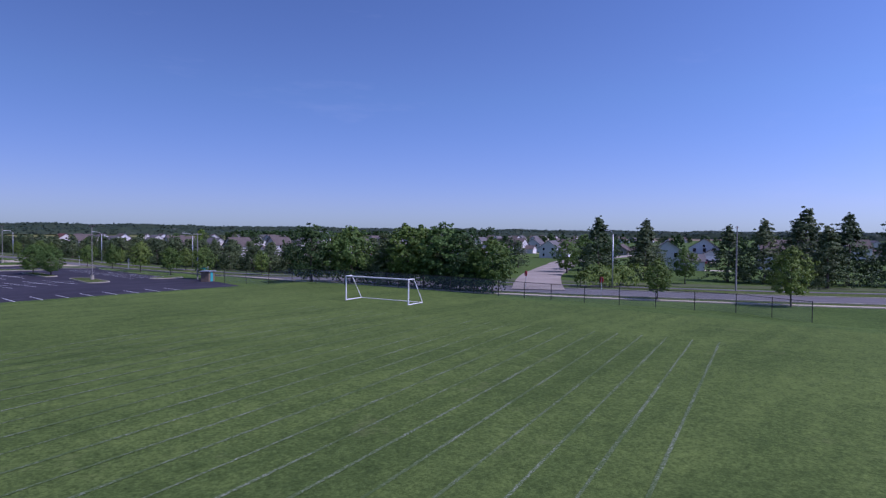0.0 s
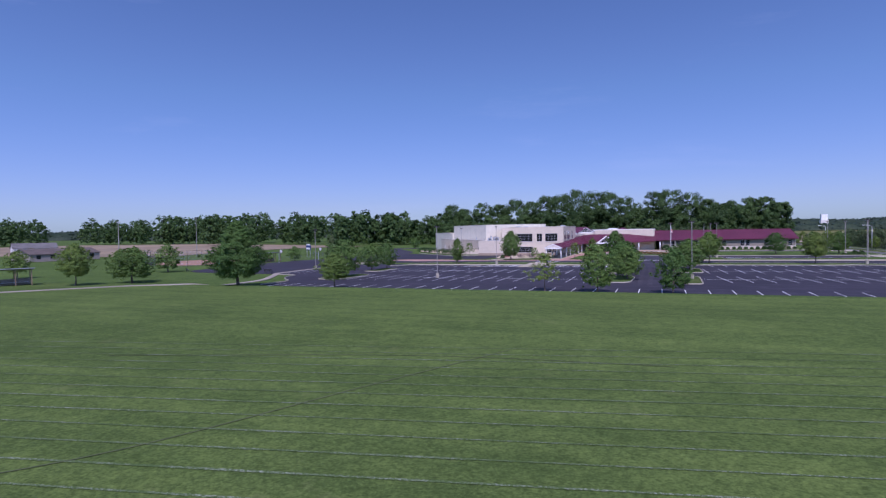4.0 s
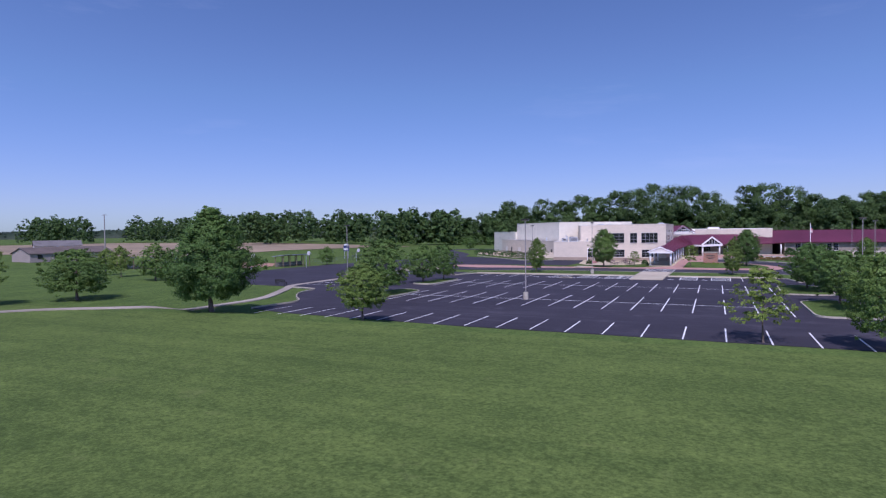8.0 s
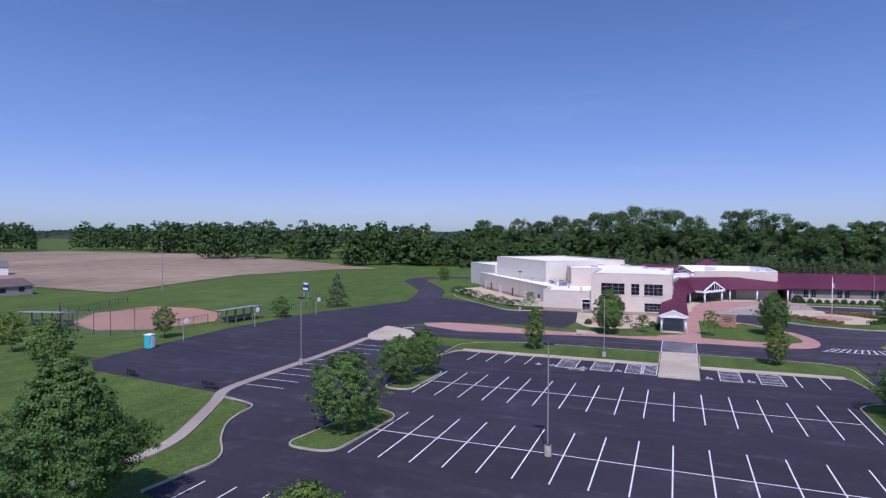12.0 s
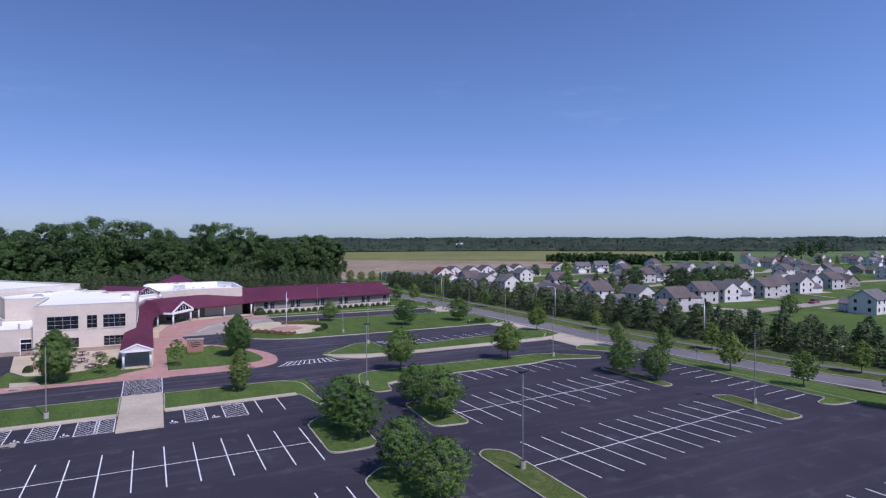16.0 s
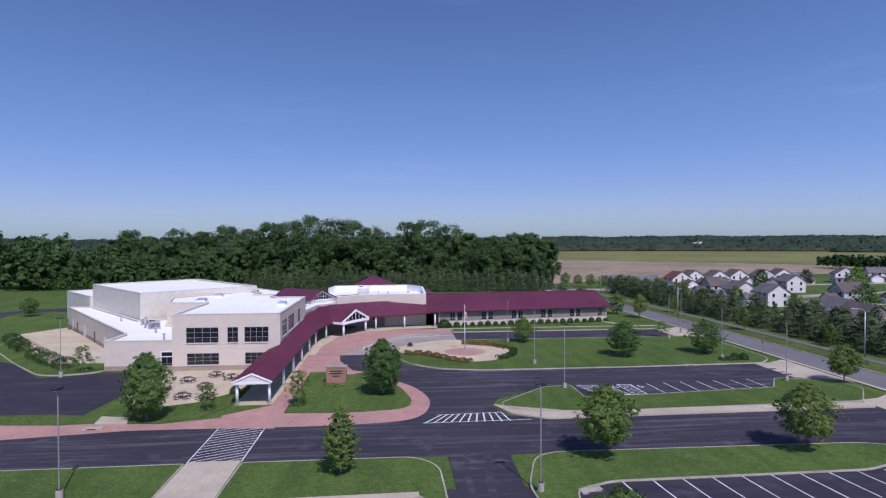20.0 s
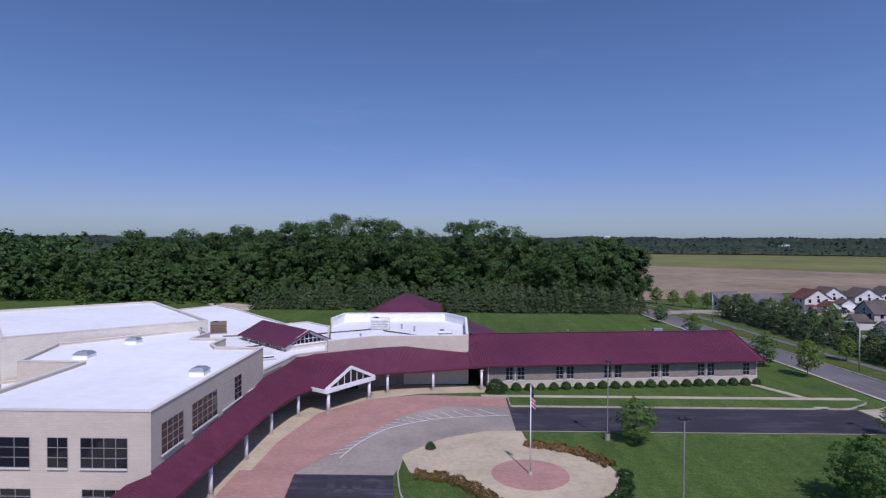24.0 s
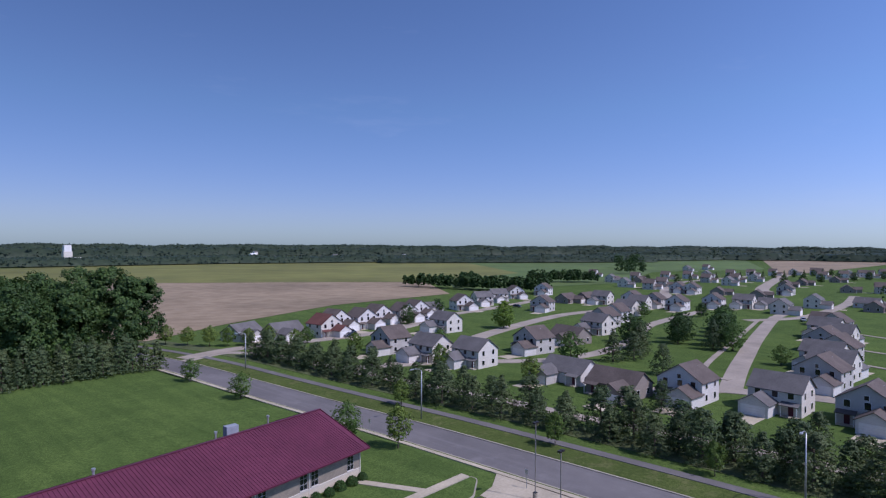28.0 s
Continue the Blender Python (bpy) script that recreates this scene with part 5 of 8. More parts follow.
part("gable_panel", Shape().add([(-2.5, Y0 + 0.05, 2.95), (1.9, Y0 + 0.05, 2.95), (-0.3, Y0 + 0.05, 3.95)], [(0, 1, 2)]), M["coping"], school, "pale gable panel")


def post(x, y, top, r=0.2):
    p = part("post", Shape().tube((x, y, 0), (x, y, top), r, r * 0.9, 14), M["white"], school, "pale round column", True)
    part("post_base", Shape().tube((x, y, 0), (x, y, 0.25), r * 1.5, r * 1.4, 14), M["kerb"], p)
    part("post_cap", Shape().tube((x, y, top - 0.18), (x, y, top), r * 1.35, r * 1.35, 14), M["white"], p)


for x, y in ((-2.3, 66.6), (1.7, 66.6), (1.75, 76.0), (1.8, 84.0), (1.85, 92.2), (1.95, 100.8), (2.1, 108.6), (3.4, 115.4), (13.4, 127), (20, 128.6), (27.2, 129.4), (-2.3, 76), (-2.3, 84)):
    post(x, y, 3.0)
part("soffit", Shape().box(-2.6, 66.2, 2.86, 2.0, 87, 2.9), M["bronze"], school, "dark soffit")
# entrance wall behind the covered way
_s = Shape()
_w = [(-0.6, 114), (0.8, 123.6), (5.0, 126.9), (14.2, 131.9), (25.4, 134.9)]
for a, b in zip(_w, _w[1:]):
    _s.wall(a, b, 0, 5.6, 0.3)
part("entrance_wall", _s, M["greyblock"], school, "grey-brown block wall")
window(school, (1.3, 124.1), (4.6, 126.7), 0.1, 2.7, 6, 3, "entrance_glazing", False)
window(school, (5.6, 127.2), (9.0, 129.1), 0.1, 2.7, 5, 3, "entrance_glazing", False)
for a in (10.6, 12.4, 16, 18, 21, 23.6):
    f = (a - 5.0) / 9.2 if a < 14.2 else (a - 14.2) / 11.2
    p0, p1 = (Vector((5.0, 126.9)), Vector((14.2, 131.9))) if a < 14.2 else (Vector((14.2, 131.9)), Vector((25.4, 134.9)))
    d = (p1 - p0).normalized()
    p = p0.lerp(p1, f)
    window(school, tuple(p), tuple(p + d * 1.0), 1.7, 2.3, 1, 1)
# entrance porch
PA = Vector((-0.83, 0.557))
PN = Vector((0.557, 0.83))
pf = Vector((9.2, 120.2))
_s, q2 = Shape(), Shape()
for sgn in (-1, 1):
    e0, e1, r0, r1 = pf + PN * 4.6 * sgn, pf + PN * 4.6 * sgn + PA * 4.5, pf, pf + PA * 8.4
    q = [at3(e0, 3.2), at3(e1, 3.2), at3(r1, 5.35), at3(r0, 5.35)]
    _s.slab(q if sgn < 0 else q[::-1], 0.14)
    for k in range(10):
        a = k / 10
        q2.bar(at3(e0.lerp(e1, a), 3.24), at3(r0.lerp(r1, a), 5.39), 0.045, 0.06)
porch = part("porch_roof", _s, M["maroon"], school, "maroon entrance gable roof")
part("porch_seams", q2, M["maroon"], porch)
_s = Shape()
a, b = pf - PN * 4.7 - PA * 0.1, pf + PN * 4.7 - PA * 0.1
_s.bar(at3(a, 3.15), at3(pf - PA * 0.1, 5.3), 0.12, 0.4).bar(at3(pf - PA * 0.1, 5.3), at3(b, 3.15), 0.12, 0.4)
_s.bar(at3(a, 2.95), at3(b, 2.95), 0.3, 0.55).bar(at3(a, 2.95), at3(a + PA * 4, 2.95), 0.3, 0.45).bar(at3(b, 2.95), at3(b + PA * 4, 2.95), 0.3, 0.45)
_s.bar(at3(pf - PA * 0.06, 3.2), at3(pf - PA * 0.06, 5.1), 0.1)
for k in (-2.4, -1.2, 1.2, 2.4):
    _s.bar(at3(pf + PN * k - PA * 0.04, 3.2), at3(pf + PN * k - PA * 0.04, 5.0 - abs(k) * 0.46), 0.07)
part("porch_trim", _s, M["white"], school, "white porch beam and gable trim")
part("porch_glazing", Shape().add([at3(pf - PN * 3.6, 3.3), at3(pf + PN * 3.6, 3.3), at3(pf, 5.05)], [(0, 1, 2)]), M["glass"], school, "dark gable glazing")
for k in (-3.9, 3.9):
    p = pf + PN * k + PA * 0.2
    post(p.x, p.y, 2.9, 0.24)

# roof equipment
def skylight(x, y, z, w, d, rot=0):
    t = thing("roof_skylight", "white domed skylight on the flat roof", "skylight", "roof skylights", pose(x, y, z, 0, 0, rot))
    part("skylight_kerb", Shape().box(-w / 2, -d / 2, 0, w / 2, d / 2, 0.45), M["membrane"], t)
    s = Shape()
    s.add([(-w / 2 - .1, -d / 2 - .1, 0.45), (w / 2 + .1, -d / 2 - .1, 0.45), (w / 2 + .1, d / 2 + .1, 0.45), (-w / 2 - .1, d / 2 + .1, 0.45), (-w / 3, -d / 3, 0.8), (w / 3, -d / 3, 0.8), (w / 3, d / 3, 0.8), (-w / 3, d / 3, 0.8)],
          [(3, 2, 1, 0), (4, 5, 6, 7), (0, 1, 5, 4), (1, 2, 6, 5), (2, 3, 7, 6), (3, 0, 4, 7)])
    part("skylight_dome", s, M["galv"], t, "grey translucent dome", bevel=0.04)


skylight(-2.9, 101.0, 8.65, 1.5, 1.6)
skylight(-19.6, 108.6, 8.65, 1.7, 1.7)
skylight(-19.0, 118.0, 8.65, 1.5, 1.5)


def rooftop_unit(x, y, z, w, d, h, mat, rot=0):
    t = thing("rooftop_unit", "boxy rooftop air handler on the white roof", "air handler", "rooftop units", pose(x, y, z, 0, 0, rot))
    part("housing", Shape().box(-w / 2, -d / 2, 0.15, w / 2, d / 2, h), M[mat], t, "", bevel=0.04)
    part("kerb_frame", Shape().box(-w / 2 - .1, -d / 2 - .1, 0, w / 2 + .1, d / 2 + .1, 0.15), M["galv"], t)
    s = Shape()
    for k in range(5):
        s.box(-w / 2 + 0.15, -d / 2 - 0.03, 0.35 + (h - 0.6) * k / 5, w / 2 - 0.15, -d / 2, 0.42 + (h - 0.6) * k / 5)
    part("louvre", s, M["bronze"], t, "dark intake louvre")
    part("fan_guard", Shape().tube((-w / 5, 0, h), (-w / 5, 0, h + 0.12), min(w, d) * 0.28, None, 16), M["bronze"], t, "dark fan guard")


rooftop_unit(-17.6, 142.5, 5.98, 2.6, 1.8, 2.0, "wood", 20)
rooftop_unit(9.6, 148.2, 6.02, 3.4, 1.8, 2.1, "white")
rooftop_unit(21.6, 138.0, 6.02, 2.6, 1.4, 1.5, "white")
rooftop_unit(-3.5, 121.5, 5.95, 3.6, 2.6, 0.7, "white", 30)
rooftop_unit(-26.6, 103.6, 4.4, 1.8, 1.6, 1.4, "galv", 30)
rooftop_unit(-30.4, 108.8, 4.4, 1.2, 1.2, 0.9, "galv", 30)
for x, y, z, hh in ((-24.2, 98, 4.4, 1.1), (-28.4, 104, 4.4, 1.5), (-29.2, 106.4, 4.4, 1.7), (-37, 114, 4.4, 1.0), (-20.2, 91, 4.4, 0.9), (-13.4, 125.6, 8.65, 0.9), (13.5, 149, 6.02, 0.7), (16, 146, 6.02, 0.8), (7.4, 140, 6.02, 0.4), (-26.5, 120, 8.65, 0.5), (-9, 133, 5.95, 0.6)):
    t = thing("roof_pipe", "galvanised vent pipe standing on the flat roof", "vent pipe", "roof pipes", pose(x, y, z))
    part("pipe", Shape().tube((0, 0, 0), (0, 0, hh), 0.16, None, 10), M["galv"], t, "", True)
    part("cap", Shape().tube((0, 0, hh), (0, 0, hh + 0.16), 0.28, 0.1, 10), M["galv"], t)
for a, b in (((-4, 140, 6.1), (8.5, 147.5, 6.14)), ((10.5, 146, 6.14), (20.6, 138.4, 6.14)), ((-15.5, 139, 6.1), (-6, 141.8, 6.1)), ((-10, 128, 6.1), (-6.4, 131, 6.1))):
    t = thing("roof_conduit", "dark gas pipe run along the white roof", "pipe", "roof pipes")
    part("pipe", Shape().tube(a, b, 0.1, None, 6), M["bronze"], t)
    part("support_block", Shape().box((a[0] + b[0]) / 2 - 0.15, (a[1] + b[1]) / 2 - 0.15, a[2] - 0.1, (a[0] + b[0]) / 2 + 0.15, (a[1] + b[1]) / 2 + 0.15, a[2]), M["wood"], t)


# ---- trees ----
def limb_mesh(rng, height, r, spread, n):
    """A tapered trunk with limbs."""
    s = Shape()
    z, p = 0.0, Vector((0, 0, 0))
    steps = 5
    for k in range(steps):
        q = Vector((rng.normal() * 0.03 * height * 0.3, rng.normal() * 0.03 * height * 0.3, height * (k + 1) / steps))
        s.tube(p, q, r * (1 - 0.8 * k / steps) * (1.35 if k == 0 else 1), r * (1 - 0.8 * (k + 1) / steps), 7, False)
        p = q
    for k in range(n):
        z = height * rng.uniform(0.28, 0.8)
        a = rng.uniform(0, 6.283)
        d = spread * (1 - 0.5 * z / height) * rng.uniform(0.6, 1.0)
        b = Vector((d * math.cos(a), d * math.sin(a), z + d * rng.uniform(0.3, 0.8)))
        s.tube((0, 0, z), b * 0.55 + Vector((0, 0, z * 0.45)), r * 0.4, r * 0.25, 5, False)
        s.tube(b * 0.55 + Vector((0, 0, z * 0.45)), b, r * 0.25, r * 0.08, 5, False)
    return s


def crown(seed, kind, h0, h1, rad, n, per, leaf, mat):
    """A crown from h0 to h1: small flat sprays of leaves set on an uneven, lobed outline."""
    rng = np.random.default_rng(seed)
    n, per = n * 3, max(6, per // 3)
    u = rng.uniform(0.0, 1, n)
    a = rng.uniform(0, 6.283, n)
    if kind == "round":
        prof = np.sqrt(np.clip(1 - (2 * u - 0.8) ** 2 / 1.5, 0.04, 1))
    elif kind == "oval":
        prof = np.clip(np.sin(math.pi * (0.14 + 0.84 * u)) ** 0.75, 0.08, 1)
    elif kind == "spire":
        prof = np.where(u < 0.28, 0.62 + 1.36 * u, np.clip((1.03 - u) / 0.75, 0.03, 1) ** 0.8)
    elif kind == "cone":
        prof = np.clip(1.03 - u, 0.05, 1) ** 0.85
    elif kind == "tier":
        u = (np.floor(u * 8) + rng.uniform(0.0, 0.8, n)) / 8
        prof = np.clip(1.06 - u, 0.07, 1) ** 0.7
    else:
        prof = np.clip(1.0 - 0.85 * np.abs(u - 0.3), 0.12, 1)
    p1, p2, p3 = rng.uniform(0, 6.283, 3)
    lobe = 1 + 0.15 * np.sin(3 * a + p1 + 5 * u) + 0.11 * np.sin(5 * a + p2 - 9 * u) + 0.08 * np.sin(9 * a + p3 + 17 * u)
    d = rad * prof * lobe * np.sqrt(rng.uniform(0.22, 1, n))
    stray = rng.uniform(0, 1, n) < (0.2 if kind not in ("cone", "tier") else 0.08)
    d = np.where(stray, rad * prof * lobe * rng.uniform(1.0, 1.18, n), d)
    c = np.stack([d * np.cos(a), d * np.sin(a), h0 + (h1 - h0) * u + np.where(stray, 0.05 * (h1 - h0), 0.0)], 1)
    c[:, 2] += rng.normal(size=n) * 0.03 * (h1 - h0)
    r = rad * rng.uniform(0.1, 0.24, n) * (0.6 + 0.4 * prof)
    r = np.where(stray, r * 0.55, r)
    flat = {"cone": 0.45, "tier": 0.4}.get(kind, 0.6)
    v = rng.normal(size=(n, per, 3))
    v /= np.linalg.norm(v, axis=2, keepdims=True)
    v *= rng.uniform(0.2, 1.1, (n, per, 1)) * r[:, None, None]
    v[:, :, 2] *= flat
    p = (c[:, None, :] + v).reshape(-1, 3)
    axis = np.repeat(np.stack([np.cos(a) * 0.75, np.sin(a) * 0.75, (u - 0.35) * 1.1], 1), per, 0)
    q = axis + 0.5 * (v / (r[:, None, None] + 1e-6)).reshape(-1, 3) + rng.normal(size=(n * per, 3)) * 0.42
    q[:, 2] += 0.35
    return quads("crown", p, q, leaf * rng.uniform(0.6, 1.25, len(p)), M[mat], rng)


def make_tree(name, label, category, group, seed, kind, h, base, rad, n, per, leaf, mat, trunk=0.14):
    t = thing(name, label, category, group)
    rng = np.random.default_rng(seed + 99)
    part("trunk", limb_mesh(rng, h * 0.86, trunk, rad * 0.7, 9 if kind != "cone" else 3), M["bark"], t, "brown bark trunk and limbs")
    part("crown", crown(seed, kind, base, h, rad, n, per, leaf, mat), None, t, "leafy green crown" if kind != "cone" else "dense needle crown")
    return t


PROTO = {}
PROTO["maple"] = make_tree("shade_tree", "round green maple on mown grass", "tree", "lot trees", 1, "round", 7.0, 1.3, 3.0, 170, 130, 0.095, "leafA")
PROTO["maple2"] = make_tree("shade_tree", "full green maple on mown grass", "tree", "lot trees", 2, "oval", 7.0, 1.2, 3.1, 170, 130, 0.095, "leafA", 0.15)
PROTO["ash"] = make_tree("ash_tree", "bright green young ash on mown grass", "tree", "lot trees", 3, "oval", 6.2, 1.6, 2.35, 190, 130, 0.08, "leafB", 0.1)
PROTO["spire"] = make_tree("lawn_tree", "tall dark green tree tapering to its top", "tree", "lawn trees", 14, "spire", 9.5, 1.6, 4.1, 360, 230, 0.092, "leafA", 0.2)
PROTO["oval"] = make_tree("oval_tree", "tall oval green tree with a dense crown", "tree", "lawn trees", 4, "oval", 9.0, 1.3, 3.4, 300, 190, 0.092, "leafA", 0.2)
PROTO["narrow"] = make_tree("pear_tree", "narrow upright green pear tree", "tree", "lawn trees", 5, "oval", 6.4, 0.9, 1.55, 190, 100, 0.078, "leafB", 0.09)
PROTO["sparse"] = make_tree("sapling", "thin young tree with sparse leaves", "tree", "saplings", 6, "loose", 4.6, 1.3, 1.7, 44, 110, 0.07, "leafB", 0.06)
PROTO["pine"] = make_tree("pine_tree", "dark green roadside pine", "tree", "roadside pines", 7, "tier", 7.0, 0.5, 2.9, 100, 54, 0.135, "leafC", 0.15)
PROTO["pine2"] = make_tree("pine_tree", "dark green roadside pine", "tree", "roadside pines", 8, "cone", 7.4, 0.4, 2.9, 100, 54, 0.135, "leafC", 0.15)
PROTO["spruce"] = make_tree("spruce_tree", "dark green spruce behind the school", "tree", "spruce row", 9, "cone", 7.4, 0.1, 2.7, 80, 48, 0.19, "leafC", 0.16)
PROTO["lime"] = make_tree("locust_tree", "yellow-green leafy tree beside the houses", "tree", "garden trees", 10, "oval", 10.0, 1.0, 4.0, 120, 66, 0.22, "leafE", 0.2)
PROTO["oak"] = make_tree("oak_tree", "dark green broad oak", "tree", "garden trees", 11, "round", 11.0, 1.2, 4.4, 120, 66, 0.22, "leafD", 0.25)
PROTO["maple_far"] = make_tree("shade_tree", "full green maple far across the grass", "tree", "lot trees", 21, "oval", 7.0, 1.2, 3.1, 110, 60, 0.15, "leafA", 0.15)
PROTO["ash_far"] = make_tree("ash_tree", "bright green ash beside the road", "tree", "lot trees", 23, "oval", 6.2, 1.4, 2.35, 110, 60, 0.125, "leafB", 0.1)
_used = set()


def plant(kind, x, y, h, wide=1.0, label="", z=None):
    """Sets a tree of the kind at x, y, h metres high."""
    if kind in ("ash", "maple", "maple2") and (x > 83 or x < -70 or y > 120):
        kind = "ash_far" if kind == "ash" else "maple_far"
    base = PROTO[kind]
    ref = {"maple": 7.0, "maple2": 7.0, "ash": 6.2, "oval": 9.0, "spire": 9.5, "narrow": 6.4, "sparse": 4.6, "pine": 7.0, "pine2": 7.4, "spruce": 7.4, "maple_far": 7.0, "ash_far": 6.2, "lime": 10.0, "oak": 11.0}[kind]
    s = h / ref
    turn = (x * 37.1 + y * 17.3) % 6.283
    m = Matrix.Translation((x, y, ground_z(x, y) if z is None else z)) @ Matrix.Rotation(turn, 4, "Z") @ Matrix.Diagonal((s * wide, s * wide, s, 1))
    if kind not in _used:
        _used.add(kind)
        base.matrix_world = m
        t = base
    else:
        t = copy_thing(base, Matrix.Translation(m.translation) @ Matrix.Rotation(turn, 4, "Z"))
        t.scale = (s * wide, s * wide, s)
    if label:
        t["label"] = label
    return t


Z = 0.12
plant("spire", -33.6, -22.9, 9.5, 1.0, "tall dark green tree beside the footpath")
plant("maple", -60.2, -18.3, 6.0, 1.35, "low spreading maple on the lawn")
plant("maple", -77.0, 6.6, 6.0, 1.1)
plant("ash", -59.8, -29.4, 6.4, 1.0)
plant("ash", -17.0, -22.3, 4.8, 1.15, "bright green young tree by the lot edge")
plant("sparse", 13.1, -19.6, 5.0, 1.1, "thin young tree with sparse leaves at the lot edge")
plant("maple", 19.9, -20.2, 6.0, 0.78)
plant("maple2", 28.9, -20.3, 5.6, 0.8)
plant("maple", -27.4, -1.2, 6.6, 1.05, z=Z)
plant("maple2", -30.0, 15.0, 5.4, 0.95, z=Z)
plant("maple", -29.0, 20.4, 5.4, 0.9, z=Z)
plant("narrow", -19.8, 41.4, 6.0, 1.0, "narrow upright tree on the grass strip", z=Z)
plant("narrow", 12.7, 42.8, 5.6, 1.05, "narrow upright tree on the grass strip", z=Z)
plant("oval", -10.9, 60.6, 7.4, 0.85, "tall leafy tree beside the picnic patio", z=Z)
plant("sparse", -5.2, 64.2, 3.0, 1.25, "small spreading tree beside the patio", z=Z)
plant("sparse", 5.6, 65.0, 4.2, 1.1, "small leafy tree beside the brick walk", z=Z)
plant("oval", 15.9, 69.6, 7.0, 0.9, "full green tree on the sign lawn", z=Z)
for x, y, h in ((21.4, 17.0, 5.3), (20.6, 21.6, 5.4), (21.5, 5.4, 5.1), (22.5, -0.5, 4.9), (32.4, 19.7, 5.6), (31.7, 25.9, 4.9)):
    plant("maple" if int(x * 10) % 2 else "maple2", x, y, h, 1.0, z=Z)
plant("ash", 37.4, 44.6, 6.6, 1.0, "bright green tree on the grass strip", z=Z)
plant("ash", 57.6, 44.6, 6.2, 1.05, "thin-leaved tree on the grass strip", z=Z)
plant("maple2", 43.2, 106.6, 4.8, 0.95, z=Z)
plant("maple", 57.8, 91.0, 5.8, 1.05, z=Z)
plant("maple2", 73.2, 92.0, 5.8, 1.05, z=Z)
plant("sparse", 73.3, 110.0, 3.2, 1.2, z=Z)
plant("ash", 81.6, 69.6, 5.2, 1.05, z=Z)
plant("maple", 67.9, 27.4, 5.2, 1.0, z=Z)
plant("maple2", 69.0, 21.6, 5.0, 0.95, z=Z)
plant("ash", 84.4, 21.0, 6.0, 0.9)
plant("ash", 84.8, 9.4, 5.2, 0.95)
plant("ash", 84.6, 34.6, 5.2, 0.85)
plant("ash", 83.6, 45.6, 4.8, 0.9)
plant("ash", 84.6, -3.0, 5.6, 0.9)
plant("ash", 81.4, 139.8, 6.2, 0.8)
plant("maple", 78.4, 148.0, 5.6, 0.9)
plant("maple2", 79.4, 181.8, 4.8, 0.95)
plant("maple", 79.2, 202.8, 4.6, 0.95)
plant("ash", 101.4, 72.0, 4.6, 0.9)
plant("ash", 101.6, 126.0, 5.2, 0.8)
plant("ash", 106.4, 104.0, 4.6, 0.8)
plant("ash", 101.0, 160.0, 5.0, 0.9)
plant("ash", 103.6, 40.0, 5.4, 0.9)
plant("ash", 107.6, 14.0, 5.4, 0.9)
# west side
plant("ash", -79.8, 28.1, 5.2, 0.95)
plant("maple", -76.8, 55.6, 4.2, 1.05)
plant("pine2", -75.5, 75.6, 7.6, 1.0, "conical tree beside the west lot")
plant("maple2", -81.0, 160.0, 5.0, 1.0)
plant("ash", -91.0, 10.6, 5.6, 0.9)
plant("ash", -99.0, 13.4, 5.0, 1.0)
plant("sparse", -31.3, 87.4, 4.0, 1.15, "small leafy tree at the service yard", z=Z)
plant("ash", -96.0, -14.0, 5.6, 1.1)
# roadside pines
_r = random.Random(4)


def pine_line(y):
    return 108.6 + 0.03 * (170 - y) + 0.0006 * max(0.0, 100 - y) ** 2


for k in range(72):
    y = 226 - 3.5 * k
    if y < -24:
        continue
    plant("pine2" if k % 3 == 0 else "pine", pine_line(y) + (2.6 if k % 2 else -0.6) + _r.uniform(-0.8, 0.8), y + _r.uniform(-1, 1), _r.uniform(5.6, 7.8), _r.uniform(1.05, 1.35))
for k in range(16):
    y = 120 - 8.2 * k
    plant("pine", pine_line(y) + 5.0 + _r.uniform(-1, 1), y + _r.uniform(-1.5, 1.5), _r.uniform(6.0, 8.0), _r.uniform(1.1, 1.3))
for x, y, h in ((98, 262, 6), (102, 256, 5.5), (106, 250, 6), (110, 246, 5.6), (115, 243, 5.2), (92, 268, 6), (119, 238, 6), (123, 230, 5.4)):
    plant("ash", x, y, h, 1.0)
# thicket along the field fence
for x, y, h, k in ((93, -22, 9.2, "oak"), (96.5, -28, 8.8, "maple"), (98, -25, 8.4, "ash"), (98.5, -38.5, 9.4, "ash"), (100, -44.5, 9.4, "maple"), (100.5, -53, 7.6, "ash"), (98.5, -34, 8.4, "pine"), (99.5, -41, 9.2, "ash"), (100.2, -47.5, 8.6, "oak"), (101, -50, 6.2, "maple2"), (100.5, -33, 6.6, "maple2")):
    plant(k, x, y, h, 1.05, "thick green tree behind the field fence")
for x, y, h, k in ((108.8, -73.4, 5.2, "ash"), (113.5, -88.0, 7.0, "ash"), (138, -68, 6, "ash"), (149, -39.5, 7, "maple"), (160, -38, 8, "maple"), (164, -42, 8, "oak")):
    plant(k, x, y, h, 0.95)
for x, y, h in ((142, -50, 11.5), (146, -58, 11), (150, -78, 11), (153, -84, 13), (156, -90, 12), (160, -97, 13), (150, -72, 10), (165, -104, 12), (147, -88, 10), (140, -60, 9), (170, -112, 12), (158, -82, 11)):
    plant("pine2", x, y, h, 1.15, "tall dark pine beyond the road")
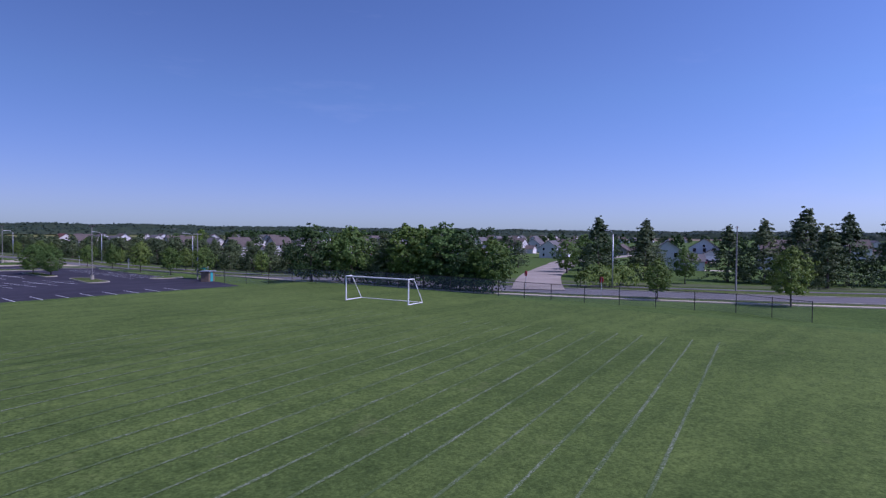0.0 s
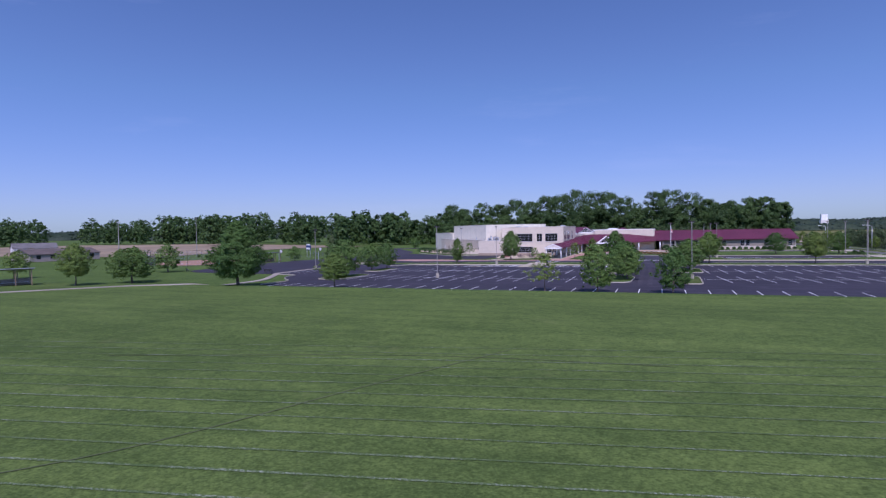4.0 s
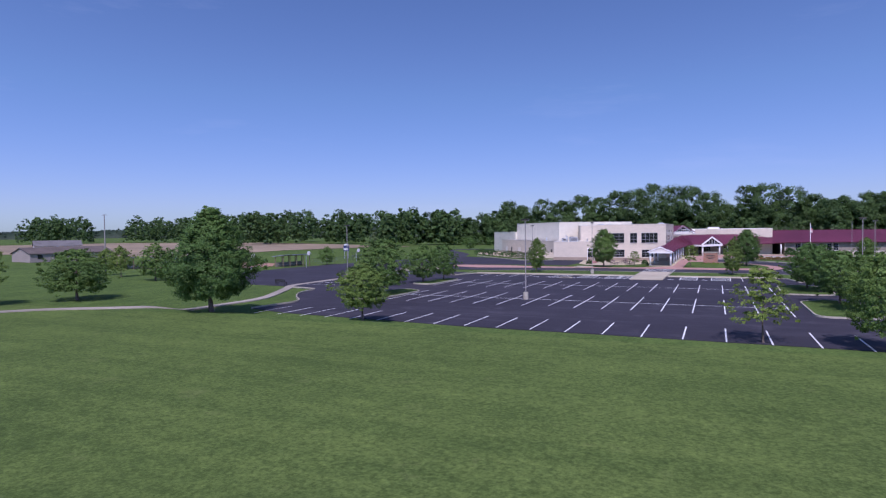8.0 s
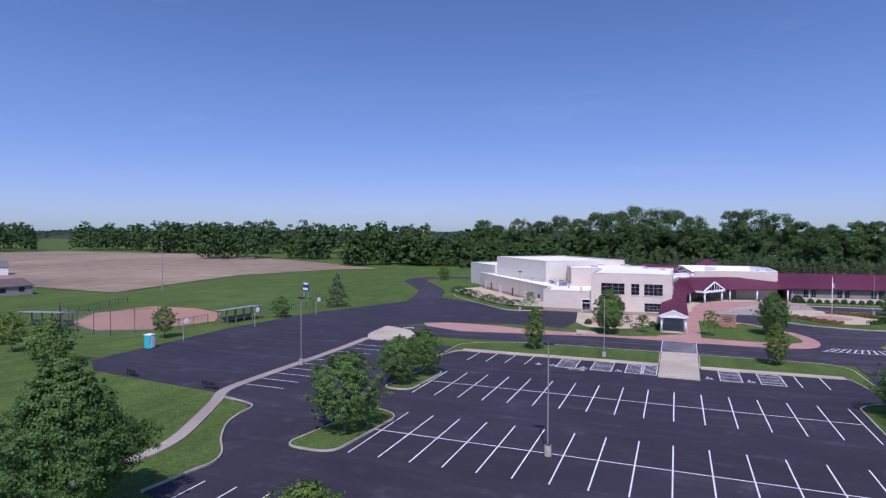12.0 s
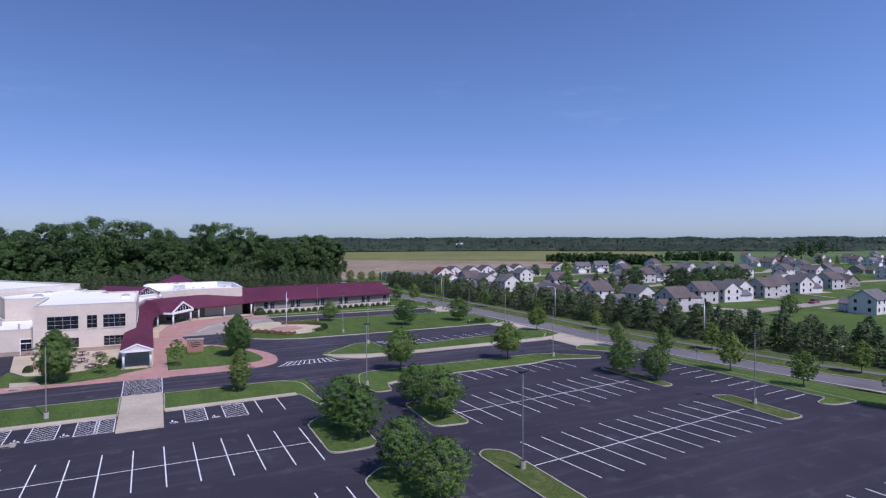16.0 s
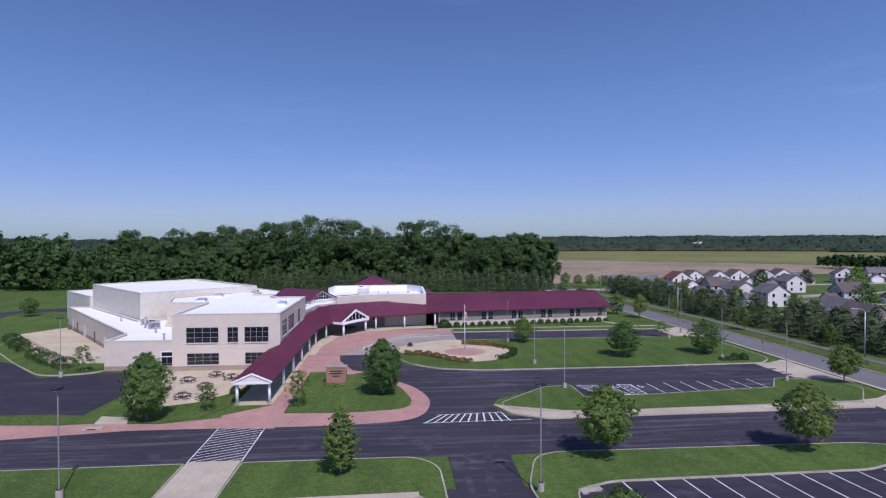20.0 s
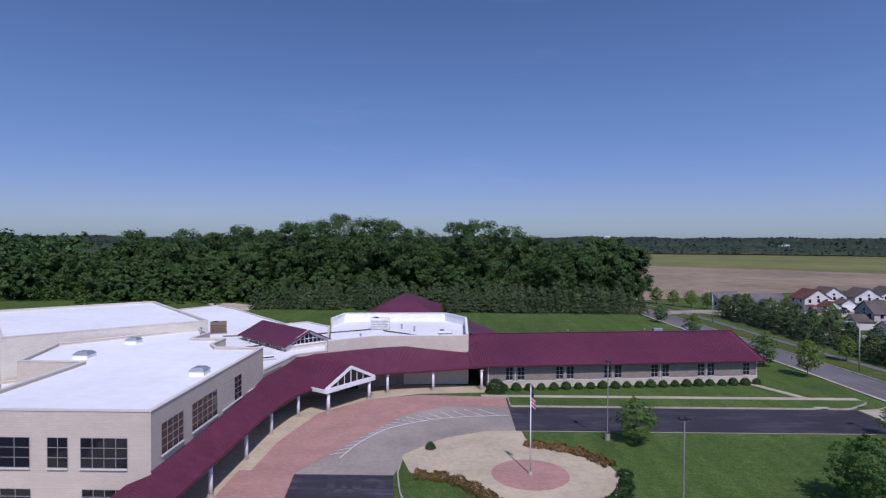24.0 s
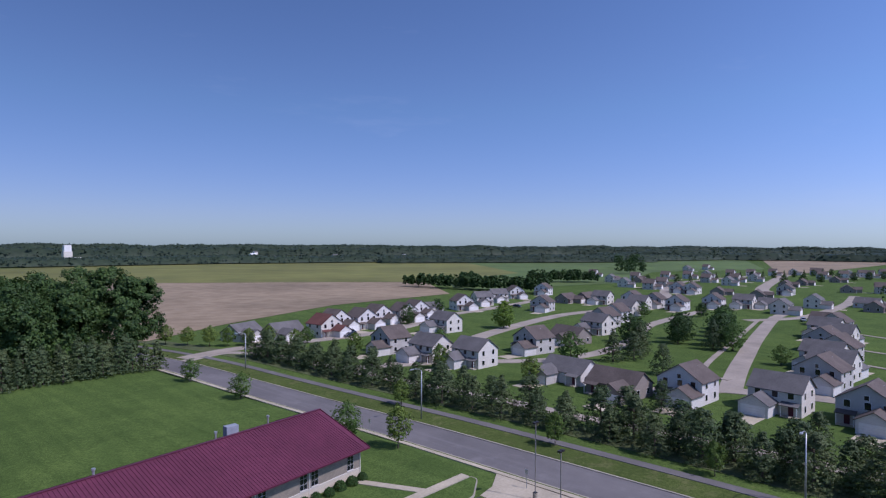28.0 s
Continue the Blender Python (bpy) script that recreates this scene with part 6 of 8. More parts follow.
# spruces behind the school
for k in range(44):
    x = -39 + 2.75 * k + _r.uniform(-0.6, 0.6)
    if -13 < x < -7:
        continue
    plant("spruce", x, 221 + (x < 0) * 5 + _r.uniform(-1, 1), _r.uniform(6.2, 8.0), 1.05)
for k in range(30):
    x = -24 + 3.4 * k
    plant("spruce", x, 227 + (x < 0) * 4 + _r.uniform(-1, 1), _r.uniform(6.6, 8.6), 1.05)


# ---- woods ----
def wood_tree(rng, x, y, h, n_clump, per, leaf, low=0.08):
    """Leaf points of one broad tree: many small billows heaped into a lobed, domed crown."""
    rad = h * rng.uniform(0.24, 0.34)
    n_clump, per = n_clump * 2, max(5, per // 2)
    u = rng.uniform(0, 1, n_clump) ** 0.7
    ang = rng.uniform(0, 6.283, n_clump)
    ph = rng.uniform(0, 6.283, 2)
    prof = np.sqrt(np.clip(1 - (1.5 * u - 0.55) ** 2, 0.03, 1)) * (1 + 0.18 * np.sin(3 * ang + ph[0] + 4 * u) + 0.1 * np.sin(7 * ang + ph[1]))
    d = rad * prof * rng.uniform(0.62, 1.0, n_clump)
    c = np.stack([x + d * np.cos(ang), y + d * np.sin(ang), h * (low + (0.93 - low) * u)], 1)
    r = rad * rng.uniform(0.15, 0.3, n_clump)
    v = rng.normal(size=(n_clump, per, 3))
    v /= np.linalg.norm(v, axis=2, keepdims=True)
    p = (c[:, None, :] + v * (r[:, None, None] * rng.uniform(0.5, 1.05, (n_clump, per, 1))) * np.array([1, 1, 0.75])).reshape(-1, 3)
    q = np.repeat(np.stack([np.cos(ang), np.sin(ang), 1.3 * u - 0.2], 1) * 0.55, per, 0) + 0.6 * v.reshape(-1, 3) + rng.normal(size=(n_clump * per, 3)) * 0.25
    q[:, 2] += 0.2
    return p, q, leaf * rng.uniform(0.6, 1.25, len(p))


def woods(name, zones, seed, mat, leaf, per, n_clump, label, trees=()):
    """Many trees of a wood in one mesh. zones: (x, y, half width, half depth, turn, count, height)."""
    rng = np.random.default_rng(seed)
    got = [wood_tree(rng, x, y, h * 1.1, int(n_clump * 1.5), per * 2, leaf) for x, y, h in trees]
    for x, y, w, d, turn, count, height in zones:
        c, s = math.cos(radians(turn)), math.sin(radians(turn))
        for _ in range(count):
            a, b = rng.uniform(-w, w), rng.uniform(-d, d)
            got.append(wood_tree(rng, x + a * c - b * s, y + a * s + b * c, height * rng.uniform(0.65, 1.12), n_clump, per, leaf))
    me = quads(name, *(np.concatenate([g[k] for g in got]) for k in range(3)), M[mat], rng)
    return tagged(part(name, me, None), label, "woods", "", "stuff")


def belt(name, x, y, half, deep, turn, height, seed, label, cell=6.0):
    """A far belt of woods: one lumpy canopy, uneven along its top."""
    rng = np.random.default_rng(seed)
    nx, ny = max(8, int(2 * half / cell)), max(5, int(2 * deep / cell))
    gx, gy = np.meshgrid(np.linspace(-half, half, nx), np.linspace(-deep, deep, ny), indexing="ij")
    gx, gy = gx + rng.uniform(-2, 2, gx.shape), gy + rng.uniform(-2, 2, gy.shape)
    roll = 0.86 + 0.09 * np.sin(gx / 37 + seed) + 0.07 * np.sin(gx / 83 + 2 * seed) + 0.05 * np.sin(gx / 17 + gy / 23)
    gz = height * roll * rng.uniform(0.72, 1.08, gx.shape)
    gz[:, 0], gz[:, -1], gz[0, :], gz[-1, :] = 0, 0, 0, 0
    c, s = math.cos(radians(turn)), math.sin(radians(turn))
    v = np.stack([x + gx * c - gy * s, y + gx * s + gy * c, gz], 2).reshape(-1, 3)
    k = (np.arange(nx - 1)[:, None] * ny + np.arange(ny - 1)[None, :]).ravel()
    f = np.stack([k, k + ny, k + ny + 1, k + 1], 1)
    me = bpy.data.meshes.new(name)
    me.from_pydata(v.tolist(), [], f.tolist())
    # canopy and sprays share the leaf colour with haze mixed in
    me.materials.append(M["hazeleaf"])
    me.polygons.foreach_set("use_smooth", [True] * len(me.polygons))
    tagged(part(name, me, None), label, "woods", "", "stuff")
    pick = rng.integers(0, len(v), len(v) * 2)
    p = v[pick] + rng.normal(size=(len(pick), 3)) * np.array([cell * 0.5, cell * 0.5, 0.8])
    p[:, 2] = np.maximum(p[:, 2], height * rng.uniform(0.1, 0.7, len(pick)))
    q = rng.normal(size=(len(pick), 3)) * 0.3 + np.array([0, -0.3, 0.8])
    leaves = quads(name, p, q, cell * 0.42 * rng.uniform(0.5, 1.1, len(pick)), M["hazeleaf"], rng)
    return tagged(part(name, leaves, None), label, "woods", "", "stuff")


woods("woods", [(20, 264, 62, 14, -3, 62, 19), (-58, 276, 56, 20, 10, 56, 20), (20, 300, 66, 20, 0, 30, 23), (-2, 247, 56, 5, 0, 36, 10), (68, 250, 16, 12, 0, 16, 19), (-104, 262, 30, 14, 10, 26, 17), (-56, 251, 50, 5, 4, 34, 12)], 21, "leafD", 0.36, 78, 34, "dense dark green deciduous woods",
      ((-99, 264, 23.5), (-78, 262, 24), (-56, 260, 26), (-67, 261, 23), (-72, 255, 16), (-62, 254, 15), (-90, 262, 21), (-50, 254, 16), (-46, 262, 24), (-37, 260, 26.5), (-28, 258, 27.5), (-19, 259, 29.5), (-10, 260, 28.5), (-1, 259, 28), (8, 262, 25), (24.5, 257, 27), (32, 258, 27.5), (43, 257, 25.5), (52, 259, 22), (62, 256, 21), (72, 252, 22), (79, 250, 22), (86, 248, 19), (85, 256, 19)))
woods("woods", [(-128, 262, 26, 14, 20, 24, 20), (-150, 246, 22, 14, 30, 22, 19), (-230, 300, 80, 20, 22, 56, 24), (-330, 372, 90, 20, 24, 56, 27), (-470, 380, 110, 24, 0, 60, 27), (-620, 330, 80, 26, -24, 40, 27), (-680, 220, 60, 40, -60, 40, 26)], 22, "leafD", 0.9, 26, 18, "dense dark green deciduous woods beyond the field")
woods("brush", [(-50, 241, 60, 6, 4, 70, 5), (20, 240, 62, 5, 0, 70, 5.5), (-130, 246, 30, 5, 14, 24, 5)], 23, "leafG", 0.36, 30, 10, "bright green brush at the edge of the woods")
woods("grove", [(338, 342, 56, 7, 100, 130, 8.5), (372, 372, 30, 7, 40, 56, 8.5), (456, 341, 28, 8, -43, 70, 9), (800, 446, 30, 12, 0, 18, 18), (640, 372, 26, 10, 0, 14, 12)], 24, "leafD", 0.65, 26, 14, "dark green grove between the farm fields")
for k, (x, y, half, deep, turn, height) in enumerate(((-500, 860, 420, 70, 20, 18), (120, 1010, 420, 60, -4, 10), (620, 930, 330, 60, -18, 11), (900, 700, 260, 40, -32, 9), (1180, 640, 330, 60, -20, 12), (1500, 420, 400, 60, -60, 16), (1560, -60, 420, 60, -84, 16), (1300, -560, 420, 60, 52, 17), (640, -760, 420, 60, 40, 17), (0, 1500, 900, 90, 3, 22), (1150, 1350, 700, 90, -28, 21), (1900, 800, 700, 90, -52, 20), (2250, 0, 800, 90, -88, 20), (600, 2300, 1500, 120, -8, 27), (2200, 1700, 1200, 120, -42, 26), (3000, 300, 1500, 120, -84, 28), (-1500, 1100, 700, 90, 50, 24))):
    belt("far_woods", x, y, half, deep, turn, height, 60 + k, "long low belt of far woods near the horizon", 6.0 if x * x + y * y < 2.2e6 else 11.0)
woods("garden_woods", [(420, -60, 160, 30, -40, 30, 9), (520, 60, 160, 30, -20, 30, 8), (330, -140, 120, 30, -50, 26, 9)], 26, "leafD", 0.65, 20, 12, "green garden trees far behind the houses")

# ---- shrubs and hedges ----
def shrub_mesh(seed, r, h, n, leaf, mat):
    rng = np.random.default_rng(seed)
    d = rng.normal(size=(n, 3)); d /= np.linalg.norm(d, axis=1, keepdims=True); d[:, 2] = np.abs(d[:, 2]) * 1.0
    p = d * np.array([r, r, h]) * rng.uniform(0.82, 1.03, (n, 1)) + np.array([0, 0, 0.06])
    return quads("leaves", p, d + rng.normal(size=(n, 3)) * 0.4, leaf * rng.uniform(0.7, 1.2, n), M[mat], rng)


def shrub(seed, r, h, label, group, mat="leafF", n=1300, leaf=0.075):
    t = thing("shrub", label, "shrub", group)
    part("leaves", shrub_mesh(seed, r, h, n, leaf, mat), None, t)
    part("stem", Shape().tube((0, 0, 0), (0, 0, h * 0.7), 0.06, 0.03, 6), M["bark"], t)
    return t


bush = shrub(31, 0.75, 0.95, "clipped round green shrub before the classroom wing", "wing shrubs")
bush.matrix_world = pose(*wing(2.6, -0.2), 0)
for k in range(1, 22):
    p = wing(2.6 + 1.92 * k, -0.2 + 0.1 * math.sin(k * 2.7))
    c = copy_thing(bush, pose(p.x, p.y, 0, 0, 0, 40 * k))
    c.scale = (1 + 0.1 * math.sin(k * 1.7),) * 3
_t = shrub(32, 1.5, 2.0, "loose green shrub at the corner of the wing", "corner shrubs", "leafF", 1800, 0.11)
_t.matrix_world = pose(29.2, 128.0, 0)
for k, (x, y, s) in enumerate(((-15.8, 70.6, 0.5), (-4.0, 72.2, 0.5), (2.9, 129, 0.4), (20.6, 104.2, 0.4), (75.4, 86.4, 0.6), (76.8, 86.2, 0.6))):
    c = copy_thing(_t, pose(x, y, 0.05, 0, 0, 70 * k))
    c.scale = (s, s, s)


def hedge(line, w, h, seed, mat, label, leaf=0.1, per=300):
    rng = np.random.default_rng(seed)
    l = [Vector(q) for q in smooth_line(line, 5)]
    ps, ns = [], []
    for k in range(len(l) - 1):
        seg = (l[k + 1] - l[k])
        cnt = max(20, int(seg.length * per))
        t = rng.uniform(0, 1, cnt)[:, None]
        side = np.array([-seg.normalized().y, seg.normalized().x])
        a = rng.uniform(0, math.pi, cnt)
        wob = 1 + 0.22 * math.sin(k * 1.9 + seed)
        r = rng.uniform(0.8, 1.05, cnt)
        xy = np.array(l[k]) + t * np.array(seg) + side * (np.cos(a) * r * w / 2 * wob)[:, None]
        z = np.sin(a) ** 0.6 * r * h * wob
        ps.append(np.concatenate([xy, z[:, None] + 0.02], 1))
        ns.append(np.concatenate([side * np.cos(a)[:, None], np.sin(a)[:, None]], 1) + rng.normal(size=(cnt, 3)) * 0.4)
    t = thing("hedge", label, "hedge", "hedges")
    part("leaves", quads("leaves", np.concatenate(ps), np.concatenate(ns), leaf, M[mat], rng), None, t)
    for k in range(0, len(l) - 1, 3):
        part("stem", Shape().tube((l[k].x, l[k].y, 0), (l[k].x, l[k].y, h * 0.6), 0.05, 0.03, 5), M["bark"], t)


hedge([(-62, 120), (-56, 112.5), (-50, 105.5)], 3.0, 1.7, 41, "leafF", "long clipped green hedge round the service yard")
hedge([(-47.5, 102.5), (-41, 95.6), (-34.6, 90)], 3.0, 1.6, 42, "leafF", "long clipped green hedge round the service yard")
hedge([(30.8, 105.6), (34.3, 104.3), (36.9, 102.5), (38.6, 99.4)], 1.4, 0.7, 43, "bloom", "low orange-green planting round the flag plaza")
hedge([(39.4, 97.8), (38.6, 94.4), (36.8, 91.6), (35.2, 90.4)], 1.3, 0.75, 44, "leafF", "low clipped green hedge round the flag plaza")
hedge([(19.4, 96.7), (22.4, 96.0), (24.6, 94.2), (26.4, 91.6), (28.7, 89.4), (30.4, 88.4)], 1.5, 0.7, 45, "bloom", "low orange-green planting round the flag plaza")
hedge([(7.6, 75.4), (9.2, 74.6), (10.8, 75.2)], 0.8, 0.35, 46, "leafB", "low pale planting at the foot of the sign", 0.08)
hedge([(72.6, 86.0), (75.6, 86.2)], 1.2, 0.6, 47, "leafF", "low clipped green hedge on the lawn")
hedge([(118, -58), (124, -61), (130, -63)], 4.5, 3.0, 48, "leafB", "big clipped green hedge at the street corner", 0.25, 120)
hedge([(131, -54.5), (135, -57.5)], 3.0, 2.4, 49, "leafB", "yellow-green hedge beside the street", 0.25, 120)
hedge([(97, -24), (99.5, -34), (100, -44), (101, -54)], 3.6, 3.4, 50, "leafD", "tangled dark thicket behind the field fence", 0.2, 260)
_t = shrub(33, 1.2, 0.5, "pink flowering bed beside the patio", "flower beds", "pinkbloom", 700, 0.08)
_t.matrix_world = pose(-15.6, 73.4, 0.1)


# ---- car park furniture ----
def parking_lamp(x, y, h=9.0, heads=2, rot=0, group="parking lamps"):
    if "lamp" not in PROTO:
        t = thing("parking_lamp", "tall bronze parking lamp on a concrete pedestal", "street lamp", group)
        part("pedestal", Shape().tube((0, 0, -0.1), (0, 0, 0.85), 0.29, 0.285, 20), M["kerb"], t, "round concrete pedestal")
        part("base_plate", Shape().box(-0.2, -0.2, 0.85, 0.2, 0.2, 0.9), M["bronze"], t)
        part("pole", Shape().bar((0, 0, 0.88), (0, 0, 9.0), 0.09), M["pole"], t, "slim square pole")
        part("arm", Shape().bar((-0.3, 0, 8.95), (0.3, 0, 8.95), 0.07), M["bronze"], t)
        for s in (-1, 1):
            hd = part("lamp_head", Shape().box(0.24 * s - 0.2, -0.2, 8.88, 0.24 * s + 0.2, 0.2, 9.08), M["bronze"], t, "dark box lamp head", bevel=0.03)
            part("lens", Shape().box(0.24 * s - 0.15, -0.14, 8.86, 0.24 * s + 0.15, 0.14, 8.884), M["white"], hd)
        PROTO["lamp"] = t
        t.matrix_world = pose(x, y, 0, 0, 0, rot)
        return t
    return copy_thing(PROTO["lamp"], pose(x, y, 0, 0, 0, rot))


for x, y, r in ((-9.3, -0.4, 0), (-9.4, 39.9, 90), (29.4, 37.8, 0), (32.0, 2.1, 20), (66.2, 43.0, 0), (70.3, 6.6, 0), (41.0, 70.4, 0), (40.7, 86.6, 0), (73.6, 87.4, 0), (40.3, 107.6, 90), (74.3, 71.6, 0), (74.2, 108.2, 0), (-46.6, 19.6, 0), (80.4, 115.4, 0), (-33, 84.6, 30)):
    parking_lamp(x, y, rot=r)


def street_lamp(x, y, rot):
    if "street" not in PROTO:
        t = thing("street_lamp", "pale street lamp with a long curved arm", "street lamp", "street lamps")
        part("pole", Shape().tube((0, 0, 0), (0, 0, 8.6), 0.13, 0.08, 10), M["galv"], t, "", True)
        s = Shape()
        pts = [(0, 0, 8.5), (0.5, 0, 8.95), (1.3, 0, 9.15), (2.3, 0, 9.2)]
        for a, b in zip(pts, pts[1:]):
            s.tube(a, b, 0.05, None, 8)
        part("arm", s, M["galv"], t)
        part("lamp_head", Shape().box(2.1, -0.16, 9.08, 2.85, 0.16, 9.26), M["galv"], t, "", bevel=0.05)
        PROTO["street"] = t
        t.matrix_world = pose(x, y, ground_z(x, y), 0, 0, rot)
        return t
    return copy_thing(PROTO["street"], pose(x, y, ground_z(x, y), 0, 0, rot))


for y, x in ((212, 97.0), (151, 97.4), (93, 104.6), (46, 108.5), (-4, 112), (-62, 121)):
    street_lamp(x, y, 180)
for x, y, hgt in ((-142, 86, 15), (-100, 14, 12), (83.4, -3.2, 8), (130, -78, 10)):
    t = thing("light_pole", "tall thin pole with a crossbar at its top", "pole", "tall poles", pose(x, y, 0))
    part("pole", Shape().tube((0, 0, 0), (0, 0, hgt), 0.14, 0.08, 8), M["pole"], t)
    part("crossbar", Shape().bar((-0.8, 0, hgt - 0.2), (0.8, 0, hgt - 0.2), 0.1), M["pole"], t)


def flag():
    t = thing("flagpole", "white flagpole with a hanging striped flag", "flagpole", "", pose(30.4, 97.6, 0.17))
    part("pole", Shape().tube((0, 0, 0), (0, 0, 8.5), 0.075, 0.045, 12), M["white"], t, "", True)
    part("finial", Shape().tube((0, 0, 8.5), (0, 0, 8.66), 0.1, 0.02, 10), M["galv"], t)
    part("base", Shape().tube((0, 0, 0), (0, 0, 0.25), 0.25, 0.15, 14), M["kerb"], t)
    for k in range(6):
        s = Shape()
        z0 = 6.55 + 0.16 * k
        pts = [(0.06 + 0.055 * j, 0.08 * math.sin(j * 1.6 + k * 0.3), z0 - 0.05 * j) for j in range(8)]
        for a, b in zip(pts, pts[1:]):
            s.add([a, b, (b[0], b[1], b[2] + 0.16), (a[0], a[1], a[2] + 0.16), (a[0], a[1] + 0.01, a[2]), (b[0], b[1] + 0.01, b[2]), (b[0], b[1] + 0.01, b[2] + 0.16), (a[0], a[1] + 0.01, a[2] + 0.16)], [(0, 1, 2, 3), (7, 6, 5, 4)])
        part("flag_stripe", s, M["red"] if k % 2 else M["white"], t)
    part("flag_canton", Shape().box(0.05, -0.05, 7.4, 0.3, 0.06, 7.85), M["navy"], t, "navy corner of the flag")


flag()
part("plaza_disc", Shape().tube((30.4, 97.6, 0.0), (30.4, 97.6, 0.172), 3.7, None, 40), M["paver"])
tagged(bpy.data.objects["plaza_disc"], "round pink paver disc round the flagpole", "pavement", "", "structure")


def brick_sign():
    t = thing("brick_sign", "red brick sign wall with a pale stone cap", "sign", "", pose(9.2, 76.3, 0.1, 0, 0, -4))
    part("sign_wall", Shape().box(-1.4, -0.45, 0, 1.4, 0.45, 2.35), M["brick"], t, "red brick wall")
    part("cap", Shape().box(-1.52, -0.55, 2.35, 1.52, 0.55, 2.55), M["kerb"], t, "pale stone cap", bevel=0.03)
    part("footing", Shape().box(-1.55, -0.6, 0, 1.55, 0.6, 0.25), M["brick"], t)
    s = Shape()
    for k, (a, b) in enumerate(((-0.8, 0.8), (-0.95, 0.95), (-0.5, 0.5))):
        s.box(a, -0.475, 1.75 - 0.35 * k, b, -0.452, 1.9 - 0.35 * k)
    part("letter_bar", s, M["bronze"], t, "dark metal lettering bars")


brick_sign()


def picnic_table(x, y, rot):
    if "table" not in PROTO:
        t = thing("picnic_table", "maroon coated picnic table with four curved seats", "picnic table", "patio tables")
        part("tabletop", Shape().tube((0, 0, 0.72), (0, 0, 0.77), 0.62, None, 16), M["tablecoat"], t, "", bevel=0.015)
        part("stem", Shape().tube((0, 0, 0), (0, 0, 0.72), 0.06, None, 10), M["bronze"], t)
        for k in range(4):
            a = math.pi / 2 * k
            s = Shape()
            for j in range(5):
                b0, b1 = a - 0.55 + 0.22 * j, a - 0.55 + 0.22 * (j + 1)
                s.prism(ccw([(0.85 * math.cos(b0), 0.85 * math.sin(b0)), (1.18 * math.cos(b0), 1.18 * math.sin(b0)), (1.18 * math.cos(b1), 1.18 * math.sin(b1)), (0.85 * math.cos(b1), 0.85 * math.sin(b1))]), 0.42, 0.47)
            part("seat", s, M["tablecoat"], t)
            part("seat_leg", Shape().bar((0.1 * math.cos(a), 0.1 * math.sin(a), 0.2), (1.0 * math.cos(a), 1.0 * math.sin(a), 0.4), 0.06).bar((1.0 * math.cos(a), 1.0 * math.sin(a), 0.0), (1.0 * math.cos(a), 1.0 * math.sin(a), 0.42), 0.05), M["bronze"], t)
        PROTO["table"] = t
        t.matrix_world = pose(x, y, 0.032, 0, 0, rot)
        return
    copy_thing(PROTO["table"], pose(x, y, 0.032, 0, 0, rot))


for k, (x, y) in enumerate(((-12.5, 79.2), (-8.9, 75.4), (-9.4, 82.5), (-6.6, 80.4), (-10.2, 70.2), (-6.9, 69.4))):
    picnic_table(x, y, 23 * k + 45)


def bench(x, y, rot, z=0.0):
    if "bench" not in PROTO:
        t = thing("park_bench", "dark metal park bench with a slatted back", "bench", "lot benches")
        for k in range(4):
            part("seat_slat", Shape().box(-0.95, -0.2 + 0.12 * k, 0.43, 0.95, -0.11 + 0.12 * k, 0.47), M["bronze"], t)
        for k in range(3):
            part("back_slat", Shape().box(-0.95, 0.27 + 0.03 * k, 0.56 + 0.13 * k, 0.95, 0.3 + 0.03 * k, 0.66 + 0.13 * k), M["bronze"], t)
        for s in (-0.85, 0.85):
            part("bench_leg", Shape().bar((s, -0.18, 0), (s, -0.18, 0.43), 0.06).bar((s, 0.22, 0), (s, 0.34, 0.95), 0.06).bar((s, -0.2, 0.43), (s, 0.25, 0.43), 0.05), M["bronze"], t)
        PROTO["bench"] = t
        t.matrix_world = pose(x, y, z, 0, 0, rot)
        return
    copy_thing(PROTO["bench"], pose(x, y, z, 0, 0, rot))


bench(-62.1, 6.6, 170, -0.06), bench(-48.9, 5.4, 178), bench(-73.2, 8.6, 130, -0.06)


def portable_toilet(x, y, rot):
    t = thing("portable_toilet", "teal portable toilet with a white roof", "portable toilet", "portable toilets", pose(x, y, ground_z(x, y), 0, 0, rot))
    part("body", Shape().box(-0.55, -0.55, 0.1, 0.55, 0.55, 2.1), M["teal"], t, "teal plastic cabin", bevel=0.04)
    part("skid", Shape().box(-0.6, -0.6, 0, 0.6, 0.6, 0.12), M["bronze"], t)
    part("door", Shape().box(-0.4, -0.6, 0.2, 0.4, -0.55, 1.95), M["white"], t, "pale door", bevel=0.02)
    part("roof", Shape().box(-0.6, -0.6, 2.1, 0.6, 0.6, 2.2).tube((0, 0, 2.2), (0, 0, 2.32), 0.4, 0.2, 12), M["white"], t, "white domed roof")
    part("vent", Shape().tube((0.4, 0.4, 2.1), (0.4, 0.4, 2.55), 0.05, None, 8), M["bronze"], t)


portable_toilet(-74.6, 20.4, 100), portable_toilet(84.6, -3.4, 60)
_t = thing("field_shed", "small brown equipment shed with a flat roof", "shed", "", pose(82.6, -8.0, ground_z(82.6, -8.0), 0, 0, 30))
part("body", Shape().box(-0.9, -0.7, 0, 0.9, 0.7, 1.7), M["wood"], _t)
part("roof", Shape().box(-1.1, -0.9, 1.7, 1.1, 0.9, 1.82), M["greyroof"], _t)
part("door", Shape().box(-0.35, -0.74, 0.05, 0.35, -0.7, 1.55), M["teal"], _t, "teal door")


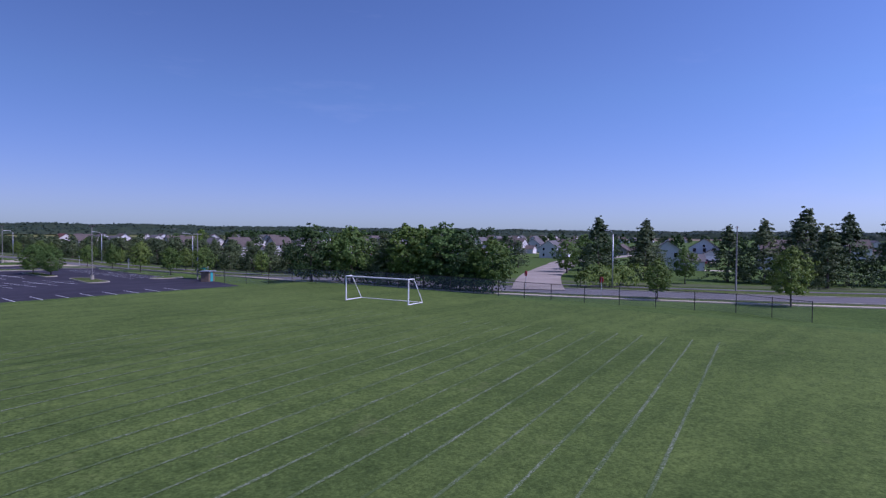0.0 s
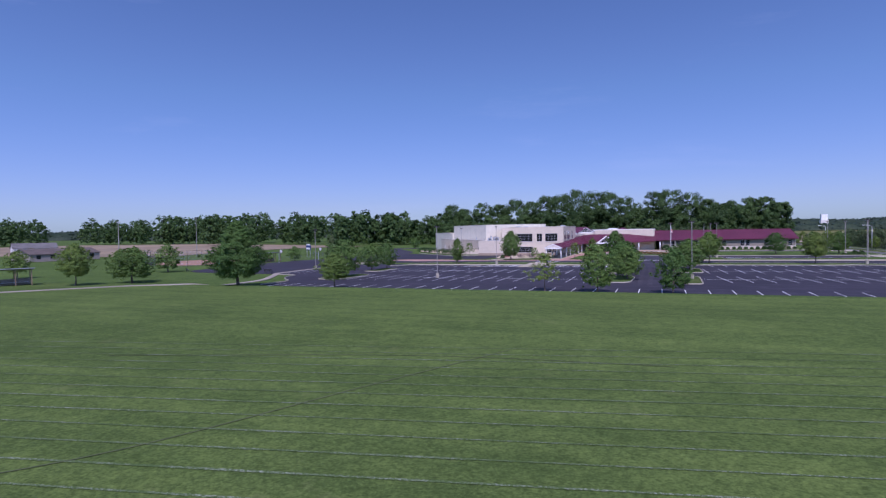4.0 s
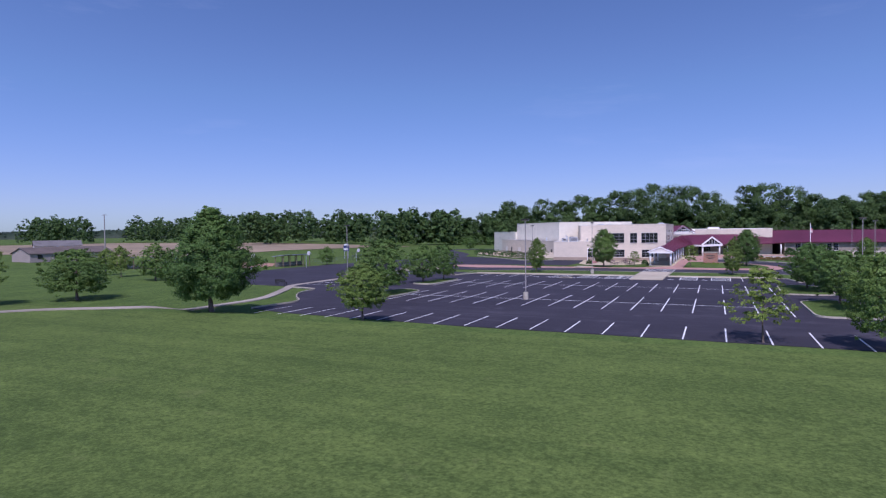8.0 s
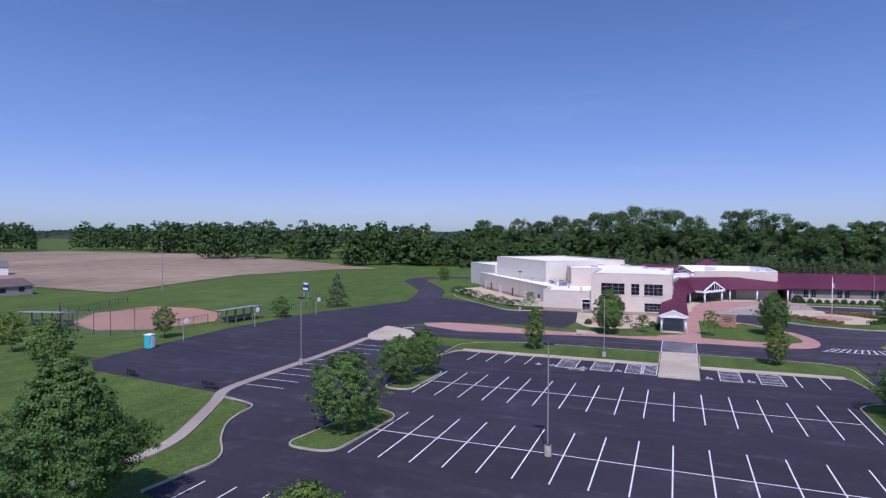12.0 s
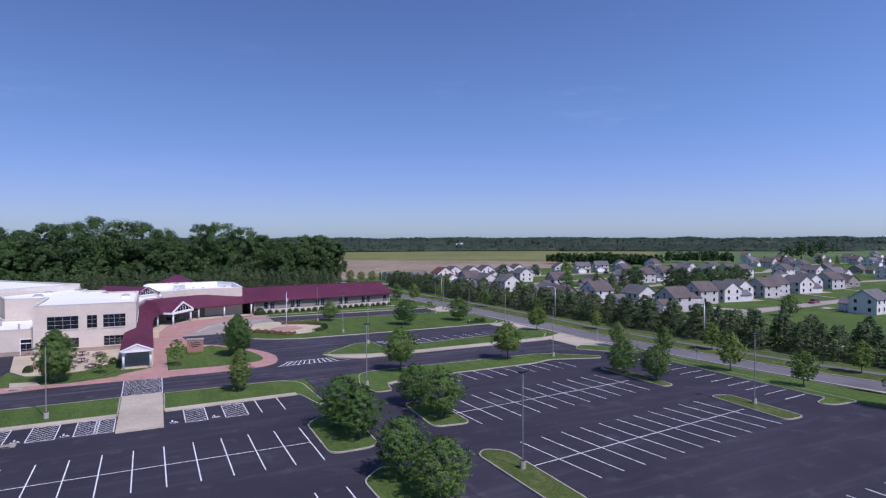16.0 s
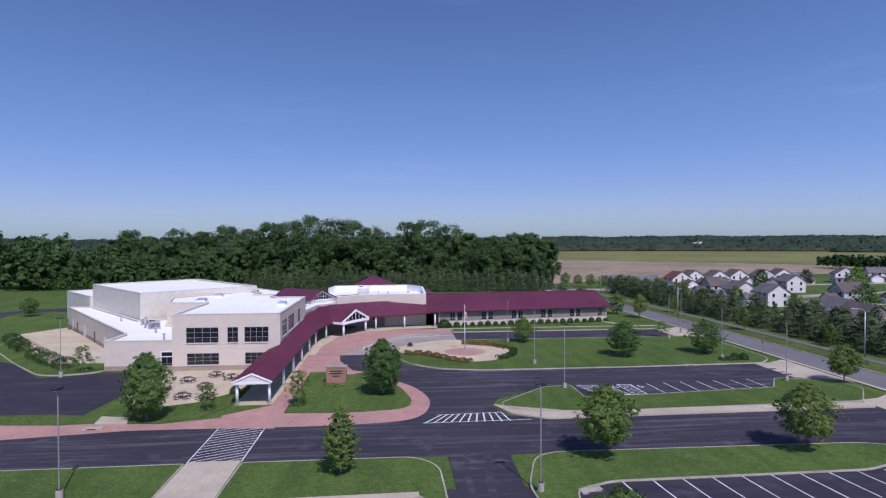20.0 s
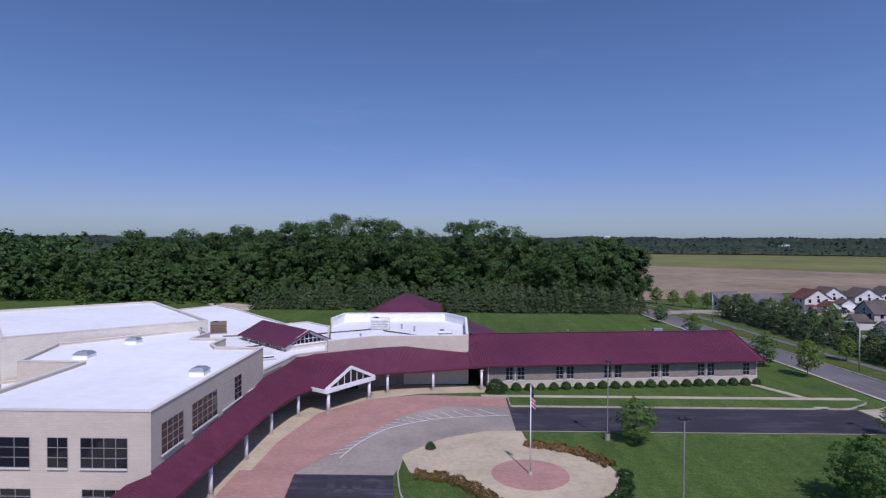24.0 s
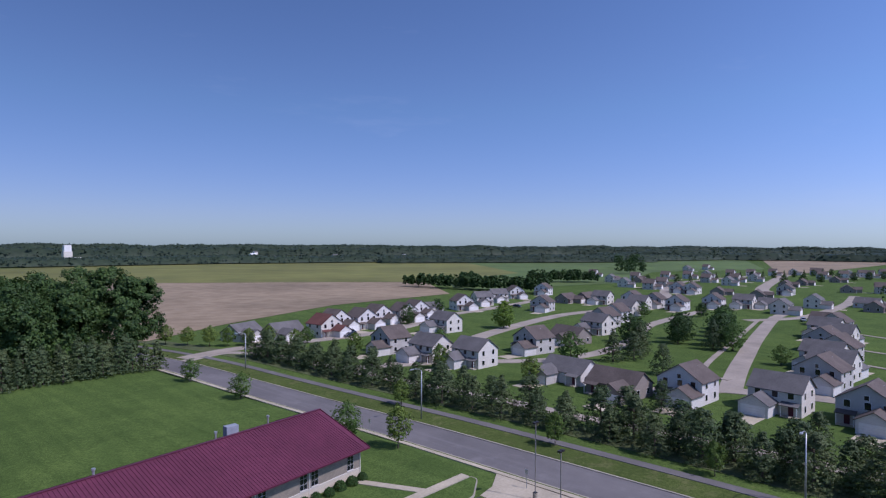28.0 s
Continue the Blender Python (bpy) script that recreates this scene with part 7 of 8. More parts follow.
def dugout(x, y, rot, n=4):
    t = thing("dugout", "open dugout with a grey metal roof", "dugout", "dugouts", pose(x, y, ground_z(x, y), 0, 0, rot))
    L = 8.6
    for k in range(n + 1):
        for yy in (-1.3, 1.3):
            part("post", Shape().bar((-L / 2 + L * k / n, yy, 0), (-L / 2 + L * k / n, yy, 2.5 + (0.25 if yy < 0 else 0)), 0.14), M["wood"], t)
    part("roof", Shape().slab([(-L / 2 - 0.4, -1.8, 2.85), (L / 2 + 0.4, -1.8, 2.85), (L / 2 + 0.4, 1.8, 2.5), (-L / 2 - 0.4, 1.8, 2.5)], 0.12), M["greyroof"], t, "grey sheet-metal roof")
    part("back_wall", Shape().box(-L / 2, 1.2, 0, L / 2, 1.3, 1.0), M["greyblock"], t)
    part("players_bench", Shape().box(-L / 2 + 0.3, 0.5, 0.42, L / 2 - 0.3, 0.9, 0.48), M["galv"], t)


dugout(-81.6, 48.6, 84), dugout(-110.5, 29.4, 14), dugout(-71.5, -33.5, 60)


def hoop(x, y, rot):
    t = thing("basketball_hoop", "white basketball backboard on a leaning pole", "basketball hoop", "basketball hoops", pose(x, y, 0, 0, 0, rot))
    part("pole", Shape().tube((0, 0, 0), (0, 0, 2.6), 0.07, None, 8).tube((0, 0, 2.6), (0.8, 0, 3.1), 0.06, None, 8), M["galv"], t)
    s = Shape()
    s.tube((0.8, 0, 3.25), (0.85, 0, 3.25), 0.48, None, 16)
    part("backboard", s, M["white"], t, "white fan backboard")
    r = Shape()
    for k in range(12):
        a, b = 6.283 * k / 12, 6.283 * (k + 1) / 12
        r.tube((1.15 + 0.23 * math.cos(a), 0.23 * math.sin(a), 3.05), (1.15 + 0.23 * math.cos(b), 0.23 * math.sin(b), 3.05), 0.015, None, 5)
    part("rim", r, M["red"], t, "orange-red rim")


hoop(-75, 27.4, -10), hoop(-73.6, 43.4, -10), hoop(-72.4, 62, -10)

_t = thing("scoreboard", "small blue and white scoreboard on two posts", "scoreboard", "", pose(-91.5, 86, -0.06, 0, 0, -30))
for s in (-1.2, 1.2):
    part("post", Shape().bar((s, 0, 0), (s, 0, 4.4), 0.16), M["galv"], _t)
part("board", Shape().box(-1.7, -0.12, 2.2, 1.7, 0.12, 3.9), M["navy"], _t, "navy score panel", bevel=0.03)
for k in range(3):
    part("score_panel", Shape().box(-1.4 + k * 1.0, -0.16, 2.5, -0.6 + k * 1.0, -0.12, 3.1), M["white"], _t, "white panel")
part("header", Shape().box(-1.2, -0.12, 3.95, 1.2, 0.12, 4.4), M["white"], _t)


def chain_fence(line, h, gap, label, top=True, z=None):
    """Chain-link fence: posts, rails and wire panels."""
    t = thing("chain_link_fence", label, "fence", "chain-link fences")
    for a, b in zip(line, line[1:]):
        A, B = Vector(a), Vector(b)
        n = max(1, round((B - A).length / gap))
        for k in range(n + 1):
            p = A.lerp(B, k / n)
            g = ground_z(p.x, p.y)
            if k < n or b == line[-1]:
                part("post", Shape().tube((p.x, p.y, g), (p.x, p.y, g + h + 0.08), 0.045, None, 7), M["bronze"], t)
            if k < n:
                q = A.lerp(B, (k + 1) / n)
                g2 = ground_z(q.x, q.y)
                part("wire_panel", Shape().add([(p.x, p.y, g + 0.05), (q.x, q.y, g2 + 0.05), (q.x, q.y, g2 + h), (p.x, p.y, g + h)], [(0, 1, 2, 3)]), M["chain"], t)
                part("rail", Shape().tube((p.x, p.y, g + h), (q.x, q.y, g2 + h), 0.03, None, 6), M["bronze"], t)


chain_fence([(83, -12.4), (88.8, -28.5), (92, -37.9), (94.7, -50), (97.6, -64), (101, -76), (102.4, -84.4), (99.6, -92)], 2.1, 4.0, "dark chain-link fence along the playing field")
chain_fence([(-112, 33), (-104, 27.5), (-97, 25.4), (-90, 26.2), (-86.5, 33)], 4.2, 4.0, "tall chain-link backstop behind home plate")
chain_fence([(-86.4, 34), (-85.4, 44)], 1.6, 3.4, "chain-link fence beside the dugout")
chain_fence([(-82.4, 56), (-80.6, 70), (-84, 84), (-96, 96)], 1.4, 4.5, "low chain-link outfield fence")
chain_fence([(-114, 34), (-121, 46), (-128, 62)], 1.6, 4.5, "chain-link fence beside the infield")


def soccer_goal(x, y, rot):
    t = thing("soccer_goal", "white tubular soccer goal on the field", "soccer goal", "", pose(x, y, 1.0, 0, 0, rot))
    W, H, D = 4.1, 2.65, 2.7
    for s in (-W, W):
        part("goal_post", Shape().tube((0, s, 0), (0, s, H), 0.075, None, 10), M["white"], t)
        part("top_bar", Shape().tube((0, s, H), (1.0, s, H), 0.06, None, 8), M["white"], t)
        part("back_stay", Shape().tube((1.0, s, H), (D, s, 0.05), 0.05, None, 8), M["white"], t)
        part("ground_bar", Shape().tube((0, s, 0.05), (D, s, 0.05), 0.05, None, 8), M["white"], t)
    part("crossbar", Shape().tube((0, -W, H), (0, W, H), 0.075, None, 10), M["white"], t)
    part("rear_bar", Shape().tube((D, -W, 0.05), (D, W, 0.05), 0.04, None, 8), M["white"], t)


soccer_goal(75.2, -55.5, 9)

for x, y, c in ((110.4, -52.5, "red"), (107.2, -66.4, "red")):
    t = thing("red_sign", "small red sign on a post beside the road", "sign", "red signs", pose(x, y, 0, 0, 0, 60))
    part("post", Shape().bar((0, 0, 0), (0, 0, 2.6), 0.08), M["galv"], t)
    part("sign_face", Shape().tube((0, -0.03, 2.3), (0, 0.03, 2.3), 0.42, None, 8), M[c], t, "red eight-sided face")
for x, y in ((84.2, 52), (84, 92), (85, 28), (98.6, 60), (82.4, 118), (84.6, 150)):
    t = thing("road_sign", "thin roadside sign post", "sign", "road signs", pose(x, y, ground_z(x, y), 0, 0, 90))
    part("post", Shape().bar((0, 0, 0), (0, 0, 2.4), 0.06), M["galv"], t)
    part("sign_face", Shape().box(-0.25, -0.02, 1.8, 0.25, 0.02, 2.4), M["galv"], t, "grey back of the sign", bevel=0.01)


# ---- the housing estate ----
def gable(w0, w1, d0, d1, z, rise, over=0.35, thick=0.16, along="x"):
    """A gable roof over the rectangle, its ridge along x or y."""
    s = Shape()
    if along == "x":
        m = (d0 + d1) / 2
        s.slab([(w0 - over, d0 - over, z), (w1 + over, d0 - over, z), (w1 + over, m, z + rise), (w0 - over, m, z + rise)], thick)
        s.slab([(w0 - over, m, z + rise), (w1 + over, m, z + rise), (w1 + over, d1 + over, z), (w0 - over, d1 + over, z)], thick)
    else:
        m = (w0 + w1) / 2
        s.slab([(w0 - over, d1 + over, z), (w0 - over, d0 - over, z), (m, d0 - over, z + rise), (m, d1 + over, z + rise)], thick)
        s.slab([(m, d1 + over, z + rise), (m, d0 - over, z + rise), (w1 + over, d0 - over, z), (w1 + over, d1 + over, z)], thick)
    return s


def body(w0, w1, d0, d1, h, rise, along="x"):
    """Walls with their gable ends."""
    s = Shape().box(w0, d0, 0, w1, d1, h)
    if along == "x":
        m = (d0 + d1) / 2
        s.add([(w0, d0, h), (w0, d1, h), (w0, m, h + rise)], [(0, 2, 1)]).add([(w1, d0, h), (w1, d1, h), (w1, m, h + rise)], [(0, 1, 2)])
    else:
        m = (w0 + w1) / 2
        s.add([(w0, d0, h), (w1, d0, h), (m, d0, h + rise)], [(0, 1, 2)]).add([(w0, d1, h), (w1, d1, h), (m, d1, h + rise)], [(1, 0, 2)])
    return s


def small_window(parent, x, y, z, w, h, face):
    """A white-framed house window; face: -y, +y, -x or +x."""
    dx, dy = {"-y": (0, -1), "+y": (0, 1), "-x": (-1, 0), "+x": (1, 0)}[face]
    f, g = Shape(), Shape()
    if dx:
        f.box(x - 0.05, y - w / 2 - 0.08, z - 0.08, x + 0.05, y + w / 2 + 0.08, z + h + 0.08)
        g.box(x - 0.06, y - w / 2, z, x + 0.06, y + w / 2, z + h)
        b = Shape().box(x - 0.07, y - w / 2, z + h / 2 - 0.03, x + 0.07, y + w / 2, z + h / 2 + 0.03)
    else:
        f.box(x - w / 2 - 0.08, y - 0.05, z - 0.08, x + w / 2 + 0.08, y + 0.05, z + h + 0.08)
        g.box(x - w / 2, y - 0.06, z, x + w / 2, y + 0.06, z + h)
        b = Shape().box(x - w / 2, y - 0.07, z + h / 2 - 0.03, x + w / 2, y + 0.07, z + h / 2 + 0.03)
    wn_ = part("window", f, M["white"], parent, "white-framed window")
    part("pane", g, M["glass"], wn_, "dark glass")


def house(kind, siding, gablemat, roof, storeys, label):
    t = thing("house", label, "house", "estate houses")
    w, d, h = (10.5, 8.6, 5.0) if storeys == 2 else (12.5, 8.8, 2.9)
    along = "y" if kind == "front" else "x"
    rise = 3.2 if along == "x" else 3.6
    part("wall", body(-w / 2, w / 2, -d / 2, d / 2, h, rise, along), M[siding], t, "horizontal lap siding")
    part("roof", gable(-w / 2, w / 2, -d / 2, d / 2, h, rise, along=along), M[roof], t, "shingled gable roof")
    g0, g1 = (w / 2 - 5.9, w / 2) if kind != "side" else (-w / 2, -w / 2 + 5.9)
    part("garage", body(g0, g1, -d / 2 - 5.2, -d / 2 + 0.02, 2.6, 2.0, "y"), M[siding if kind == "plain" else gablemat], t, "projecting garage")
    part("garage_roof", gable(g0, g1, -d / 2 - 5.2, -d / 2 + 0.3, 2.6, 2.0, along="y"), M[roof], t, "shingled garage roof")
    gd = part("garage_door", Shape().box((g0 + g1) / 2 - 2.4, -d / 2 - 5.26, 0.02, (g0 + g1) / 2 + 2.4, -d / 2 - 5.2, 2.2), M["white"], t, "white panelled garage door")
    for k in range(3):
        part("door_groove", Shape().box((g0 + g1) / 2 - 2.38, -d / 2 - 5.275, 0.55 + 0.53 * k, (g0 + g1) / 2 + 2.38, -d / 2 - 5.262, 0.58 + 0.53 * k), M["coping"], gd)
    ex = -w / 2 + 2.0 if kind != "side" else w / 2 - 2.0
    part("front_door", Shape().box(ex - 0.5, -d / 2 - 0.06, 0.15, ex + 0.5, -d / 2 + 0.02, 2.2), M["maroon_dark"], t, "dark front door")
    part("porch_slab", Shape().box(ex - 1.6, -d / 2 - 1.6, 0, ex + 1.6, -d / 2, 0.15), M["concrete"], t)
    part("porch_roof", Shape().slab([(ex - 1.8, -d / 2 - 1.8, 2.5), (ex + 1.8, -d / 2 - 1.8, 2.5), (ex + 1.8, -d / 2, 3.0), (ex - 1.8, -d / 2, 3.0)], 0.12), M[roof], t)
    for s in (-1.5, 1.5):
        part("porch_post", Shape().bar((ex + s, -d / 2 - 1.5, 0.15), (ex + s, -d / 2 - 1.5, 2.45), 0.14), M["white"], t)
    for z in ((0.9, 3.6) if storeys == 2 else (0.9,)):
        for x in (-w / 2 + 1.6, 0.0, w / 2 - 1.6):
            small_window(t, x, d / 2, z, 1.1, 1.4, "+y")
        for y in (-d / 4, d / 4):
            small_window(t, -w / 2, y, z, 1.0, 1.3, "-x")
            small_window(t, w / 2, y, z, 1.0, 1.3, "+x")
        if z > 3:
            for x in (-w / 2 + 2.0, 0.2, w / 2 - 2.0):
                small_window(t, x, -d / 2, z, 1.1, 1.4, "-y")
    if along == "y":
        small_window(t, 0, -d / 2, h + 0.4, 0.8, 0.9, "-y")
    part("vent_stack", Shape().tube((1.5, 1.6, h + 0.8), (1.5, 1.6, h + rise * 0.62 + 0.5), 0.09, None, 8), M["galv"], t)
    part("driveway", Shape().box(g0 + 0.4, -d / 2 - 12, 0.0, g1 - 0.4, -d / 2 - 5.3, 0.06), M["concrete"], t, "pale concrete driveway")
    return t


HOMES = [house("front", "siding_white", "siding_white", "shingle", 2, "white two-storey house with a grey-brown gable roof"),
         house("front", "siding_grey", "siding_white", "shingle", 2, "grey two-storey house with a shingled roof"),
         house("side", "siding_tan", "siding_white", "shingle_grey", 2, "tan two-storey house with a grey roof"),
         house("plain", "siding_brown", "siding_brown", "shingle", 1, "low taupe house with a wide shingled roof"),
         house("front", "siding_tan", "siding_white", "shingle_red", 2, "pale house with a red-brown roof"),
         house("side", "siding_white", "siding_grey", "shingle_grey", 1, "low white house with a grey roof")]
_home_used = set()


def home(k, x, y, rot):
    if k not in _home_used:
        _home_used.add(k)
        HOMES[k].matrix_world = pose(x, y, ground_z(x, y), 0, 0, rot) @ Matrix.Diagonal((0.88, 0.88, 0.88, 1))
    else:
        copy_thing(HOMES[k], pose(x, y, ground_z(x, y), 0, 0, rot)).scale = (0.88, 0.88, 0.88)


ESTATE = [(0, 416, 220, -90), (2, 300, 203, -90), (1, 435, 257, 10), (2, 486, 313, 10), (0, 557, 368, 10), (3, 504, 297, 10), (1, 548, 256, 0), (2, 523, 231, 0), (3, 568, 189, 0), (2, 371, 143, 0), (3, 372, 118, 0), (5, 352, 158, -90), (2, 188, 104, 82), (1, 214, 107, 82), (2, 243, 112, 82), (1, 275, 118, 82), (3, 634, 177, 0), (0, 821, 350, 0), (2, 766, 354, 0), (0, 778, 216, 0), (2, 759, 187, 0), (0, 750, 167, 0), (1, 232, 186, -100), (0, 250, 190, -95), (2, 272, 196, -95),
          (1, 139, 205, -95), (2, 138, 188, -92), (2, 141, 175, -92), (5, 143, 148, -95), (3, 139, 134, -95), (0, 145, 122, -95), (2, 149, 106, -95), (1, 150, 92, -95),
          (1, 176, 104, -98), (2, 200, 108, -98), (1, 229, 113, -98), (2, 259, 118, -98), (3, 296, 124, -98), (3, 284, 92, 80), (5, 391, 123, 80), (2, 180, 221, -95),
          (1, 168, 175, -100), (3, 190, 176, -100), (2, 214, 179, -100), (1, 261, 233, -80), (0, 338, 283, -80), (5, 120, 256, 20), (5, 131, 249, 5), (4, 143, 243, 5),
          (0, 154, 252, 3), (0, 164, 249, 0), (0, 177, 255, 0), (0, 189, 253, -5), (0, 201, 258, -5), (5, 214, 263, -10), (0, 238, 264, -20), (2, 261, 270, -25),
          (2, 282, 276, -25), (0, 306, 282, -30), (3, 304, 246, 0), (3, 318, 242, 0), (2, 312, 229, -90), (0, 320, 216, -90), (2, 443, 280, 10), (1, 464, 260, 10),
          (0, 419, 230, -90), (3, 419, 205, 10), (3, 411, 180, 10), (1, 316, 202, -90), (0, 312, 189, -90), (0, 336, 180, -90), (2, 344, 168, -90), (2, 330, 148, 0),
          (1, 452, 174, -90), (3, 504, 149, 10), (1, 512, 131, 10), (1, 570, 240, 0), (2, 597, 232, 0), (3, 535, 193, 0), (2, 197, 60, 185), (0, 222, 44, 10), (2, 250, 20, 10),
          (0, 282, 28, 10), (3, 312, 16, 10), (0, 239, -43, -75), (2, 182, -50, 20), (0, 205, -70, 20), (1, 270, -62, 20), (0, 300, -80, 20), (2, 320, -84, 20), (0, 350, -60, 20),
          (3, 200, -110, 20), (2, 380, -70, 20), (0, 420, -90, 20), (0, 330, -130, 30), (5, 280, -140, 30), (0, 533, 313, 10), (3, 492, 311, 10), (0, 571, 301, 10),
          (0, 597, 290, 5), (2, 629, 284, 5), (0, 660, 271, 5), (0, 692, 261, 5), (0, 723, 248, 5), (2, 755, 236, 5), (0, 786, 222, 5), (0, 681, 196, 20), (0, 723, 185, 20),
          (0, 765, 175, 20), (0, 807, 162, 20), (0, 849, 154, 20), (3, 352, 70, 10), (1, 266, 59, 10), (0, 289, 61, 10), (2, 314, 65, 10)]
for k, x, y, r in ESTATE:
    home(k, x, y, r)

# streets of the estate
_lift = 0.08
for pts, w in (([(132, 25), (128, 43), (124, 60), (121, 90), (120, 110), (118, 130), (117.5, 150), (115, 177), (113, 205), (111, 224), (104, 236), (90, 232)], 3.6), ([(158.5, 118), (178, 122.5), (200, 127), (242, 135), (307, 145.5), (335, 146)], 4.8), ([(157, 120.5), (160.5, 111), (163, 104.5), (165, 92), (168, 80)], 5.4), ([(158, 119), (148, 128), (141, 140)], 5.4), ([(290, 152), (307, 142), (330, 136), (400, 134), (470, 140)], 5.5), ([(113, 196), (140, 181), (157, 166), (179, 160), (210, 164), (249, 175), (312, 178)], 4.6), ([(92, 236), (110, 240), (137, 236), (160, 235), (190, 243), (207, 252), (250, 256), (300, 264)], 5.5), ([(160, 196), (187, 206), (253, 217), (305, 209), (370, 214)], 6), ([(470, 190), (509, 202), (706, 235), (754, 238)], 9), ([(278, 115), (268, 96)], 1.6), ([(239, 109), (232, 90)], 1.6), ([(212, 103), (206, 88)], 1.6), ([(168, 121), (177, 130), (240, 140), (291, 148)], 1.5), ([(132, 70), (171, 78), (191, 80), (233, 84), (320, 88)], 6), ([(109, -55.5), (121, -48.5), (136, -40.5), (152, -33.5), (175, -24), (205, -12), (260, -2), (340, -4)], 8), ([(370, 214), (420, 240), (520, 270), (700, 262)], 6)):
    _lift += 0.008
    strip("street", smooth_line(pts), w, _lift, "greyslab", "pale concrete estate street", "street")
# garden trees
for x, y, h, k in ((128, 208, 6, "ash"), (131, 178, 6, "ash"), (150, 196, 6, "maple"), (200, 210, 10, "lime"), (160, 158, 8, "maple"), (170, 151, 8.5, "pine2"), (176, 148, 8, "pine"), (184, 150, 9, "pine2"), (192, 154, 9, "oak"), (203, 162, 9, "oak"), (164, 135, 7.5, "pine"), (212, 150, 9, "oak"), (221, 152, 9, "oak"), (208, 138, 9, "pine2"), (216, 139, 9.5, "oak"), (226, 141, 9.5, "oak"), (236, 144, 9.5, "maple2"), (246, 147, 9, "oak"), (256, 150, 9, "oak"), (210, 133, 8, "maple"), (196, 117, 5, "maple"), (133, 152, 6, "ash"), (132, 122, 6, "pine"), (148, 246, 6, "oak"), (183, 244, 7.5, "oak"), (150, 255, 6, "maple"), (213, 256, 7, "oak"), (130, 234, 5, "maple"), (290, 170, 6, "oak"), (272, 188, 6, "maple"), (128, 96, 6, "pine"), (134, 66, 6, "pine"), (138, 48, 6.5, "pine2"), (140, 30, 6, "pine"), (142, 10, 6.5, "pine"), (168, 66, 6, "maple"), (232, 60, 7, "oak"), (160, -20, 7, "pine"), (170, -10, 8, "oak"), (200, -20, 8, "oak"), (148, -14, 7, "pine"), (156, -6, 7, "pine")):
    plant(k, x, y, h, 1.0)
for k in range(18):
    plant("oak" if k % 2 else "pine2", 470 + 17 * k, 286 - 5 * k, 7.5, 0.8)
for k in range(14):
    plant("oak", 560 + 26 * k, 200 - 8 * k, 8, 0.9)


# ---- cars ----
def car(mat, label):
    t = thing("parked_car", label, "car", "parked cars")
    s = Shape()
    prof = [(-2.2, 0.35), (-2.2, 0.8), (-1.3, 0.95), (2.1, 0.98), (2.25, 0.75), (2.25, 0.35)]
    n = len(prof)
    s.add([(x, -0.88, z) for x, z in prof] + [(x, 0.88, z) for x, z in prof], [tuple(range(n)), tuple(range(n, 2 * n))[::-1]] + [(k, n + k, n + (k + 1) % n, (k + 1) % n) for k in range(n)])
    part("body", s, M[mat], t, "", bevel=0.08)
    c = [(-1.2, 0.94), (-0.5, 1.5), (1.3, 1.5), (1.95, 0.96)]
    s = Shape().add([(x, -0.8 + (0.12 if z > 1 else 0), z) for x, z in c] + [(x, 0.8 - (0.12 if z > 1 else 0), z) for x, z in c], [(0, 1, 2, 3), (7, 6, 5, 4), (0, 4, 5, 1), (1, 5, 6, 2), (2, 6, 7, 3)])
    part("cabin_glass", s, M["glass"], t, "dark cabin windows", bevel=0.03)
    part("roof_panel", Shape().box(-0.5, -0.66, 1.49, 1.3, 0.66, 1.54), M[mat], t, "", bevel=0.03)
    for x in (-1.4, 1.4):
        for y in (-0.86, 0.86):
            w = part("wheel", Shape().tube((x, y - 0.11, 0.33), (x, y + 0.11, 0.33), 0.33, None, 14), M["tyre"], t)
            part("rim", Shape().tube((x, y - 0.12, 0.33), (x, y + 0.12, 0.33), 0.19, None, 10), M["galv"], w)
    for y in (-0.6, 0.6):
        part("headlight", Shape().box(-2.23, y - 0.2, 0.62, -2.17, y + 0.2, 0.76), M["white"], t)
        part("tail_light", Shape().box(2.2, y - 0.2, 0.7, 2.27, y + 0.2, 0.85), M["red"], t)
    return t


_cars = {"car_dark": car("car_dark", "dark parked car on a driveway"), "car_red": car("car_red", "red parked car on a street"), "car_silver": car("car_silver", "silver parked car on a driveway")}
_first = set()
for mat, x, y, r in (("car_dark", 152, 240, 95), ("car_dark", 147, 234.5, 10), ("car_dark", 165, 242, 95), ("car_red", 207, 83, 5), ("car_silver", 196, 247, 90), ("car_dark", 264, 250, 90), ("car_silver", 160, 92, 5), ("car_dark", 251, 114, 20), ("car_silver", 176, 108, 100), ("car_red", 212, -51, 20), ("car_silver", 304, 134, 20), ("car_dark", 345, 226, 0)):
    if mat not in _first:
        _first.add(mat)
        _cars[mat].matrix_world = pose(x, y, ground_z(x, y) + 0.12, 0, 0, r)
    else:
        copy_thing(_cars[mat], pose(x, y, ground_z(x, y) + 0.12, 0, 0, r))


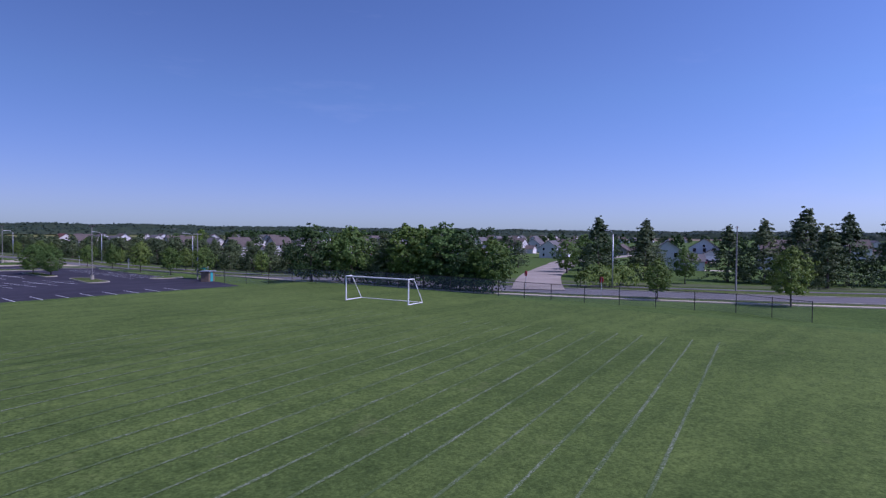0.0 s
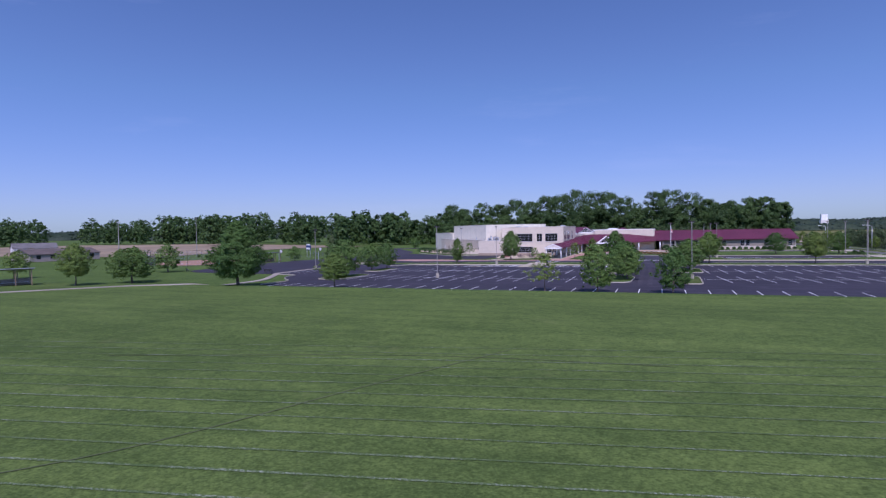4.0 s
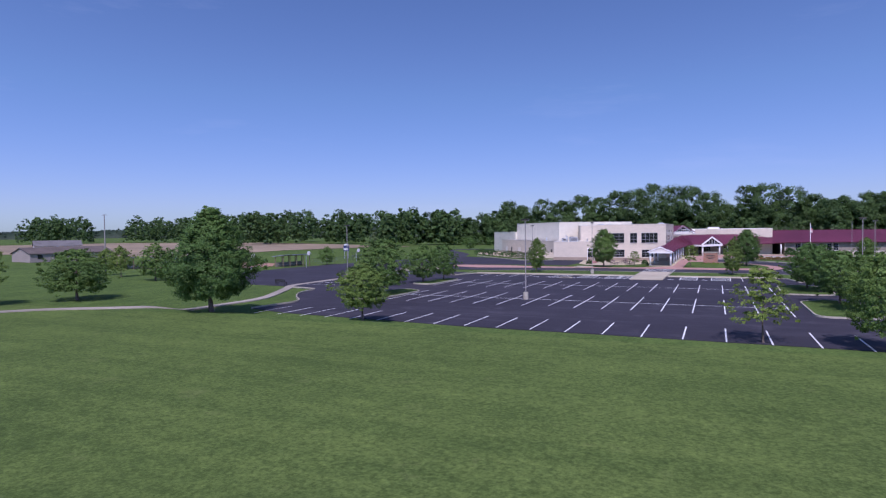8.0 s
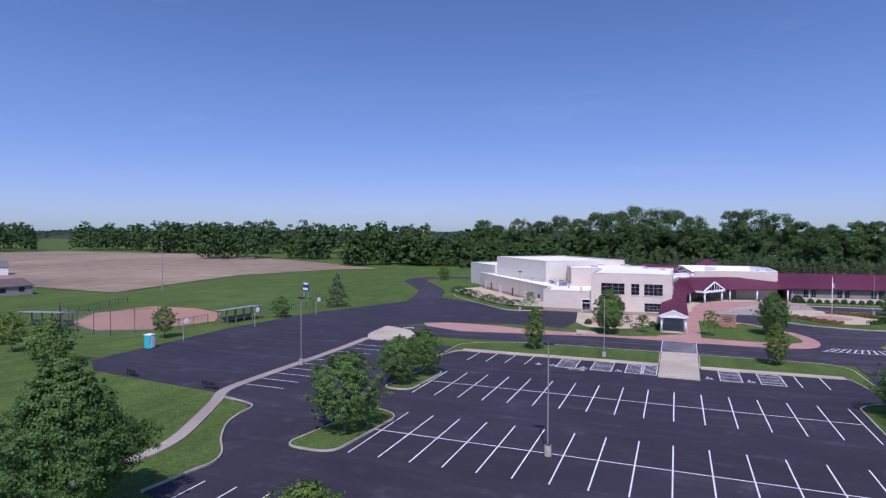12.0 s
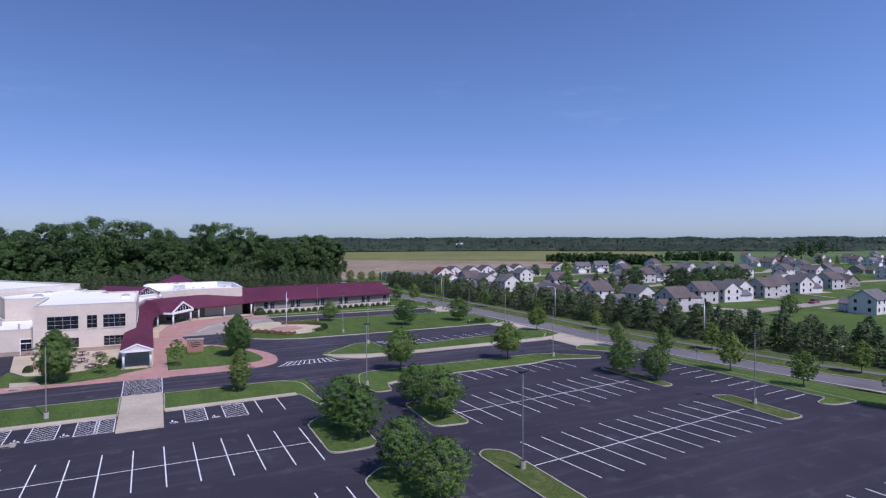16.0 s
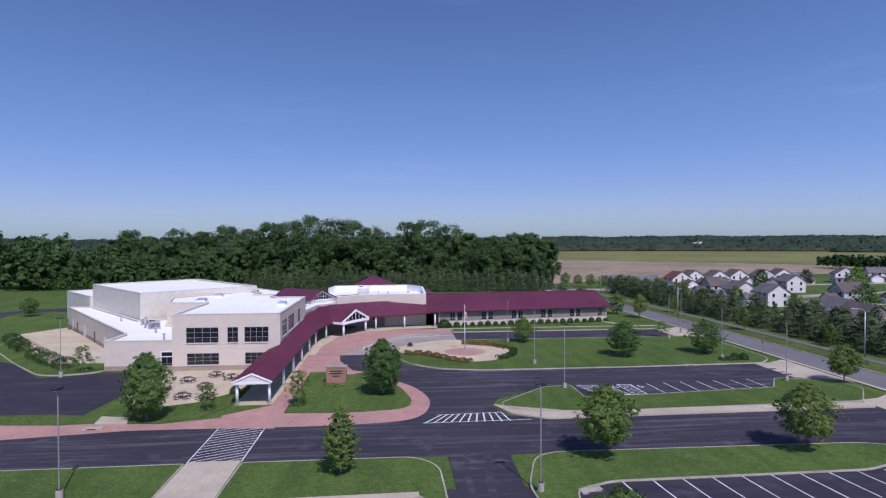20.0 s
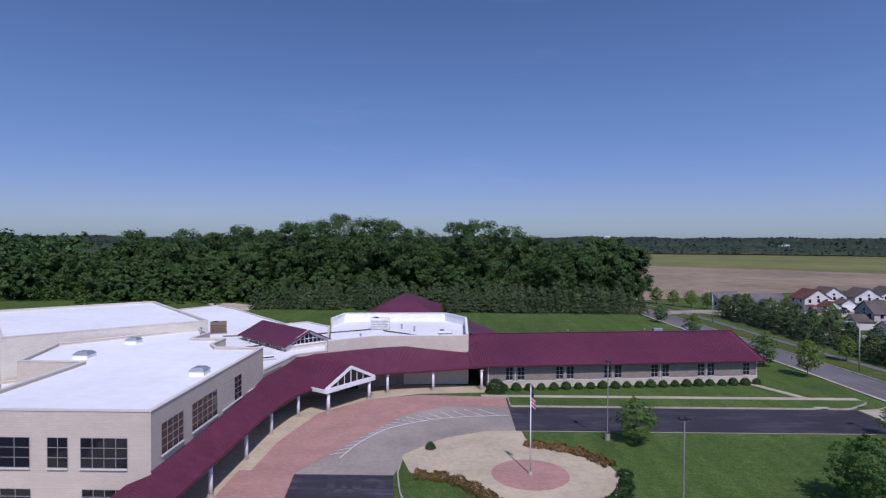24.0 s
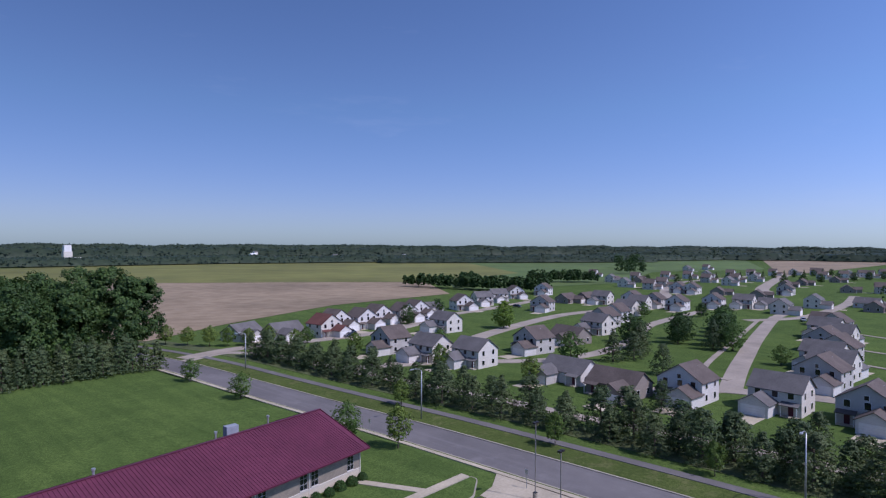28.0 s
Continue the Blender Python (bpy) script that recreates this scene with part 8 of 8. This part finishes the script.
# ---- far buildings ----
_t = thing("grain_elevator", "tall white grain elevator on the horizon", "grain elevator", "", pose(300, 1128, 0))
part("tower", Shape().box(-6, -6, 0, 6, 6, 16), M["siding_tan"], _t, "tan lower tower")
part("headhouse", Shape().box(-5, -5, 16, 5, 5, 26), M["white"], _t, "white headhouse", bevel=0.2)
part("annex", Shape().box(7, -5, 0, 22, 5, 7), M["siding_white"], _t)
_r = random.Random(9)
for k in range(18):
    if k < 11:
        x, y = 380 + _r.uniform(-40, 620), 1020 + _r.uniform(0, 220)
    else:
        x, y = _r.uniform(-300, 1500), _r.uniform(1350, 1900)
    w, d, h = _r.uniform(8, 18), _r.uniform(8, 12), _r.uniform(4, 9)
    t = thing("far_building", "small pale building far off near the horizon", "building", "far buildings", pose(x, y, 0, 0, 0, _r.uniform(0, 60)))
    part("wall", body(-w / 2, w / 2, -d / 2, d / 2, h, 2.5), M["siding_white"], t)
    part("roof", gable(-w / 2, w / 2, -d / 2, d / 2, h, 2.5), M["shingle_grey" if k % 3 else "white"], t)
for k, (x, y, r) in enumerate(((-177.5, 55.5, 82),)):
    t = thing("farmhouse", "low taupe building with a brown shingled roof beside the field", "building", "outlying buildings", pose(x, y, 0, 0, 0, r))
    part("wall", body(-12, 12, -6, 6, 2.6, 1.8), M["siding_brown"], t)
    part("roof", gable(-12, 12, -6, 6, 2.6, 1.8), M["shingle"], t, "grey shingled roof")
    for j in range(5):
        part("window", Shape().box(-10 + 4.6 * j, -6.06, 1.0, -8.6 + 4.6 * j, -5.98, 2.2), M["glass"], t, "dark window")
        part("window", Shape().box(12 - 0.02, -4 + 1.8 * j, 1.2, 12.06, -3 + 1.8 * j, 2.2), M["glass"], t, "dark window")
_t = thing("farmhouse", "white gabled farm building beyond the ball field", "building", "outlying buildings", pose(-262, 107, 0, 0, 0, 62))
part("wall", body(-9, 9, -5, 5, 3.4, 2.4), M["siding_white"], _t)
part("roof", gable(-9, 9, -5, 5, 3.4, 2.4), M["shingle_grey"], _t, "grey shingled roof")
part("barn_door", Shape().box(8.98, -1.6, 0, 9.06, 1.6, 2.6), M["greyroof"], _t, "wide grey door")
